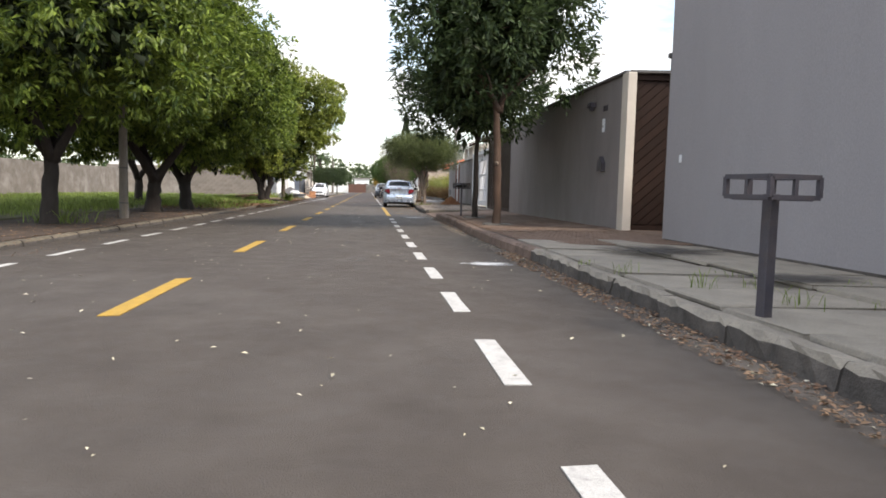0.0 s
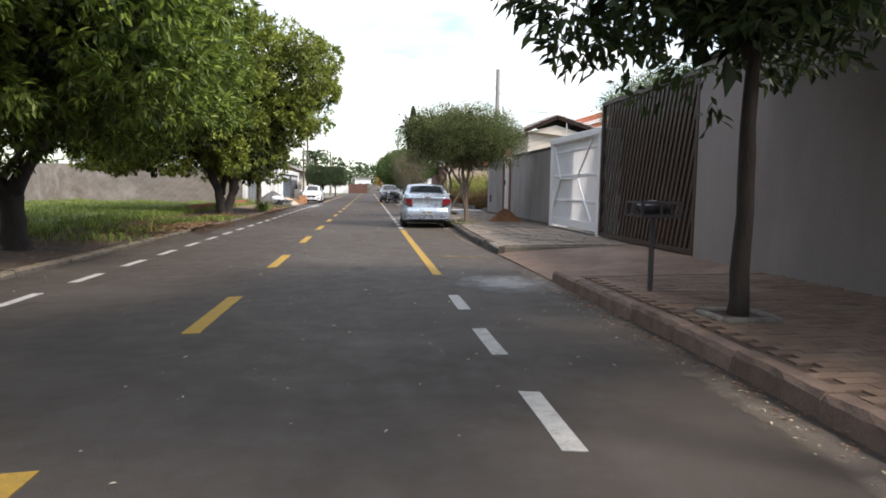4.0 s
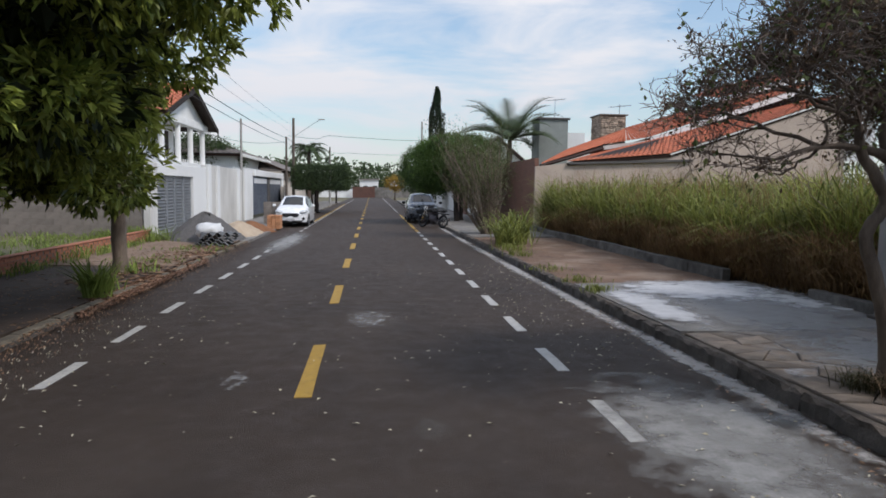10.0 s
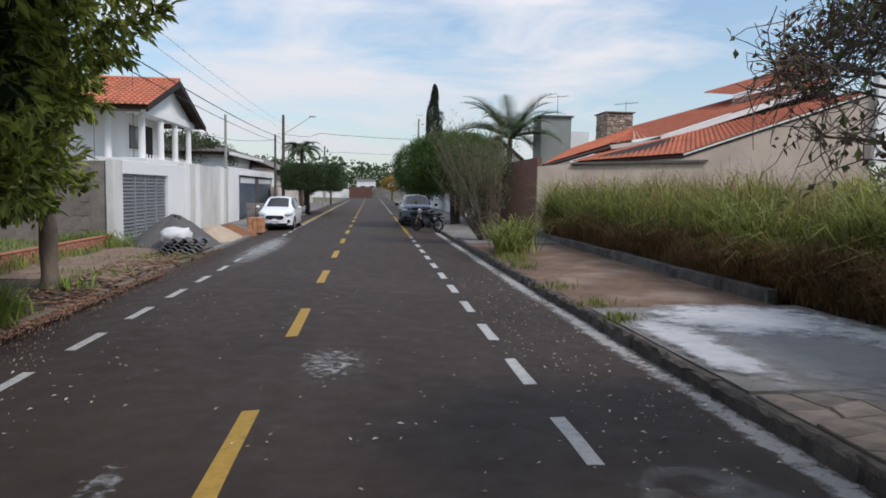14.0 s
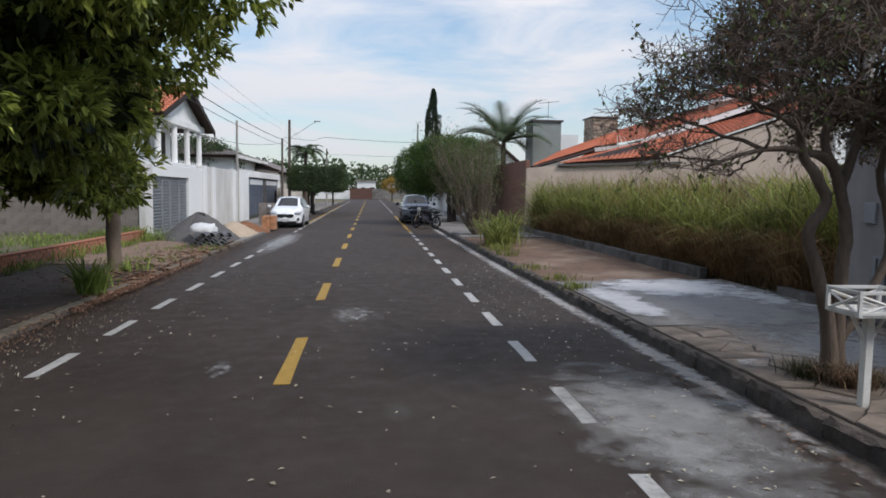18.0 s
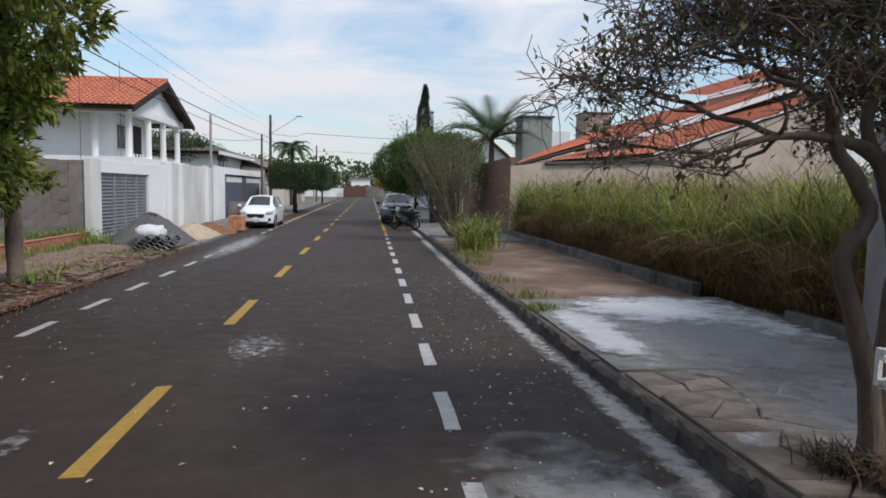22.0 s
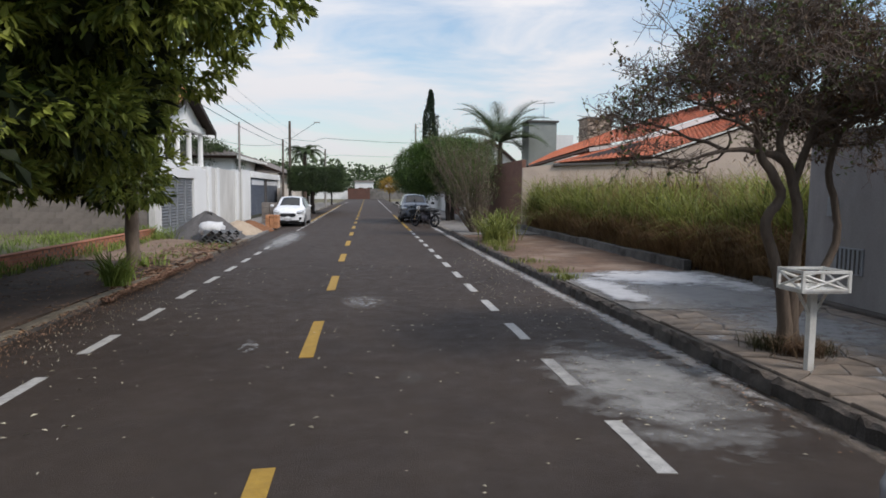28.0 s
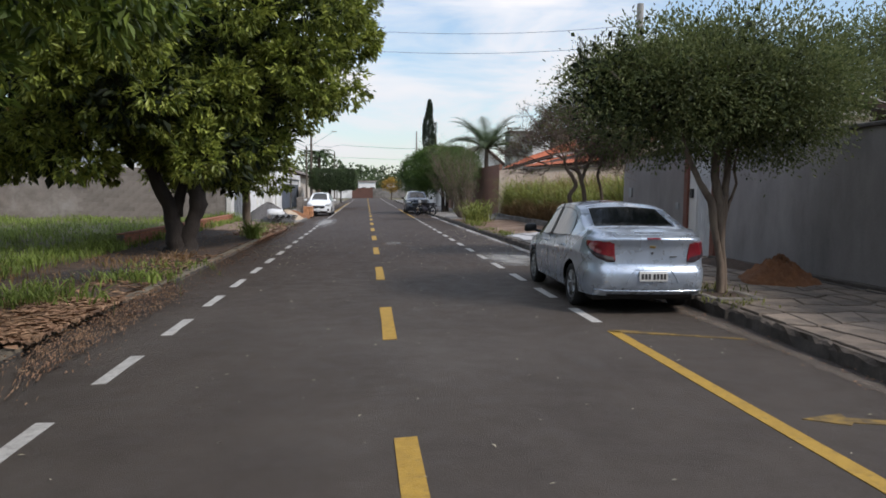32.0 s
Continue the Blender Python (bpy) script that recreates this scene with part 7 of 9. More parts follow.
# upper slope with its white eave
bm = bmesh.new()
prism(bm, [(11.09, 4.03), (18.8, 6.63), (18.8, 6.89), (11.07, 4.26)], "y", 63.92, 64.08)
part("white_eave", bm, "white_wall", h4, "white rendered eave board")
bm = bmesh.new()
prism(bm, [(8.6, 3.62), (11.08, 4.05), (11.07, 4.16), (8.76, 3.84)], "y", 63.95, 64.08)
part("soffit", bm, "raw_plaster", h4)
tile_roof("roof_slope", (8.76, 63.9, 3.87), (11.07, 63.9, 4.27), (12.19, 70, 5.26), (11.45, 68.4, 5.0), "tile", h4, deck=False)
tile_roof("roof_slope", (11.07, 63.9, 4.28), (18.85, 63.9, 6.92), (20.4, 70, 7.68), (12.19, 70, 5.26), "tile", h4, deck=False)
# slope towards the street, with a dark bargeboard
tile_roof("roof_slope", (5.3, 61.35, 2.84), (8.76, 63.85, 3.86), (11.45, 68.4, 5.0), (8.4, 68.2, 3.88), "tile", h4)
w = Wood()
w.add([(5.25, 61.3, 2.78), (8.78, 63.85, 3.72)], [0.08, 0.08], 6)
mesh_part("bargeboard", w.v, w.f, "dark_wood", h4, "dark wooden bargeboard")
# the highest storey
bm = bmesh.new()
prism(bm, [(15.47, 6.3), (17.25, 6.78), (20.4, 7.65), (20.4, 7.95), (15.47, 6.45)], "y", 66.0, 66.15)
part("white_eave", bm, "white_wall", h4)
tile_roof("roof_slope", (15.4, 65.9, 6.45), (20.5, 65.9, 7.98), (20.8, 70, 8.6), (15.9, 70, 7.1), "tile", h4, deck=False)
bm = bmesh.new()
prism(bm, [(9.0, 0.0), (20.4, 0.0), (20.4, 7.6), (15.6, 6.34), (15.6, 5.5), (9.0, 3.6)], "y", 66.3, 66.45)
part("upper_wall", bm, "beige", h4)
ch = thing("chimney", "square chimney faced with rough brown stone", "chimney")
part("core", cube(9.65, 11.05, 66.1, 67.6, 1.0, 6.12), "mortar", ch)
part("cap", cube(9.55, 11.15, 66.0, 67.7, 6.12, 6.2, 0.01), "old_concrete", ch)
rc = random.Random(12)
for face in range(2):
    z = 4.15
    while z < 6.02:
        h = rc.uniform(0.1, 0.2)
        u = 0.0
        span = 1.4 if face == 0 else 1.5
        while u < span - 0.08:
            wd_ = min(rc.uniform(0.11, 0.34), span - u)
            if face == 0:
                dz, o = rc.uniform(-0.03, 0.03), rc.uniform(0, 0.03)
                bm = cube(9.65 + u, 9.65 + u + wd_ - 0.02, 66.05 + o, 66.1, z + dz, min(z + dz + h - 0.015 + rc.uniform(-0.03, 0.03), 6.11), 0.02)
            else:
                bm = cube(9.61, 9.65, 66.1 + u, 66.1 + u + wd_ - 0.02, z, min(z + h - 0.015, 6.11), 0.018)
            part("stone", bm, "chimney", ch)
            u += wd_
        z += h
tw_ = thing("water_tank_tower", "plain grey-green rendered water tank tower", "tower")
part("shaft", cube(6.5, 8.1, 69.5, 71.2, -0.2, 5.8), "tank", tw_)
part("cap", cube(6.4, 8.2, 69.4, 71.3, 5.8, 5.9, 0.01), "cap", tw_)
part("low_block", cube(8.2, 9.4, 70.5, 72, 3.5, 5.2), "white_wall", tw_)
h5 = thing("gabled_house", "white house with a dark gabled roof behind the palm", "house")
bm = bmesh.new()
prism(bm, [(4.8, 0), (10.0, 0), (10.0, 3.9), (7.6, 6.0), (4.8, 3.7)], "y", 84.0, 92.0)
part("wall", bm, "white_wall", h5)
tile_roof("roof_slope", (4.4, 83.4, 3.5), (4.4, 92.4, 3.5), (7.6, 92.4, 6.1), (7.6, 83.4, 6.1), "dark_tile", h5, 0.3, 0.4)
tile_roof("roof_slope", (10.6, 83.4, 3.6), (10.6, 92.4, 3.6), (7.6, 92.4, 6.1), (7.6, 83.4, 6.1), "dark_tile", h5, 0.3, 0.4)
aerials = []
for x, y, z in ((11.6, 68.5, 6.2), (7.6, 70.3, 5.9)):
    an = thing("tv_aerial", "thin metal roof aerial", "aerial", "roof aerials")
    aerials.append(an)
    part("mast", tube(bmesh.new(), (x, y, z - 0.6), (x, y, z + 0.95), 0.018, 0.014, 5), "dark_metal", an)
    part("boom", tube(bmesh.new(), (x - 0.7, y, z + 0.75), (x + 0.75, y, z + 0.9), 0.014, 0.014, 5), "dark_metal", an)
    for k in range(7):
        u = -0.6 + 0.2 * k
        part("element", tube(bmesh.new(), (x + u, y - 0.3, z + 0.83 + 0.1 * u), (x + u, y + 0.3, z + 0.83 + 0.1 * u), 0.008, 0.008, 4), "dark_metal", an)
tagged(part("wall_far_east", cube(4.7, 4.9, 76, 130, -0.2, 2.3), "white_wall"), "pale garden wall far along the footway", "wall", kind="structure")
tagged(part("gate_far_brown", cube(4.6, 4.7, 77, 82, 0, 2.2), "brick_dark"), "brown sheet gate in a pale wall", "gate")

# houses behind the grey wall
h6 = thing("garden_house", "cream house with a pale gabled tile roof behind the grey wall", "house")
part("wall", cube(6.0, 9.6, 37.0, 40.8, 0, 3.6), "pillar_beige", h6)
tile_roof("roof_slope", (5.7, 36.6, 3.65), (5.7, 40.9, 3.65), (7.2, 40.9, 4.25), (7.2, 36.6, 4.25), "dark_tile", h6, 0.25, 0.36)
tile_roof("roof_slope", (9.9, 36.6, 3.5), (9.9, 40.9, 3.5), (7.2, 40.9, 4.25), (7.2, 36.6, 4.25), "dark_tile", h6, 0.25, 0.36)
part("fascia", cube(5.62, 5.7, 36.6, 40.9, 3.53, 3.69), "white_wood", h6)
bm = bmesh.new()
prism(bm, [(6.0, 3.6), (9.6, 3.26), (7.2, 3.88)], "y", 36.8, 37.0)
part("gable", bm, "pillar_beige", h6)

# end of the street
tagged(part("wall_end_brick", cube(-5.6, -1.3, 168, 168.3, 0, 2.1), "brick_dark"), "low red brick wall closing the view of the street", "wall", kind="structure")
tagged(part("wall_end_white", cube(-30, -5.6, 169, 169.3, 0, 1.7), "white_wall"), "pale wall at the end of the street", "wall", kind="structure")
tagged(part("wall_end_dark", cube(-1.3, 9, 169, 169.3, 0, 2.0), "old_concrete"), "grey gate and wall at the end of the street", "wall", kind="structure")
for x, y, w_, h in ((-4.5, 186, 4, 3.6), (2.5, 192, 5, 3.2), (-18, 178, 7, 3.6), (14, 176, 8, 3.8)):
    hs_ = thing("far_house", "small pale house far off at the end of the street", "house", "far houses")
    part("wall", cube(x, x + w_, y, y + 6, 0, h), "white_wall", hs_)
    part("roof", cube(x - 0.3, x + w_ + 0.3, y - 0.3, y + 6.3, h, h + 0.25), "dark_tile", hs_)
    for k in range(2):
        part("window", cube(x + 0.8 + 2 * k, x + 1.8 + 2 * k, y - 0.03, y, 1.2, 2.3), "car_glass", hs_)

# far woods: hummocks of small leaves
rf = np.random.RandomState(2)
fc, fu = crown_points([(x, y, 0.5, rx, 6, h) for x, y, rx, h in [(-70 + 9 * k + rf.uniform(-2, 2), 205 + rf.uniform(0, 40), rf.uniform(7, 11), rf.uniform(4.0, 7.0)) for k in range(18)]], 9000, 6, 0.8)
fv, ff = leaf_cloud(fc, fu, 7, 0.7, 0.7, 0.45, 0.2, 7)
tagged(mesh_part("far_woods", fv, ff, "leaf_dark"), "dark green line of far trees", "trees", kind="stuff")
fc, fu = crown_points([(x, 320 + rf.uniform(0, 60), 2, 30, 20, rf.uniform(9, 14)) for x in range(-220, 260, 28)], 9000, 6, 0.85)
fv, ff = leaf_cloud(fc, fu, 5, 1.6, 1.8, 1.3, 0.2, 8)
tagged(mesh_part("far_woods_hill", fv, ff, "leaf_dark"), "hazy wooded rise on the horizon", "trees", kind="stuff")
broad_tree("garden_tree", "small yellow-flowering tree at the end of the street", (2.6, 160, 0), [[(0, 0, -0.3, 0.14), (0, 0, 1.6, 0.1)]],
           [(0, 0, 2.7, 1.7, 1.7, 1.1)], "leaf_gold", 500, 8, 0.2, 0.12, 0.1, "bark", 61, 0.3, 8, 0.6)


# ---- street furniture and small things ----
def wire_bin(at, label, w, d, z0, z1, post, material, mesh=False, yaw=0):
    """A raised litter basket on a post."""
    t = thing("litter_basket", label, "litter basket", "litter baskets", at=at)
    t.rotation_euler = (0, 0, radians(yaw))
    part("post", cube(-post / 2, post / 2, -post / 2, post / 2, -0.05, z0 + 0.02, 0.004), material, t)
    for z in (z0, z1):
        for s in (-1, 1):
            part("frame_bar", cube(-w / 2, w / 2, s * d / 2 - 0.014, s * d / 2 + 0.014, z - 0.014, z + 0.014), material, t)
            part("frame_bar", cube(s * w / 2 - 0.014, s * w / 2 + 0.014, -d / 2, d / 2, z - 0.014, z + 0.014), material, t)
    for k in range(3):
        part("floor_bar", cube(-w / 2 + w * (k + 0.5) / 3 - 0.015, -w / 2 + w * (k + 0.5) / 3 + 0.015, -d / 2, d / 2, z0 - 0.02, z0 - 0.005), material, t)
    for sx, sy in ((-1, -1), (1, -1), (1, 1), (-1, 1)):
        part("corner_bar", cube(sx * w / 2 - 0.014, sx * w / 2 + 0.014, sy * d / 2 - 0.014, sy * d / 2 + 0.014, z0, z1), material, t)
    for s in (-1, 1):
        part("upright", cube(-0.012, 0.012, s * d / 2 - 0.012, s * d / 2 + 0.012, z0, z1), material, t)
        part("upright", cube(s * w / 2 - 0.012, s * w / 2 + 0.012, -0.012, 0.012, z0, z1), material, t)
    return t


wire_bin((1.82, -0.94, 0.15), "dark metal litter basket on a square post", 0.36, 0.36, 0.74, 0.86, 0.07, "dark_metal", yaw=12)
wire_bin((2.26, 15.95, 0.15), "dark metal litter basket on a thin post", 0.42, 0.36, 0.82, 0.96, 0.045, "dark_metal", yaw=4)
sk = thing("rubbish_bag", "crumpled black rubbish bag lying in a wire basket", "bag", at=(2.26, 15.95, 0.97))
bm = bmesh.new()
bmesh.ops.create_icosphere(bm, subdivisions=3, radius=1)
for v in bm.verts:
    v.co = Vector((v.co.x * 0.18, v.co.y * 0.14, max(v.co.z, -0.6) * 0.085 + 0.07)) * (1 + 0.2 * noise.noise(v.co * 2.2))
part("sack", bm, "bin_bag", sk, smooth=True)

wb2 = thing("wooden_litter_basket", "white painted wooden litter basket with crossed slats", "litter basket", at=(2.32, 37.25, 0.15))
wb2.scale = (0.7, 0.7, 0.92)
part("post", cube(-0.045, 0.045, -0.045, 0.045, -0.05, 0.8, 0.006), "white_wood", wb2)
part("floor", cube(-0.3, 0.3, -0.25, 0.25, 0.76, 0.785, 0.004), "white_wood", wb2)
for s in (-1, 1):
    for z in (0.78, 0.945):
        part("rail", cube(-0.31, 0.31, s * 0.25 - 0.012, s * 0.25 + 0.012, z, z + 0.028, 0.003), "white_wood", wb2)
        part("rail", cube(s * 0.3 - 0.012, s * 0.3 + 0.012, -0.26, 0.26, z, z + 0.028, 0.003), "white_wood", wb2)
    for sy in (-1, 1):
        part("corner_post", cube(s * 0.3 - 0.018, s * 0.3 + 0.018, sy * 0.25 - 0.018, sy * 0.25 + 0.018, 0.77, 0.975), "white_wood", wb2)
    for a, b in ((-1, 1), (1, -1)):
        part("cross_slat", tube(bmesh.new(), (-0.28, s * 0.25, 0.86 + a * 0.07), (0.28, s * 0.25, 0.86 + b * 0.07), 0.014, 0.014, 4), "white_wood", wb2)
        part("cross_slat", tube(bmesh.new(), (s * 0.3, -0.23, 0.86 + a * 0.07), (s * 0.3, 0.23, 0.86 + b * 0.07), 0.014, 0.014, 4), "white_wood", wb2)
    part("strut", tube(bmesh.new(), (0, 0, 0.5), (s * 0.2, 0, 0.76), 0.02, 0.02, 5), "white_wood", wb2)

# stone borders at the feet of the trees
for x, y, sx, sy in ((2.35, 10.5, 0.25, 0.27), (2.44, 14.3, 0.25, 0.26), (2.33, 30.75, 0.3, 0.36)):
    bd = thing("tree_border", "worn pale concrete border round a tree foot", "border", "tree borders", at=(x, y, PZ))
    for s in (-1, 1):
        part("border_stone", cube(-sx, sx, s * sy - 0.05, s * sy + 0.05, -0.06, 0.04, 0.015), "kerb", bd)
        part("border_stone", cube(s * sx - 0.05, s * sx + 0.05, -sy + 0.06, sy - 0.06, -0.06, 0.035, 0.015), "kerb", bd)
    part("bed_earth", cube(-sx + 0.05, sx - 0.05, -sy + 0.06, sy - 0.06, -0.06, 0.02), "dirt", bd)

# fittings on the long wall
bl = thing("mailbox", "small dark house-shaped letter box on the wall", "letter box")
bm = bmesh.new()
prism(bm, [(9.63, 1.38), (9.93, 1.38), (9.93, 1.56), (9.78, 1.7), (9.63, 1.56)], "x", 4.53, 4.62)
part("box", bm, "dark_metal", bl)
lm = thing("wall_lamp", "small dark wall lamp with a bracket", "lamp")
part("conduit", tube(bmesh.new(), (4.6, 10.45, 2.92), (4.6, 10.45, 3.26), 0.012, 0.012, 6), "grey_wall", lm)
part("shade", box(cube(4.46, 4.62, 10.35, 10.58, 2.8, 2.92, 0.02), 4.5, 4.58, 10.4, 10.52, 2.74, 2.81, 0.01), "dark_metal", lm)
hn = thing("house_number", "three dark bars of a house number", "sign")
for k in range(3):
    part("number_bar", cube(4.605, 4.62, 9.62 + 0.1 * k, 9.67 + 0.1 * k, 2.66, 2.78), "dark_metal", hn)
ic = thing("intercom_plate", "white plate of an intercom on the wall", "intercom")
part("plate", cube(4.59, 4.62, 9.74, 9.86, 2.22, 2.5, 0.006), "white_metal", ic)
part("button", cube(4.585, 4.59, 9.78, 9.82, 2.32, 2.36), "dark_metal", ic)

# poles and wires
def pole(at, h, r, material, label, arms=()):
    t = thing("utility_pole", label, "pole", "utility poles", at=at)
    part("shaft", tube(bmesh.new(), (0, 0, -0.3), (0, 0, h), r, r * 0.7, 12), material, t)
    for z, l in arms:
        part("crossarm", cube(-l / 2, l / 2, -0.05, 0.05, z - 0.05, z + 0.05), "wood_pole", t)
        for s in (-0.45, -0.15, 0.15, 0.45):
            part("insulator", tube(bmesh.new(), (s * l, 0, z + 0.05), (s * l, 0, z + 0.17), 0.03, 0.022, 6), "white_metal", t)
    return t


p1 = pole((-6.5, 11.3, 0.08), 8.0, 0.115, "pole_brown", "round concrete utility pole on the verge")
for z in (0.4, 1.3):
    part("band", tube(bmesh.new(), (0, 0, z), (0, 0, z + 0.03), 0.119, 0.119, 12), "cap", p1)
p2 = pole((-6.85, 78.4, 0.1), 6.6, 0.12, "wood_pole", "dark utility pole with a street lamp arm")
part("lamp_arm", tube(bmesh.new(), (0, 0, 5.3), (1.9, -0.4, 6.5), 0.02, 0.016, 6), "concrete_pole", p2)
part("lamp_head", cube(1.75, 2.2, -0.5, -0.35, 6.47, 6.54, 0.02), "concrete_pole", p2)
pole((-7.0, 75.6, 0.1), 5.1, 0.09, "wood_pole", "thin dark pole beside the new wall")
pole((-8.3, 68.9, 0.1), 5.6, 0.09, "concrete_pole", "slim pale concrete post behind the wall")
pole((5.45, 41.6, 0.1), 6.7, 0.13, "concrete_pole", "grey concrete utility pole at the wall corner")
p3 = pole((-6.6, 118, 0.1), 6.8, 0.12, "wood_pole", "dark utility pole far along the street")
pole((-5.9, 100, 0.1), 4.8, 0.09, "concrete_pole", "slim pale post far along the street")
pole((2.9, 96, 0.1), 7.6, 0.11, "concrete_pole", "grey pole behind the clipped tree")
for x, y, z in ((-8.9, 47.5, 8.0), (-8.7, 52.5, 7.4)):
    an = thing("thin_mast", "thin pale aerial mast above a wall", "aerial", "roof aerials", at=(x - 5, y + 20, 0))
    part("mast", tube(bmesh.new(), (0, 0, -0.3), (0, 0, z + 1.6), 0.02, 0.015, 5), "dark_metal", an)


def cable(a, b, sag, r, label="thin black overhead cable"):
    t = thing("overhead_cable", label, "cable", "overhead cables")
    pts = []
    a, b = Vector(a), Vector(b)
    for i in range(25):
        f = i / 24
        pts.append(a.lerp(b, f) - Vector((0, 0, 4 * sag * f * (1 - f))))
    vs, fs = pipe(pts, [r] * 25, 5)
    mesh_part("strand", [tuple(p) for p in vs], fs, "wire", t)
    return t


for dx, z, r in ((-0.3, 6.35, 0.005), (0.3, 6.3, 0.005), (0, 5.4, 0.016), (0.05, 5.0, 0.012)):
    cable((-6.35 + dx, 11.5, z + 1.2), (-7.3 + dx, 80.3, z), 0.9, r)
    cable((-7.3 + dx, 80.3, z), (-6.6 + dx, 118, z), 0.5, r)
    cable((-6.35 + dx, 11.5, z + 1.2), (-6.0 + dx, -25, z + 1.2), 0.6, r)
for dy, z in ((0, 6.45), (0.1, 5.9)):
    cable((5.45, 42.8 + dy, z), (-7.0, 45 + dy * 3, z + 0.3), 0.35, 0.006)
    cable((5.45, 42.8 + dy, z), (16.0, 40 + dy, z + 0.2), 0.35, 0.006)
cable((5.45, 42.8, 6.2), (4.9, 30, 3.6), 0.3, 0.008)
cable((-7.3, 80.3, 5.6), (5.5, 84, 5.4), 0.4, 0.014)
cable((-6.6, 118, 6.2), (6.5, 120, 6.2), 0.4, 0.016)
cable((-7.3, 80.3, 5.2), (-9.0, 62.0, 4.4), 0.3, 0.012)
# wall-top fence wires on the grey wall
ef = thing("electric_fence", "thin posts and wires of an electric fence on a wall", "fence")
for y in (24.5, 28.6, 33.0, 37.0, 41.5):
    part("fence_post", tube(bmesh.new(), (5.1, y, 2.5), (5.1, y, 3.15), 0.012, 0.012, 5), "white_metal", ef)
for z in (2.75, 2.9, 3.05):
    vs, fs = pipe([(5.1, y, z) for y in (24.5, 28.6, 33.0, 37.0, 41.5)], [0.003] * 5, 3)
    mesh_part("fence_wire", [tuple(p) for p in vs], fs, "wire", ef)


# ---- the building site ----
def heap(name, label, cx, cy, rx, ry, h, material, seed, cat, z=0.08, rough=0.06):
    r = random.Random(seed)
    bm = bmesh.new()
    n, m = 40, 14
    rows = []
    for j in range(m + 1):
        f = j / m
        row = []
        for i in range(n):
            a = 2 * math.pi * i / n
            k = 1 + 0.14 * math.sin(2 * a + seed) + 0.08 * math.sin(5 * a + 2 * seed)
            rr = f * k
            zz = h * (1 - f ** 1.5) ** 1.2 * (1 + 0.05 * math.sin(4 * a)) + r.uniform(-rough, rough) * h * 0.5 * (1 - f * 0.6)
            row.append(bm.verts.new((cx + rx * rr * math.cos(a), cy + ry * rr * math.sin(a), z + max(zz, -0.05) - (0.05 if j == m else 0))))
        rows.append(row)
    for a, b in zip(rows, rows[1:]):
        for i in range(n):
            bm.faces.new((a[i], b[i], b[(i + 1) % n], a[(i + 1) % n]))
    bmesh.ops.remove_doubles(bm, verts=bm.verts[:], dist=0.002)
    bmesh.ops.recalc_face_normals(bm, faces=bm.faces[:])
    return tagged(part(name, bm, material, smooth=True), label, cat)


AT_SITE = [heap("gravel_mound", "dark grey mound of gravel on the footway", -7.38, 56.5, 1.35, 2.1, 0.9, "gravel", 3, "heap", -0.06),
           heap("sand_mound", "pale heap of building sand", -6.75, 59.0, 0.95, 1.9, 0.5, "sand", 5, "heap", -0.06),
           heap("soil_mound", "low reddish heap of soil and sand", -6.7, 61.2, 0.9, 1.4, 0.4, "red_soil", 6, "heap", -0.06)]
heap("soil_mound", "small heap of red-brown earth on stone paving", 4.0, 32.0, 0.55, 0.75, 0.38, "red_soil", 8, "heap", PZ, 0.5)
heap("soil_mound", "low dry earth against the wall step", 4.45, 34.2, 0.4, 1.6, 0.16, "dirt", 9, "heap", PZ, 0.12)
bg = thing("cement_bag", "crumpled white plastic bag lying on rubble", "bag", at=(-6.78, 54.55, 0.36))
bg.scale = (1.25, 1.2, 1.2)
AT_SITE.append(bg)
bm = bmesh.new()
bmesh.ops.create_icosphere(bm, subdivisions=3, radius=1)
rb = random.Random(2)
for v in bm.verts:
    v.co = Vector((max(-0.8, min(0.8, v.co.x)) * 0.36, v.co.y * 0.42, max(-0.7, min(0.75, v.co.z)) * 0.25)) * (1 + 0.22 * noise.noise(v.co * 2.6) + rb.uniform(-0.03, 0.03))
part("sack", bm, "bag", bg, smooth=True)
for k in range(6):
    st = thing("roof_sheet", "broken corrugated dark roof sheet", "roof sheet", "roof sheets", at=(-6.45 + 0.03 * k, 53.6 + 0.06 * k, -0.03 + 0.07 * k))
    st.scale = (1.1, 1.0, 1.4)
    AT_SITE.append(st)
    st.rotation_euler = (0, 0, radians(8 * k - 10))
    bm = bmesh.new()
    rows = []
    for i in range(25):
        u = -0.48 + 0.96 * i / 24
        rows.append([bm.verts.new((u, w2, 0.032 * math.sin(i * 1.05) + dz)) for w2 in (-0.3, 0.3) for dz in (0, 0.008)])
    for a, b in zip(rows, rows[1:]):
        bm.faces.new((a[1], b[1], b[3], a[3]))
        bm.faces.new((a[0], a[2], b[2], b[0]))
        bm.faces.new((a[0], b[0], b[1], a[1]))
        bm.faces.new((a[2], a[3], b[3], b[2]))
    part("sheet", bm, "roof_sheet", st)
bp = thing("brick_stack", "stack of orange hollow bricks", "bricks", at=(-5.98, 63.2, -0.06))
bp.scale = (0.9, 0.9, 1.05)
AT_SITE.append(bp)
mb_ = None
for iz in range(4):
    for ix in range(3):
        for iy in range(4):
            bm = cube(0, 0.185, 0, 0.24, 0, 0.135, 0.006)
            o = part("brick", bm, "hollow_brick", bp) if mb_ is None else piece("brick", mb_, bp)
            mb_ = mb_ or o.data
            o.matrix_basis = pose(-0.3 + ix * 0.2 + rng.uniform(-0.008, 0.008), -0.5 + iy * 0.25, iz * 0.14, 0, 0, rng.uniform(-2, 2))
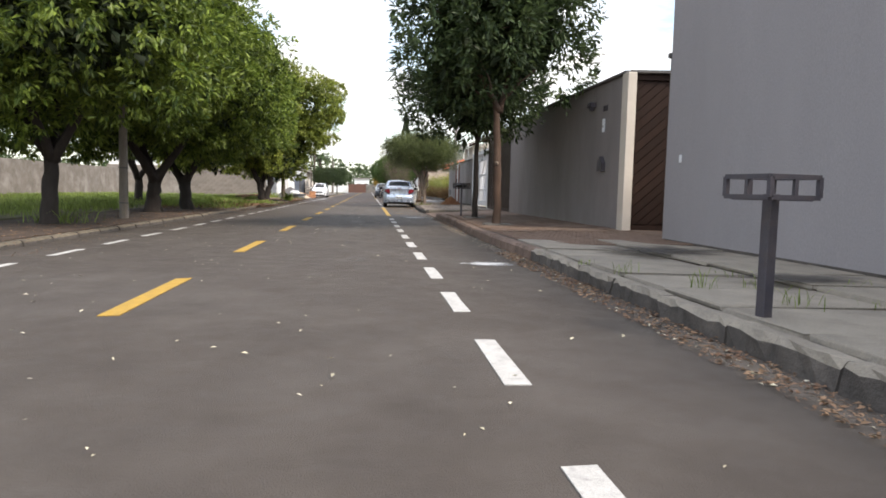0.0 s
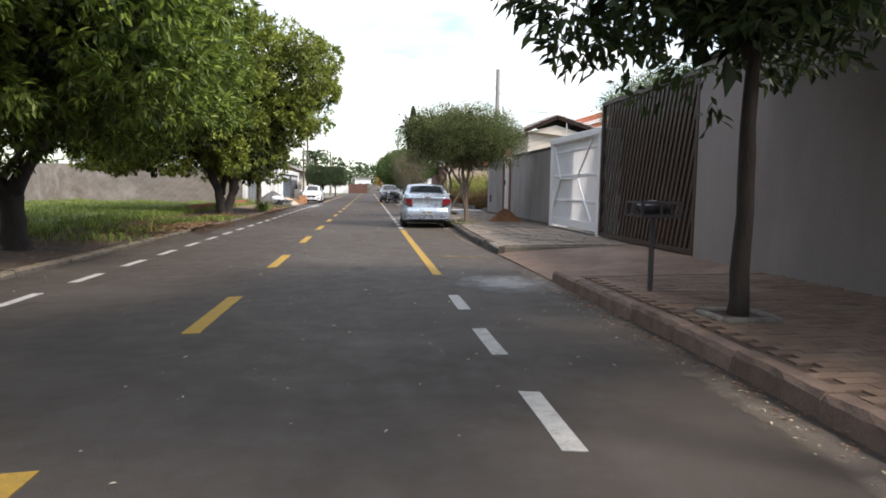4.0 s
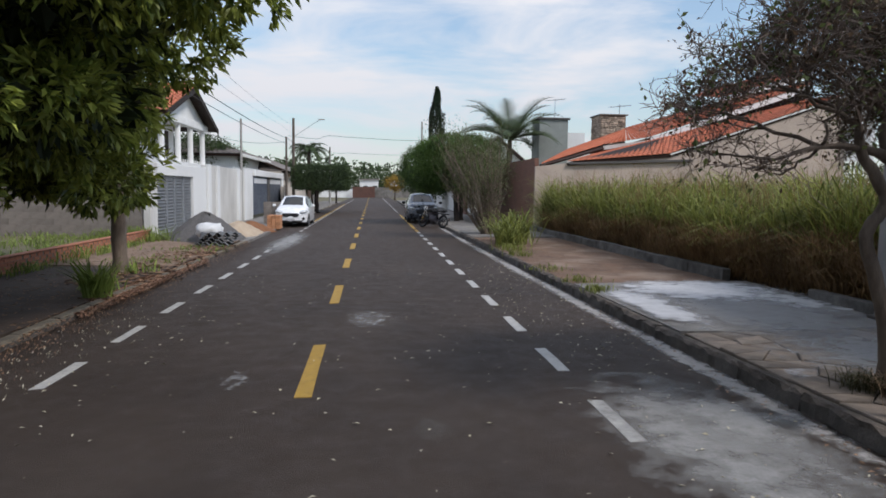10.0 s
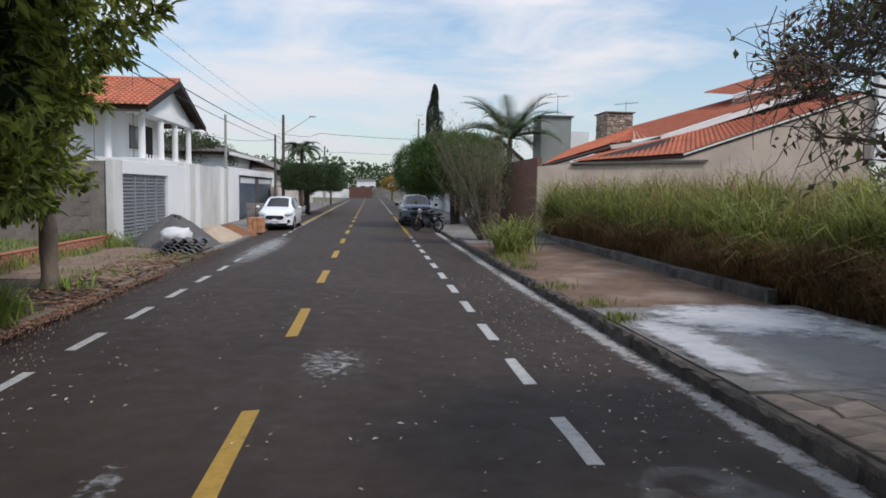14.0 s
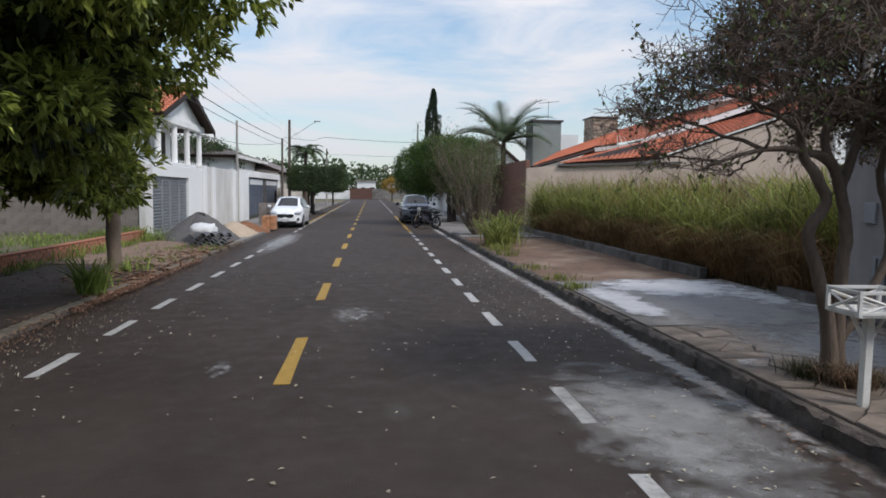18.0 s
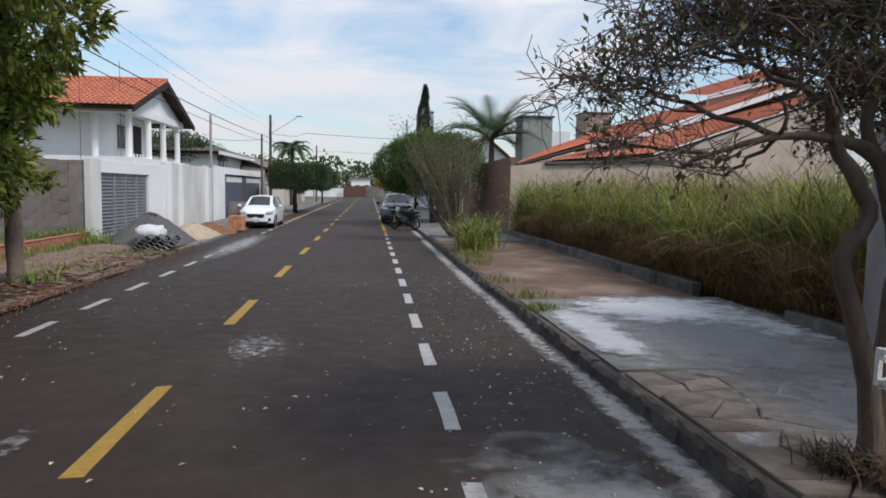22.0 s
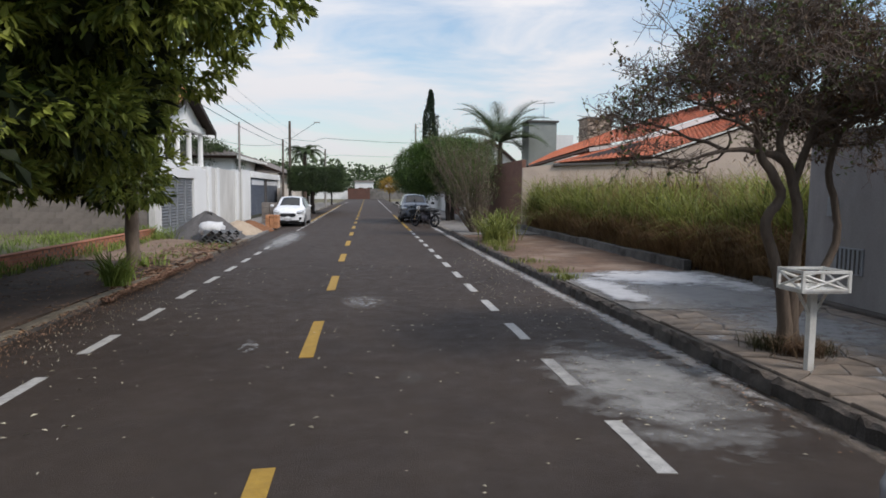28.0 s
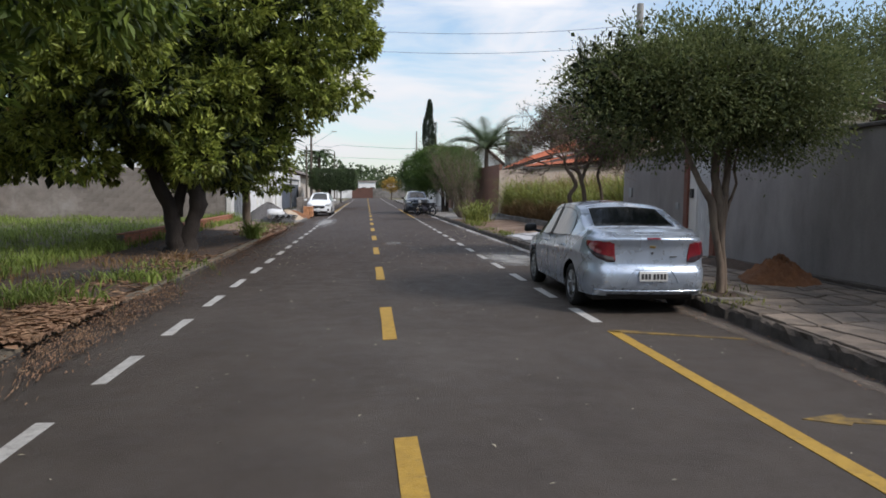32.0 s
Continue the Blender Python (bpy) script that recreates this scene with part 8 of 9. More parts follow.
bq = thing("block_stack", "small stack of grey concrete blocks", "blocks", at=(-6.65, 67.0, -0.06))
bq.scale = (1.0, 1.2, 1.35)
AT_SITE.append(bq)
for iz in range(4):
    for ix in range(2):
        bm = cube(ix * 0.42 - 0.4, ix * 0.42 - 0.01, 0, 0.19, iz * 0.2, iz * 0.2 + 0.19, 0.008)
        part("concrete_block", bm, "block", bq)
# brick edging of the lot
be = thing("brick_edging", "low red brick retaining edge of the vacant lot", "edging", kind="structure")
part("edging_core", cube(-8.12, -7.98, 38.5, 51.8, 0.0, 0.38), "mortar", be)
bm = cube(0, 0.012, 0, 0.22, 0, 0.07, 0.004)
mb2 = bpy.data.meshes.new("brick")
bm.to_mesh(mb2)
bm.free()
mb2.materials.append(M["brick"])
for row in range(4):
    for k in range(58):
        y = 38.5 + 0.228 * k + (0.11 if row % 2 else 0)
        if y < 51.6:
            piece("brick", mb2, be, pose(-7.98 + rng.uniform(-0.004, 0.004), y, 0.085 + row * 0.078))
part("edging_top", cube(-8.14, -7.96, 38.5, 51.8, 0.4, 0.43, 0.006), "brick", be)


# ---- spills, litter and grass ----
def spill(name, x0, x1, y0, y1, z, material, label, z1=None):
    n = 8
    z1 = z if z1 is None else z1
    vs = [(x0 + (x1 - x0) * i / n, y0 + (y1 - y0) * j / n, z + (z1 - z) * i / n + 0.0001 * ((i + j) % 2)) for j in range(n + 1) for i in range(n + 1)]
    fs = [(j * 9 + i, j * 9 + i + 1, j * 9 + i + 10, j * 9 + i + 9) for j in range(n) for i in range(n)]
    return tagged(mesh_part(name, vs, fs, material), label, "spill", kind="stuff")


spill("cement_spill", -0.5, 1.95, 34.8, 40.2, 0.008, "dust", "grey cement dust spread over the asphalt")
spill("cement_spill", 0.3, 1.8, 36.6, 39.0, 0.012, "dust", "grey cement dust spread over the asphalt")
spill("cement_spill", 1.75, 2.75, 40.1, 44.8, 0.178, "powder", "white cement powder along the footway edge", 0.19)
spill("cement_spill", 1.8, 5.7, 42.3, 45.4, 0.18, "powder", "white cement powder spilt across the footway", 0.222)
spill("cement_spill", 3.7, 5.6, 40.6, 44.6, 0.208, "dust_white", "white cement powder by the wall", 0.224)
spill("cement_spill", 1.75, 5.3, 39.4, 44.0, 0.174, "powder_grey", "grey cement dust over the footway", 0.21)
spill("cement_spill", 1.85, 5.2, 35.5, 42.0, 0.139, "powder", "white dust in the joints of the paving", 0.184)
spill("cement_spill", 1.9, 5.1, 36.6, 41.6, 0.17, "dust_pale", "thin white dust over the paving stones", 0.212)
spill("cement_spill", -2.7, -0.9, 40.6, 44.2, 0.008, "crumbs", "scattered white cement crumbs on the asphalt")
spill("cement_spill", -2.3, -1.3, 41.3, 42.9, 0.011, "crumbs", "small white cement spill on the asphalt")
spill("cement_spill", -3.3, -2.75, 38.5, 40.2, 0.008, "crumbs", "scattered grey crumbs on the asphalt")
spill("paint_spill", 0.25, 1.45, 3.05, 3.8, 0.008, "dust_white", "dry white paint smear on the asphalt")
spill("sand_spill", -0.1, 1.9, 16.4, 19.4, 0.008, "dust", "pale worn patch before the driveway")
spill("sand_spill", -5.4, -3.8, 50.0, 62.5, 0.008, "dust", "sand dust drifting onto the asphalt")
for k in range(9):
    y = 22.5 + 4.6 * k
    spill("gutter_dust", kerb_x(y) - (0.42 if y > 33 else 0.34), kerb_x(y) + 0.04, y - 1.5, y + 8.0, 0.007 + 0.0004 * k, "gutter_pale" if y > 33 else "dust_brown", "pale dust along the gutter")
for k in range(5):
    y = -12 + 6.6 * k
    spill("gutter_dust", kerb_x(y) - 0.4, kerb_x(y) + 0.1, y, y + 7.4, 0.007, "dust_brown", "thin dust along the gutter")
for x, y, a, b in ((-1.2, 6.0, 0.5, 1.0), (-0.9, 13.0, 0.6, 1.3), (-1.4, 24.5, 0.5, 0.9), (-0.9, 27.5, 0.5, 1.2), (-1.5, 33.6, 0.6, 1.2), (-1.6, 37.3, 0.5, 0.9), (-1.0, 3.2, 0.5, 1.1), (-1.3, 47, 0.6, 1.2), (-0.6, 22.6, 0.5, 0.8), (-1.3, 19.0, 0.5, 1.2)):
    spill("worn_patch", x, x + a, y, y + b, 0.007, "dust_thin", "small pale worn patch of asphalt")
for x0, x1, y0, y1 in ((2.0, 4.2, 0.2, 1.2), (2.2, 4.0, -2.2, -1.0), (1.9, 4.4, 2.5, 4.6), (-7.8, -5.8, 30, 34)):
    spill("damp_stain", x0, x1, y0, y1, 0.205 if x0 > 0 else 0.13, "dust_wet", "dark mossy stain on the paving")


def scatter(name, spots, n, seed, size, material, label):
    """Fallen leaves: small folded quads lying flat. spots: (x0, x1, y0, y1, z, weight)."""
    r = np.random.RandomState(seed)
    w = np.array([s[5] for s in spots], float)
    pick = r.choice(len(spots), n, p=w / w.sum())
    S = np.array([s[:5] for s in spots])[pick]
    c = np.stack([S[:, 0] + (S[:, 1] - S[:, 0]) * r.beta(1.4, 1.4, n), r.uniform(S[:, 2], S[:, 3]), S[:, 4] + r.uniform(0.002, 0.02, n)], 1)
    a = r.uniform(0, 6.283, n)
    d = np.stack([np.cos(a), np.sin(a), r.uniform(-0.15, 0.3, n)], 1)
    s = np.stack([-np.sin(a), np.cos(a), r.uniform(-0.3, 0.3, n)], 1)
    ln = size * r.uniform(0.5, 1.3, n)[:, None]
    wd = ln * r.uniform(0.3, 0.55, n)[:, None]
    up = np.array((0, 0, 1.0)) * (0.12 * ln)
    vs = np.stack([c - d * ln * 0.5, c + s * wd * 0.5 + up, c + d * ln * 0.5, c - s * wd * 0.5 + up], 1).reshape(-1, 3)
    vs[:, 2] = np.maximum(vs[:, 2], np.repeat(S[:, 4], 4) + 0.003)
    i = np.arange(n)[:, None] * 4
    return tagged(mesh_part(name, vs, np.concatenate([i + (0, 1, 2), i + (0, 2, 3)], 1).reshape(-1, 3), material), label, "leaves", kind="stuff")


scatter("fallen_leaves", [(-6.5, -5.2, 26.3, 31.5, 0.05, 6), (-6.6, -5.25, 20, 36, 0.03, 3), (-7.6, -5.3, -12, 24, 0.1, 3), (-6.1, -5.3, 34, 52, 0.06, 5), (-7.8, -6, 24, 50, 0.11, 3), (-5.5, -5.0, -6, 50, 0.0, 1.2)], 17000, 3, 0.055, "litter", "brown fallen leaves along the west kerb")
scatter("fallen_leaves", [(1.22, 1.56, -10, 5, 0.0, 9), (1.4, 1.85, 4, 17, 0.0, 3), (1.3, 1.85, 22, 60, 0.0, 3), (1.7, 3.2, 48, 58, 0.14, 2)], 6500, 4, 0.042, "litter", "dry leaf crumbs along the gutter")
scatter("fallen_leaves", [(-7.4, -5.75, 23, 29.5, 0.1, 5), (-6.4, -5.75, 26.3, 29.2, 0.12, 6), (-6.6, -5.8, 29.5, 36, 0.1, 1.5), (-6.8, -5.8, 43, 50, 0.1, 2)], 5200, 13, 0.11, "litter", "large curled orange-brown leaves heaped on the verge")
scatter("fallen_leaves", [(-5.98, -5.62, 40.4, 47.2, 0.05, 5), (-6.05, -5.7, 41.5, 44.5, 0.06, 4), (-6.3, -5.9, 47, 50, 0.08, 1)], 4200, 14, 0.085, "litter_red", "reddish dry leaves heaped in the west gutter")
scatter("pale_petals", [(0.0, 1.6, 36, 50, 0.0, 3), (-3.6, 1.0, 36, 48, 0.0, 1.2)], 520, 5, 0.05, "litter_pale", "pale fallen leaflets and crumbs on the asphalt")
scatter("pale_petals", [(-4.8, 1.7, -8, 36, 0.0, 1), (1.2, 1.6, -8, 17, 0.0, 0.6)], 1000, 6, 0.036, "litter_pale", "pale leaves dotted over the asphalt")
scatter("pale_petals", [(-4.8, -3.6, 36, 48, 0.0, 1), (-5.7, -4.7, 38, 43, 0.0, 2)], 300, 7, 0.05, "litter_pale", "pale leaves dotted over the asphalt")


def blades(name, n, seed, place, height, width, bend, material, label, cat="grass", parent=None):
    """Grass: narrow bent blades. place(r, n) gives x, y, z."""
    r = np.random.RandomState(seed)
    p = place(r, n)
    wave = 0.82 + 0.2 * np.sin(p[:, 0] * 1.9 + 1) * np.sin(p[:, 1] * 1.3) + 0.12 * np.sin(p[:, 1] * 3.1 + p[:, 0] * 2.3)
    h = (height * r.uniform(0.5, 1.15, n) * wave)[:, None]
    a = r.uniform(0, 6.283, n)
    d = np.stack([np.cos(a), np.sin(a), np.zeros(n)], 1)
    s = np.stack([-np.sin(a), np.cos(a), np.zeros(n)], 1)
    w = width * r.uniform(0.6, 1.3, n)[:, None]
    b = bend * r.uniform(0.2, 1.4, n)[:, None]
    up = np.array((0, 0, 1.0))
    m1 = p + up * h * 0.55 + d * h * b * 0.22
    m2 = p + up * h * 0.88 + d * h * b * 0.6
    t = p + up * h * (1.0 - 0.15 * b) + d * h * b * 1.05
    vs = np.stack([p - s * w * 0.4, p + s * w * 0.4, m1 + s * w * 0.5, m1 - s * w * 0.5, m2 + s * w * 0.36, m2 - s * w * 0.36, t], 1).reshape(-1, 3)
    i = (np.arange(n) * 7).tolist()
    fs = [f for k in i for f in ((k, k + 1, k + 2, k + 3), (k + 3, k + 2, k + 4, k + 5), (k + 5, k + 4, k + 6))]
    ob = mesh_part(name, vs, fs, material, parent)
    return tagged(ob, label, "" if parent else cat, kind="" if parent else "stuff")


def field(x0, x1, y0, y1, z, clump=0.0, bias=1.0, rise=0.0):
    def place(r, n):
        x = x0 + (x1 - x0) * r.uniform(0, 1, n) ** bias
        y = r.uniform(y0, y1, n)
        if clump:
            k = max(8, n // 22)
            cx, cy = x0 + (x1 - x0) * r.uniform(0, 1, k) ** bias, r.uniform(y0, y1, k)
            q = r.randint(0, k, n)
            x, y = np.clip(cx[q] + r.normal(0, clump, n), x0, x1), np.clip(cy[q] + r.normal(0, clump, n), y0, y1)
        return np.stack([x, y, z + r.uniform(0, 1, n) * (rise + 0.25 * rise * np.sin(x * 1.7 + y * 1.1))], 1)
    return place


blades("tall_grass", 46000, 11, field(5.75, 20.5, 42.0, 62.7, 0.1, 0.4, 1.4, 1.15), 1.0, 0.026, 1.7, "grass", "tall green guinea grass filling the vacant lot")
blades("grass_heads", 11000, 18, field(5.9, 18, 42.0, 62.7, 0.6, 0.4, 1.3, 0.8), 1.3, 0.008, 1.1, "grass_dry", "thin tan seed stalks standing over the grass")
blades("tall_grass_front", 4000, 14, field(5.7, 7.6, 44.0, 62.7, 0.2, 0.25, 1.0, 0.7), 0.85, 0.03, 1.2, "grass", "green grass leaning over the low wall")
blades("dry_grass", 21000, 12, field(5.3, 6.6, 42.3, 61.0, 0.1, 0.3, 1.0, 0.6), 0.62, 0.013, 1.3, "grass_dry", "brown dry grass along the low wall")
blades("dry_grass", 9000, 13, field(5.25, 7.0, 41.4, 47.5, 0.1, 0.3, 1.0, 0.6), 0.65, 0.014, 1.3, "grass_dry", "tangled brown grass at the wall corner")
blades("lawn_grass", 42000, 15, field(-18.9, -8.2, -6, 52.5, 0.1, 0.3), 0.3, 0.016, 0.9, "grass_lawn", "short green grass of the vacant lot")
blades("verge_grass", 5000, 16, field(-8.6, -7.7, 22, 52, 0.1, 0.25), 0.3, 0.015, 0.8, "grass_lawn", "grass creeping over the verge edge")
blades("verge_grass_dry", 1600, 17, field(-8.4, -6.2, 20, 36, 0.09, 0.3), 0.16, 0.012, 0.9, "grass_dry", "thin dry grass on the verge")


def tuft(x, y, z, n, r0, h, seed, material="grass_lawn", label="tuft of green grass", name="grass_tuft", w=0.016, bend=0.9):
    t = blades(name, n, seed, lambda r, k: np.stack([x + r.normal(0, r0, k), y + r.normal(0, r0, k), np.full(k, z)], 1), h, w, bend, material, label)
    return t


for k, (x, y, n, r0, h) in enumerate(((-6.55, 28.9, 260, 0.28, 0.28), (-6.9, 29.6, 200, 0.3, 0.24), (-6.2, 31.4, 220, 0.3, 0.22), (-6.0, 41.75, 130, 0.055, 0.78), (-6.1, 42.4, 130, 0.09, 0.5), (-6.3, 44.9, 60, 0.14, 0.25), (-6.5, 46.6, 120, 0.3, 0.16), (-6.1, 33.5, 160, 0.4, 0.16), (-6.9, 24.5, 240, 0.5, 0.3), (-6.6, 22.0, 200, 0.5, 0.25), (-6.4, 48.8, 140, 0.4, 0.14))):
    tuft(x, y, 0.09, n, r0, h, 100 + k)
for k, (x, y, n, r0, h) in enumerate(((2.5, 54.2, 210, 0.25, 1.25), (2.9, 55.4, 160, 0.3, 1.1), (2.35, 53.2, 80, 0.2, 0.8))):
    tuft(x, y, 0.13, n, r0, h, 130 + k, "grass", "clump of long yellow-green grass at the shrub", w=0.04, bend=1.5)
for k, (x, y, n, r0, h) in enumerate(((1.95, 44.0, 130, 0.12, 0.18), (2.0, 45.3, 110, 0.2, 0.14), (1.95, 47.2, 90, 0.2, 0.12), (2.0, 50.5, 130, 0.2, 0.2), (2.1, 52.0, 150, 0.25, 0.2), (2.2, 30.3, 90, 0.2, 0.14), (2.4, 31.2, 90, 0.22, 0.16))):
    tuft(x, y, 0.14, n, r0, h, 150 + k, "grass", "small weeds at the kerb")
for k, (x, y, n, r0, h) in enumerate(((2.05, 0.35, 22, 0.06, 0.26), (2.55, 0.38, 14, 0.07, 0.15), (1.78, 1.28, 18, 0.05, 0.2), (2.3, -0.52, 18, 0.07, 0.2), (3.0, -0.53, 16, 0.12, 0.14), (3.5, 0.4, 10, 0.15, 0.1), (2.9, 1.28, 10, 0.12, 0.1), (1.68, 2.1, 16, 0.05, 0.1), (2.6, -1.42, 22, 0.2, 0.12))):
    tuft(x, y, 0.14, n, r0, h, 170 + k, "grass_lawn", "thin weeds in the joint between slabs", w=0.006)
for k, (x, y, n, r0, h) in enumerate(((-8.3, 51.6, 300, 0.4, 0.5), (-9.2, 52.0, 260, 0.4, 0.45), (-7.6, 51.4, 160, 0.4, 0.2), (-6.9, 8.8, 120, 0.3, 0.5), (2.62, 37.75, 380, 0.1, 0.3), (2.45, 38.1, 300, 0.1, 0.26), (2.85, 37.8, 220, 0.1, 0.28))):
    tuft(x, y, 0.1, n, r0, h, 190 + k, "weed_dark" if k > 4 else "leaf_dry" if k > 3 else "grass_lawn", "scruffy plants at the foot of a wall" if k < 4 else "dry weeds at the foot of the tree", w=0.009 if k > 3 else 0.016, bend=1.3)

# ---- paving, piece by piece ----
def slab_mesh(name, w, d, h, bev, material, seed=0, jit=0.0):
    bm = cube(0, w, 0, d, -h, 0, bev)
    r = random.Random(seed)
    for v in bm.verts:
        v.co += Vector((r.uniform(-jit, jit), r.uniform(-jit, jit), 0))
    me = bpy.data.meshes.new(name)
    bm.to_mesh(me)
    bm.free()
    me.materials.append(M[material])
    return me


sm = [slab_mesh("slab", 1.3, 0.865, 0.05, 0.014, "slab", k, 0.012) for k in range(3)]
for j in range(-19, 6):
    for i in range(2):
        piece("slab", sm[(i + j) % 3], slabs_bed, pose(1.74 + i * 1.31 + rng.uniform(-0.01, 0.01), 0.35 + 0.905 * j - (0.04 if j > 4 else 0), 0.166 + 0.022 * i + rng.uniform(-0.006, 0.006), rng.uniform(-0.4, 0.4), 0.9, 0))

TW, TD = 0.235, 0.115                        # small brown paving blocks
bt = [slab_mesh("paving_tile", TW, TD, 0.03, 0.006, "brown_paving", k, 0.003) for k in range(3)]
jv, jf = [], []
count = 0
for j in range(105):
    for i in range(12):
        y = 4.85 + j * (TD + 0.005)
        x = 1.8 + i * (TW + 0.005) + (0.12 if j % 2 else 0.0)
        if x < kerb_x(y) + 0.17 or y > 17.3 or x > 4.48:
            continue
        z = 0.15 + (x - 1.8) / 2.9 * 0.05 + rng.uniform(-0.0018, 0.0018)
        if count < 300:
            piece("paving_tile", bt[(i * 7 + j) % 3], brown_bed, pose(x, y, z, rng.uniform(-0.3, 0.3), 0.9 + rng.uniform(-0.2, 0.2), rng.uniform(-0.5, 0.5)))
            count += 1
        else:
            o = len(jv)
            d = [rng.uniform(-0.0015, 0.0015) + (0.004 if k in (1, 2) else 0) for k in range(4)]
            jv += [(x, y, z - 0.03), (x + TW, y, z - 0.03), (x + TW, y + TD, z - 0.03), (x, y + TD, z - 0.03), (x, y, z + d[0]), (x + TW, y, z + d[1]), (x + TW, y + TD, z + d[2]), (x, y + TD, z + d[3])]
            jf += [tuple(o + k for k in q) for q in ((4, 5, 6, 7), (0, 1, 5, 4), (1, 2, 6, 5), (2, 3, 7, 6), (3, 0, 4, 7))]
rest = mesh_part("paving_rest", jv, jf, "paving_rest", brown_bed)
rest["kind"] = "stuff"

# irregular stones: a jittered net of corners, one stone a cell
rs2 = random.Random(21)
rows_y = [22.3 + 0.55 * j for j in range(21)] + [33.75 + 0.356 * j for j in range(20)]
nx, ny = 8, len(rows_y) - 1
net = {}
for j in range(ny + 1):
    for i in range(nx + 1):
        y = rows_y[j]
        x0 = kerb_x(y) + 0.18
        x = x0 + (4.95 - x0) * i / nx
        e = 0.0 if i in (0, nx) else 0.15
        net[i, j] = Vector((x + rs2.uniform(-e, e) + (0.08 if j % 2 else -0.08) * (e > 0), y + rs2.uniform(-0.14, 0.14) * (0 < j < ny), 0))
for j in range(ny):
    for i in range(nx):
        q = [net[i, j], net[i + 1, j], net[i + 1, j + 1], net[i, j + 1]]
        if rs2.random() < 0.3:
            q.insert(2, (q[1] + q[2]) / 2 + Vector((rs2.uniform(-0.02, 0.06), 0, 0)))
        c = sum(q, Vector()) / len(q)
        q = [p + (c - p).normalized() * rs2.uniform(0.008, 0.022) for p in q]
        z = 0.148 + (c.x - 2.0) / 3 * 0.045 + rs2.uniform(-0.008, 0.01)
        bm = bmesh.new()
        top = [bm.verts.new((p.x - c.x, p.y - c.y, rs2.uniform(-0.004, 0.004))) for p in [c + (p - c) * 0.965 for p in q]]
        mid = [bm.verts.new((p.x - c.x, p.y - c.y, -0.01)) for p in q]
        low_ = [bm.verts.new((p.x - c.x, p.y - c.y, -0.045)) for p in q]
        bm.faces.new(top)
        for a, b in ((top, mid), (mid, low_)):
            for k in range(len(q)):
                bm.faces.new((b[k], b[(k + 1) % len(q)], a[(k + 1) % len(q)], a[k]))
        o = part("paving_stone", bm, "stone", stone_bed)
        o.matrix_basis = pose(c.x, c.y, z)


# ---- the plan moved and stretched to fit the camera's view ----
EAST_X = [(-30, 0.98), (0, 0.98), (10, 0.945), (20, 0.92), (45, 0.92), (60, 0.89), (200, 0.88)]       # breadth of the east side, by y
EAST_Y = [(-1000, -1000), (-30, -29.5), (0, 0.5), (9, 9.35), (14, 14.2), (20, 19.5), (24.4, 24.2), (28.75, 28.45), (31, 30.85), (38, 37.75), (45.5, 44.65), (62, 59.9), (70, 68.8), (130, 128), (2000, 1998)]
WEST_X = [(-2000, -2002), (-30, -32.4), (-19, -21.0), (-8, -8.9), (-7, -7.5), (-6.4, -6.8), (-5.85, -5.85), (0, 0)]
WEST_Y = [(-1000, -1000), (-30, -28), (8, 10.8), (16, 19.2), (20, 22.8), (38, 40.1), (45, 47.2), (50.6, 54.5), (53, 56.8), (62, 65.5), (70, 74.5), (80, 84), (100, 102), (200, 200), (2000, 2000)]


def curve(table, v):
    return np.interp(v, [q[0] for q in table], [q[1] for q in table])


def fall(x):
    """The street falls towards the west."""
    return np.interp(x, (-5.85, -2.03), (-0.123, 0.0))


def view_place(p, on_road=False):
    p = np.array(p, float)
    x, y, z = p[..., 0], p[..., 1], p[..., 2]
    w = np.clip((-x - 4.8) / 1.0, 0, 1)
    xn = np.where(x > 0, x * curve(EAST_X, y), curve(WEST_X, x))
    yn = curve(EAST_Y, y) * (1 - w) + curve(WEST_Y, y) * w
    if on_road:
        xn, yn = x, y
    return np.stack([xn, yn, z + fall(xn)], -1)


def refit(ob, old, new_at, k):
    """Set a thing so that its point old comes to new_at, enlarged by k."""
    k = Vector(k)
    at = ob.location.copy()
    ob.scale = k
    ob.location = Vector(new_at) - Vector([k[i] * (old[i] - at[i]) for i in range(3)])
    SET.add(ob)


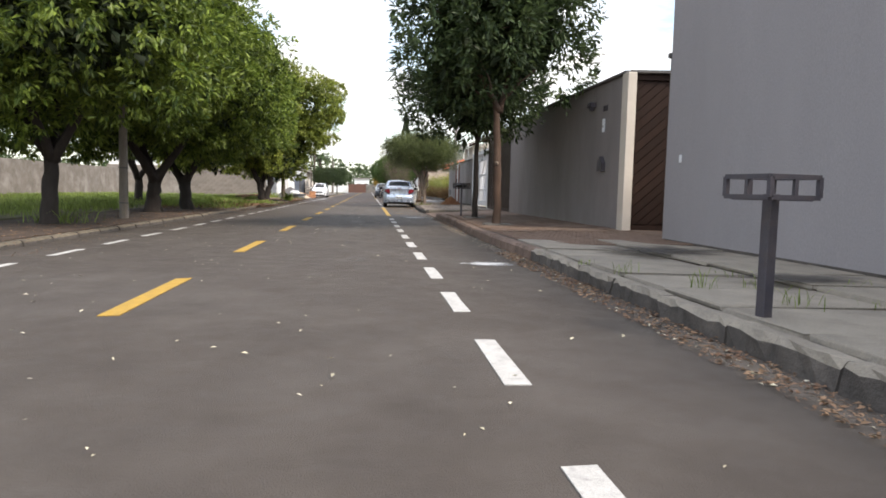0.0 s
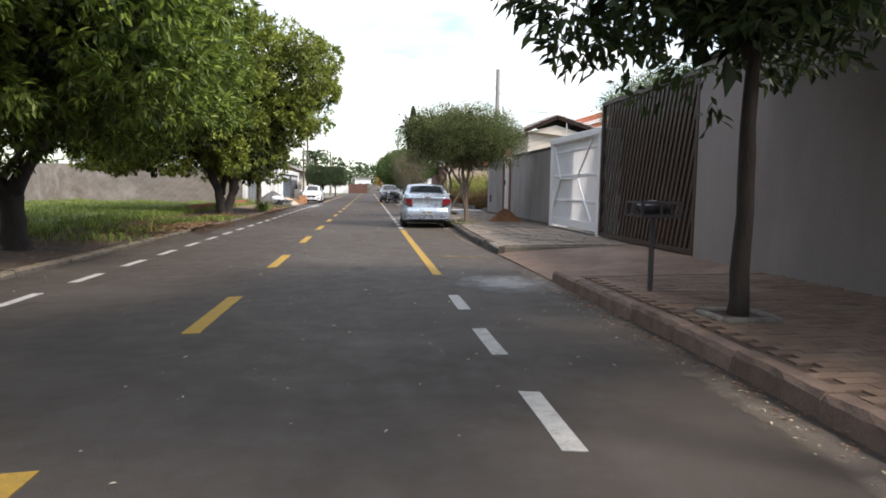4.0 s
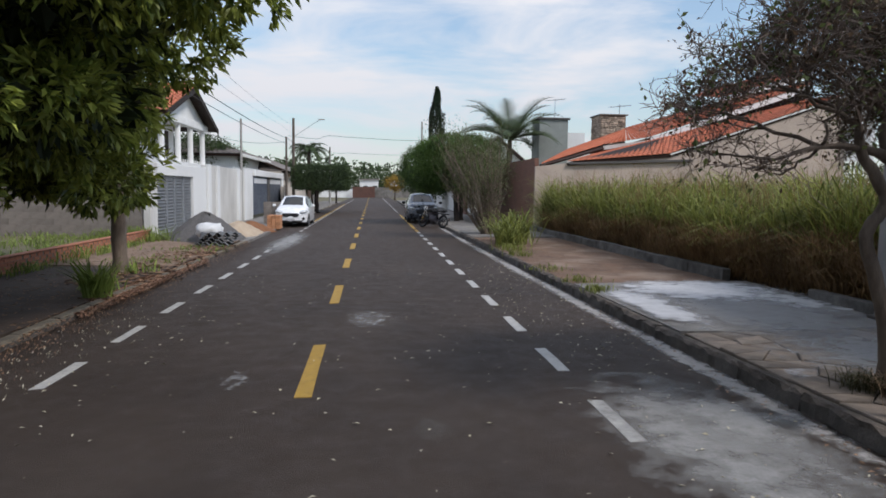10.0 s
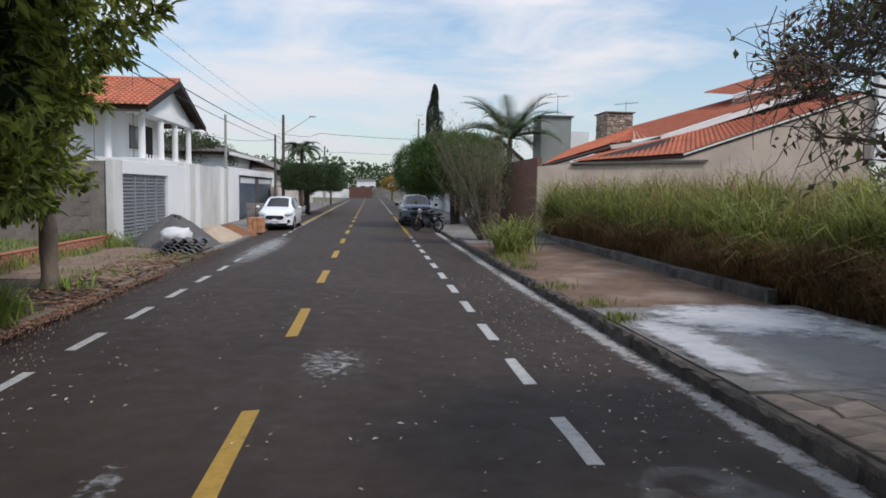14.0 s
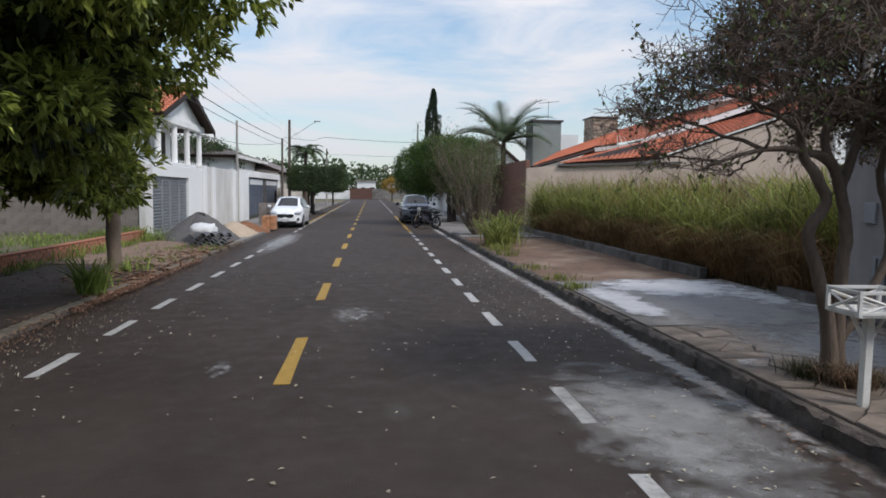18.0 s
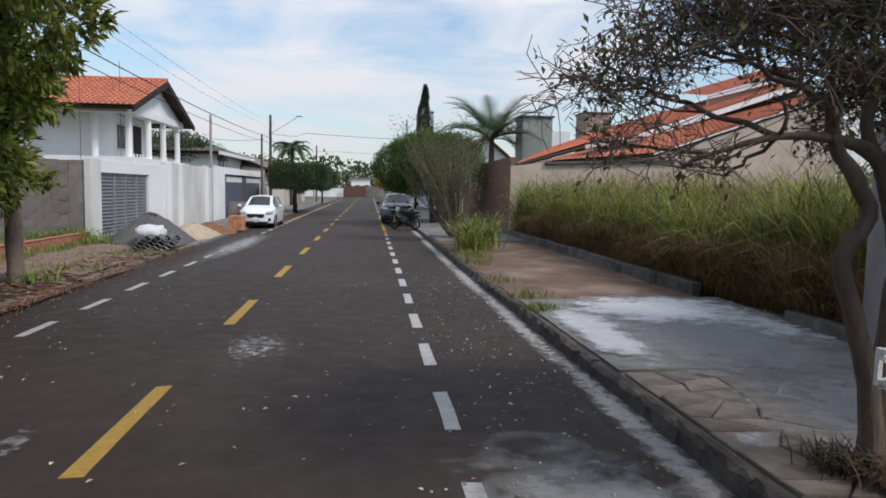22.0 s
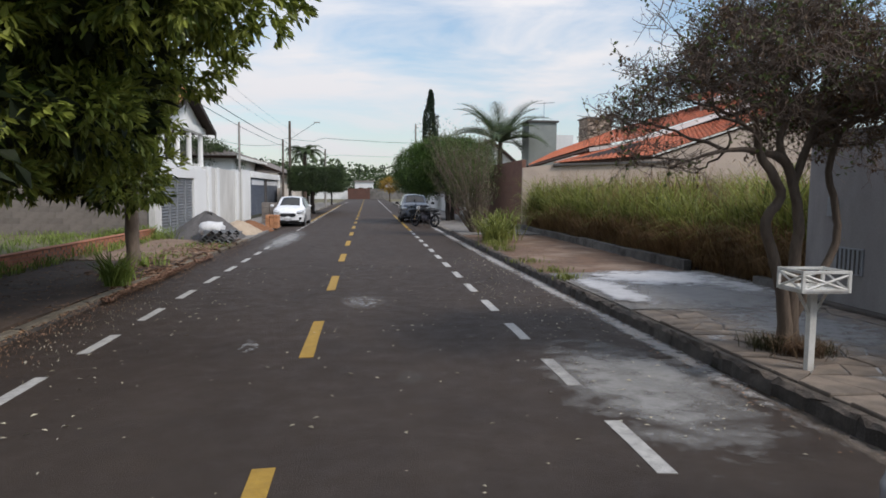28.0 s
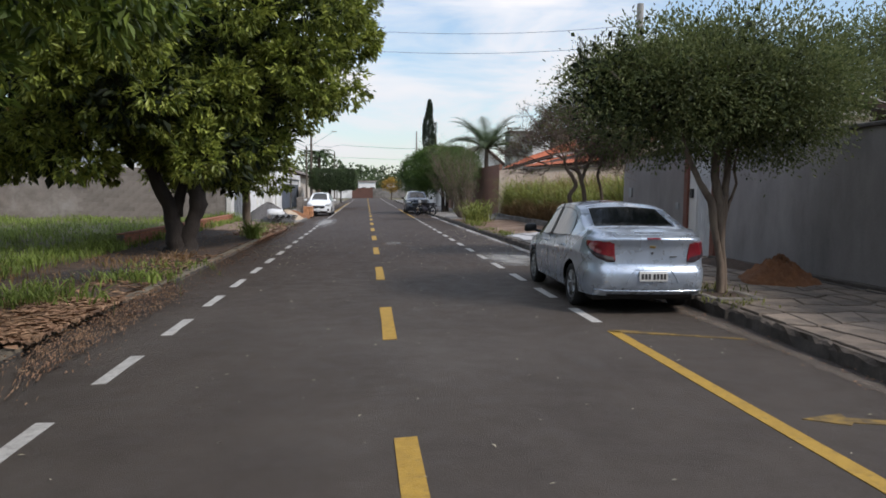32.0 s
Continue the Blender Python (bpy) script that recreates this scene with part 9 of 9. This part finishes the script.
SET = {cam, sun, ground, silver, hatch, h4, *AT_SITE}
# points and sizes taken from pixel positions along the camera's rays
refit(h1, (-8.6, 61.7, 5.8), (-13.5, 80.6, 8.3), (1.4, 1.478, 1.51))
for ob in (nw, gg, gh):
    refit(ob, (-7.9, 52.4, 1.98), (-9.3, 57.5, 2.1), (1.15, 1.37, 1.12))
refit(bw, (-8.0, 52.0, 2.3), (-9.4, 56.85, 2.5), (1.2, 1.0, 1.1))
for ob, old, at, k in ((h2, (-9.1, 73.5, 2.95), (-12.6, 92.0, 4.45), 1.45), (h3, (-8.6, 88, 2.9), (-10.2, 104.2, 3.33), 1.25),                        (h5, (7.6, 84, 6.0), (10.2, 99.1, 6.7), 1.25)):
    refit(ob, old, at, (k, k, k))
refit(ch, (9.65, 66.1, 6.2), (10.72, 70.0, 6.0), (1.0, 1.1, 0.8))
refit(tw_, (6.5, 69.5, 5.85), (8.25, 74.0, 6.1), (1.1, 1.15, 1.1))
refit(aerials[0], (11.6, 68.5, 7.05), (12.1, 71.0, 6.58), (0.9, 0.9, 0.9))
refit(aerials[1], (7.6, 70.3, 6.75), (9.3, 74.5, 7.3), (0.9, 0.9, 0.9))
refit(cy, (5.6, 118, 15.1), (5.37, 111.6, 13.3), (0.85, 0.85, 0.87))
# the wooden gate stands back from the street, across an inlet beside the house
spin = Matrix.Rotation(radians(82), 4, "Z") @ Matrix.Diagonal((1.0, 1.4, 1.0, 1.0))
gate.matrix_basis = Matrix.Translation(Vector((4.4, 8.78, 0.0)) - spin @ Vector((4.62, 8.23, 0.0))) @ spin
inlet = tagged(part("pavement_inlet", cube(4.42, 7.8, 6.2, 9.2, -0.2, 0.196), "brown_paving"), "brown paved inlet before a wooden gate", "pavement", kind="structure")
SET |= {gate, inlet}
tops = [o for o in scene.objects if o.parent is None]
for top in tops:
    if top in SET:
        continue
    if top.location.length > 0:
        top.location = Vector(view_place(top.location))
        continue
    on_road = top is road
    for o in (top, *top.children_recursive):
        if o.location.length > 0:
            if o is not top:
                o.location = Vector(view_place(o.location))
                if o.location.x > 0:
                    o.scale.x *= float(curve(EAST_X, o.location.y))
        elif o.data and o.data.users == 1:
            n = len(o.data.vertices)
            v = np.empty(n * 3)
            o.data.vertices.foreach_get("co", v)
            o.data.vertices.foreach_set("co", view_place(v.reshape(-1, 3), on_road).ravel())
            o.data.update()
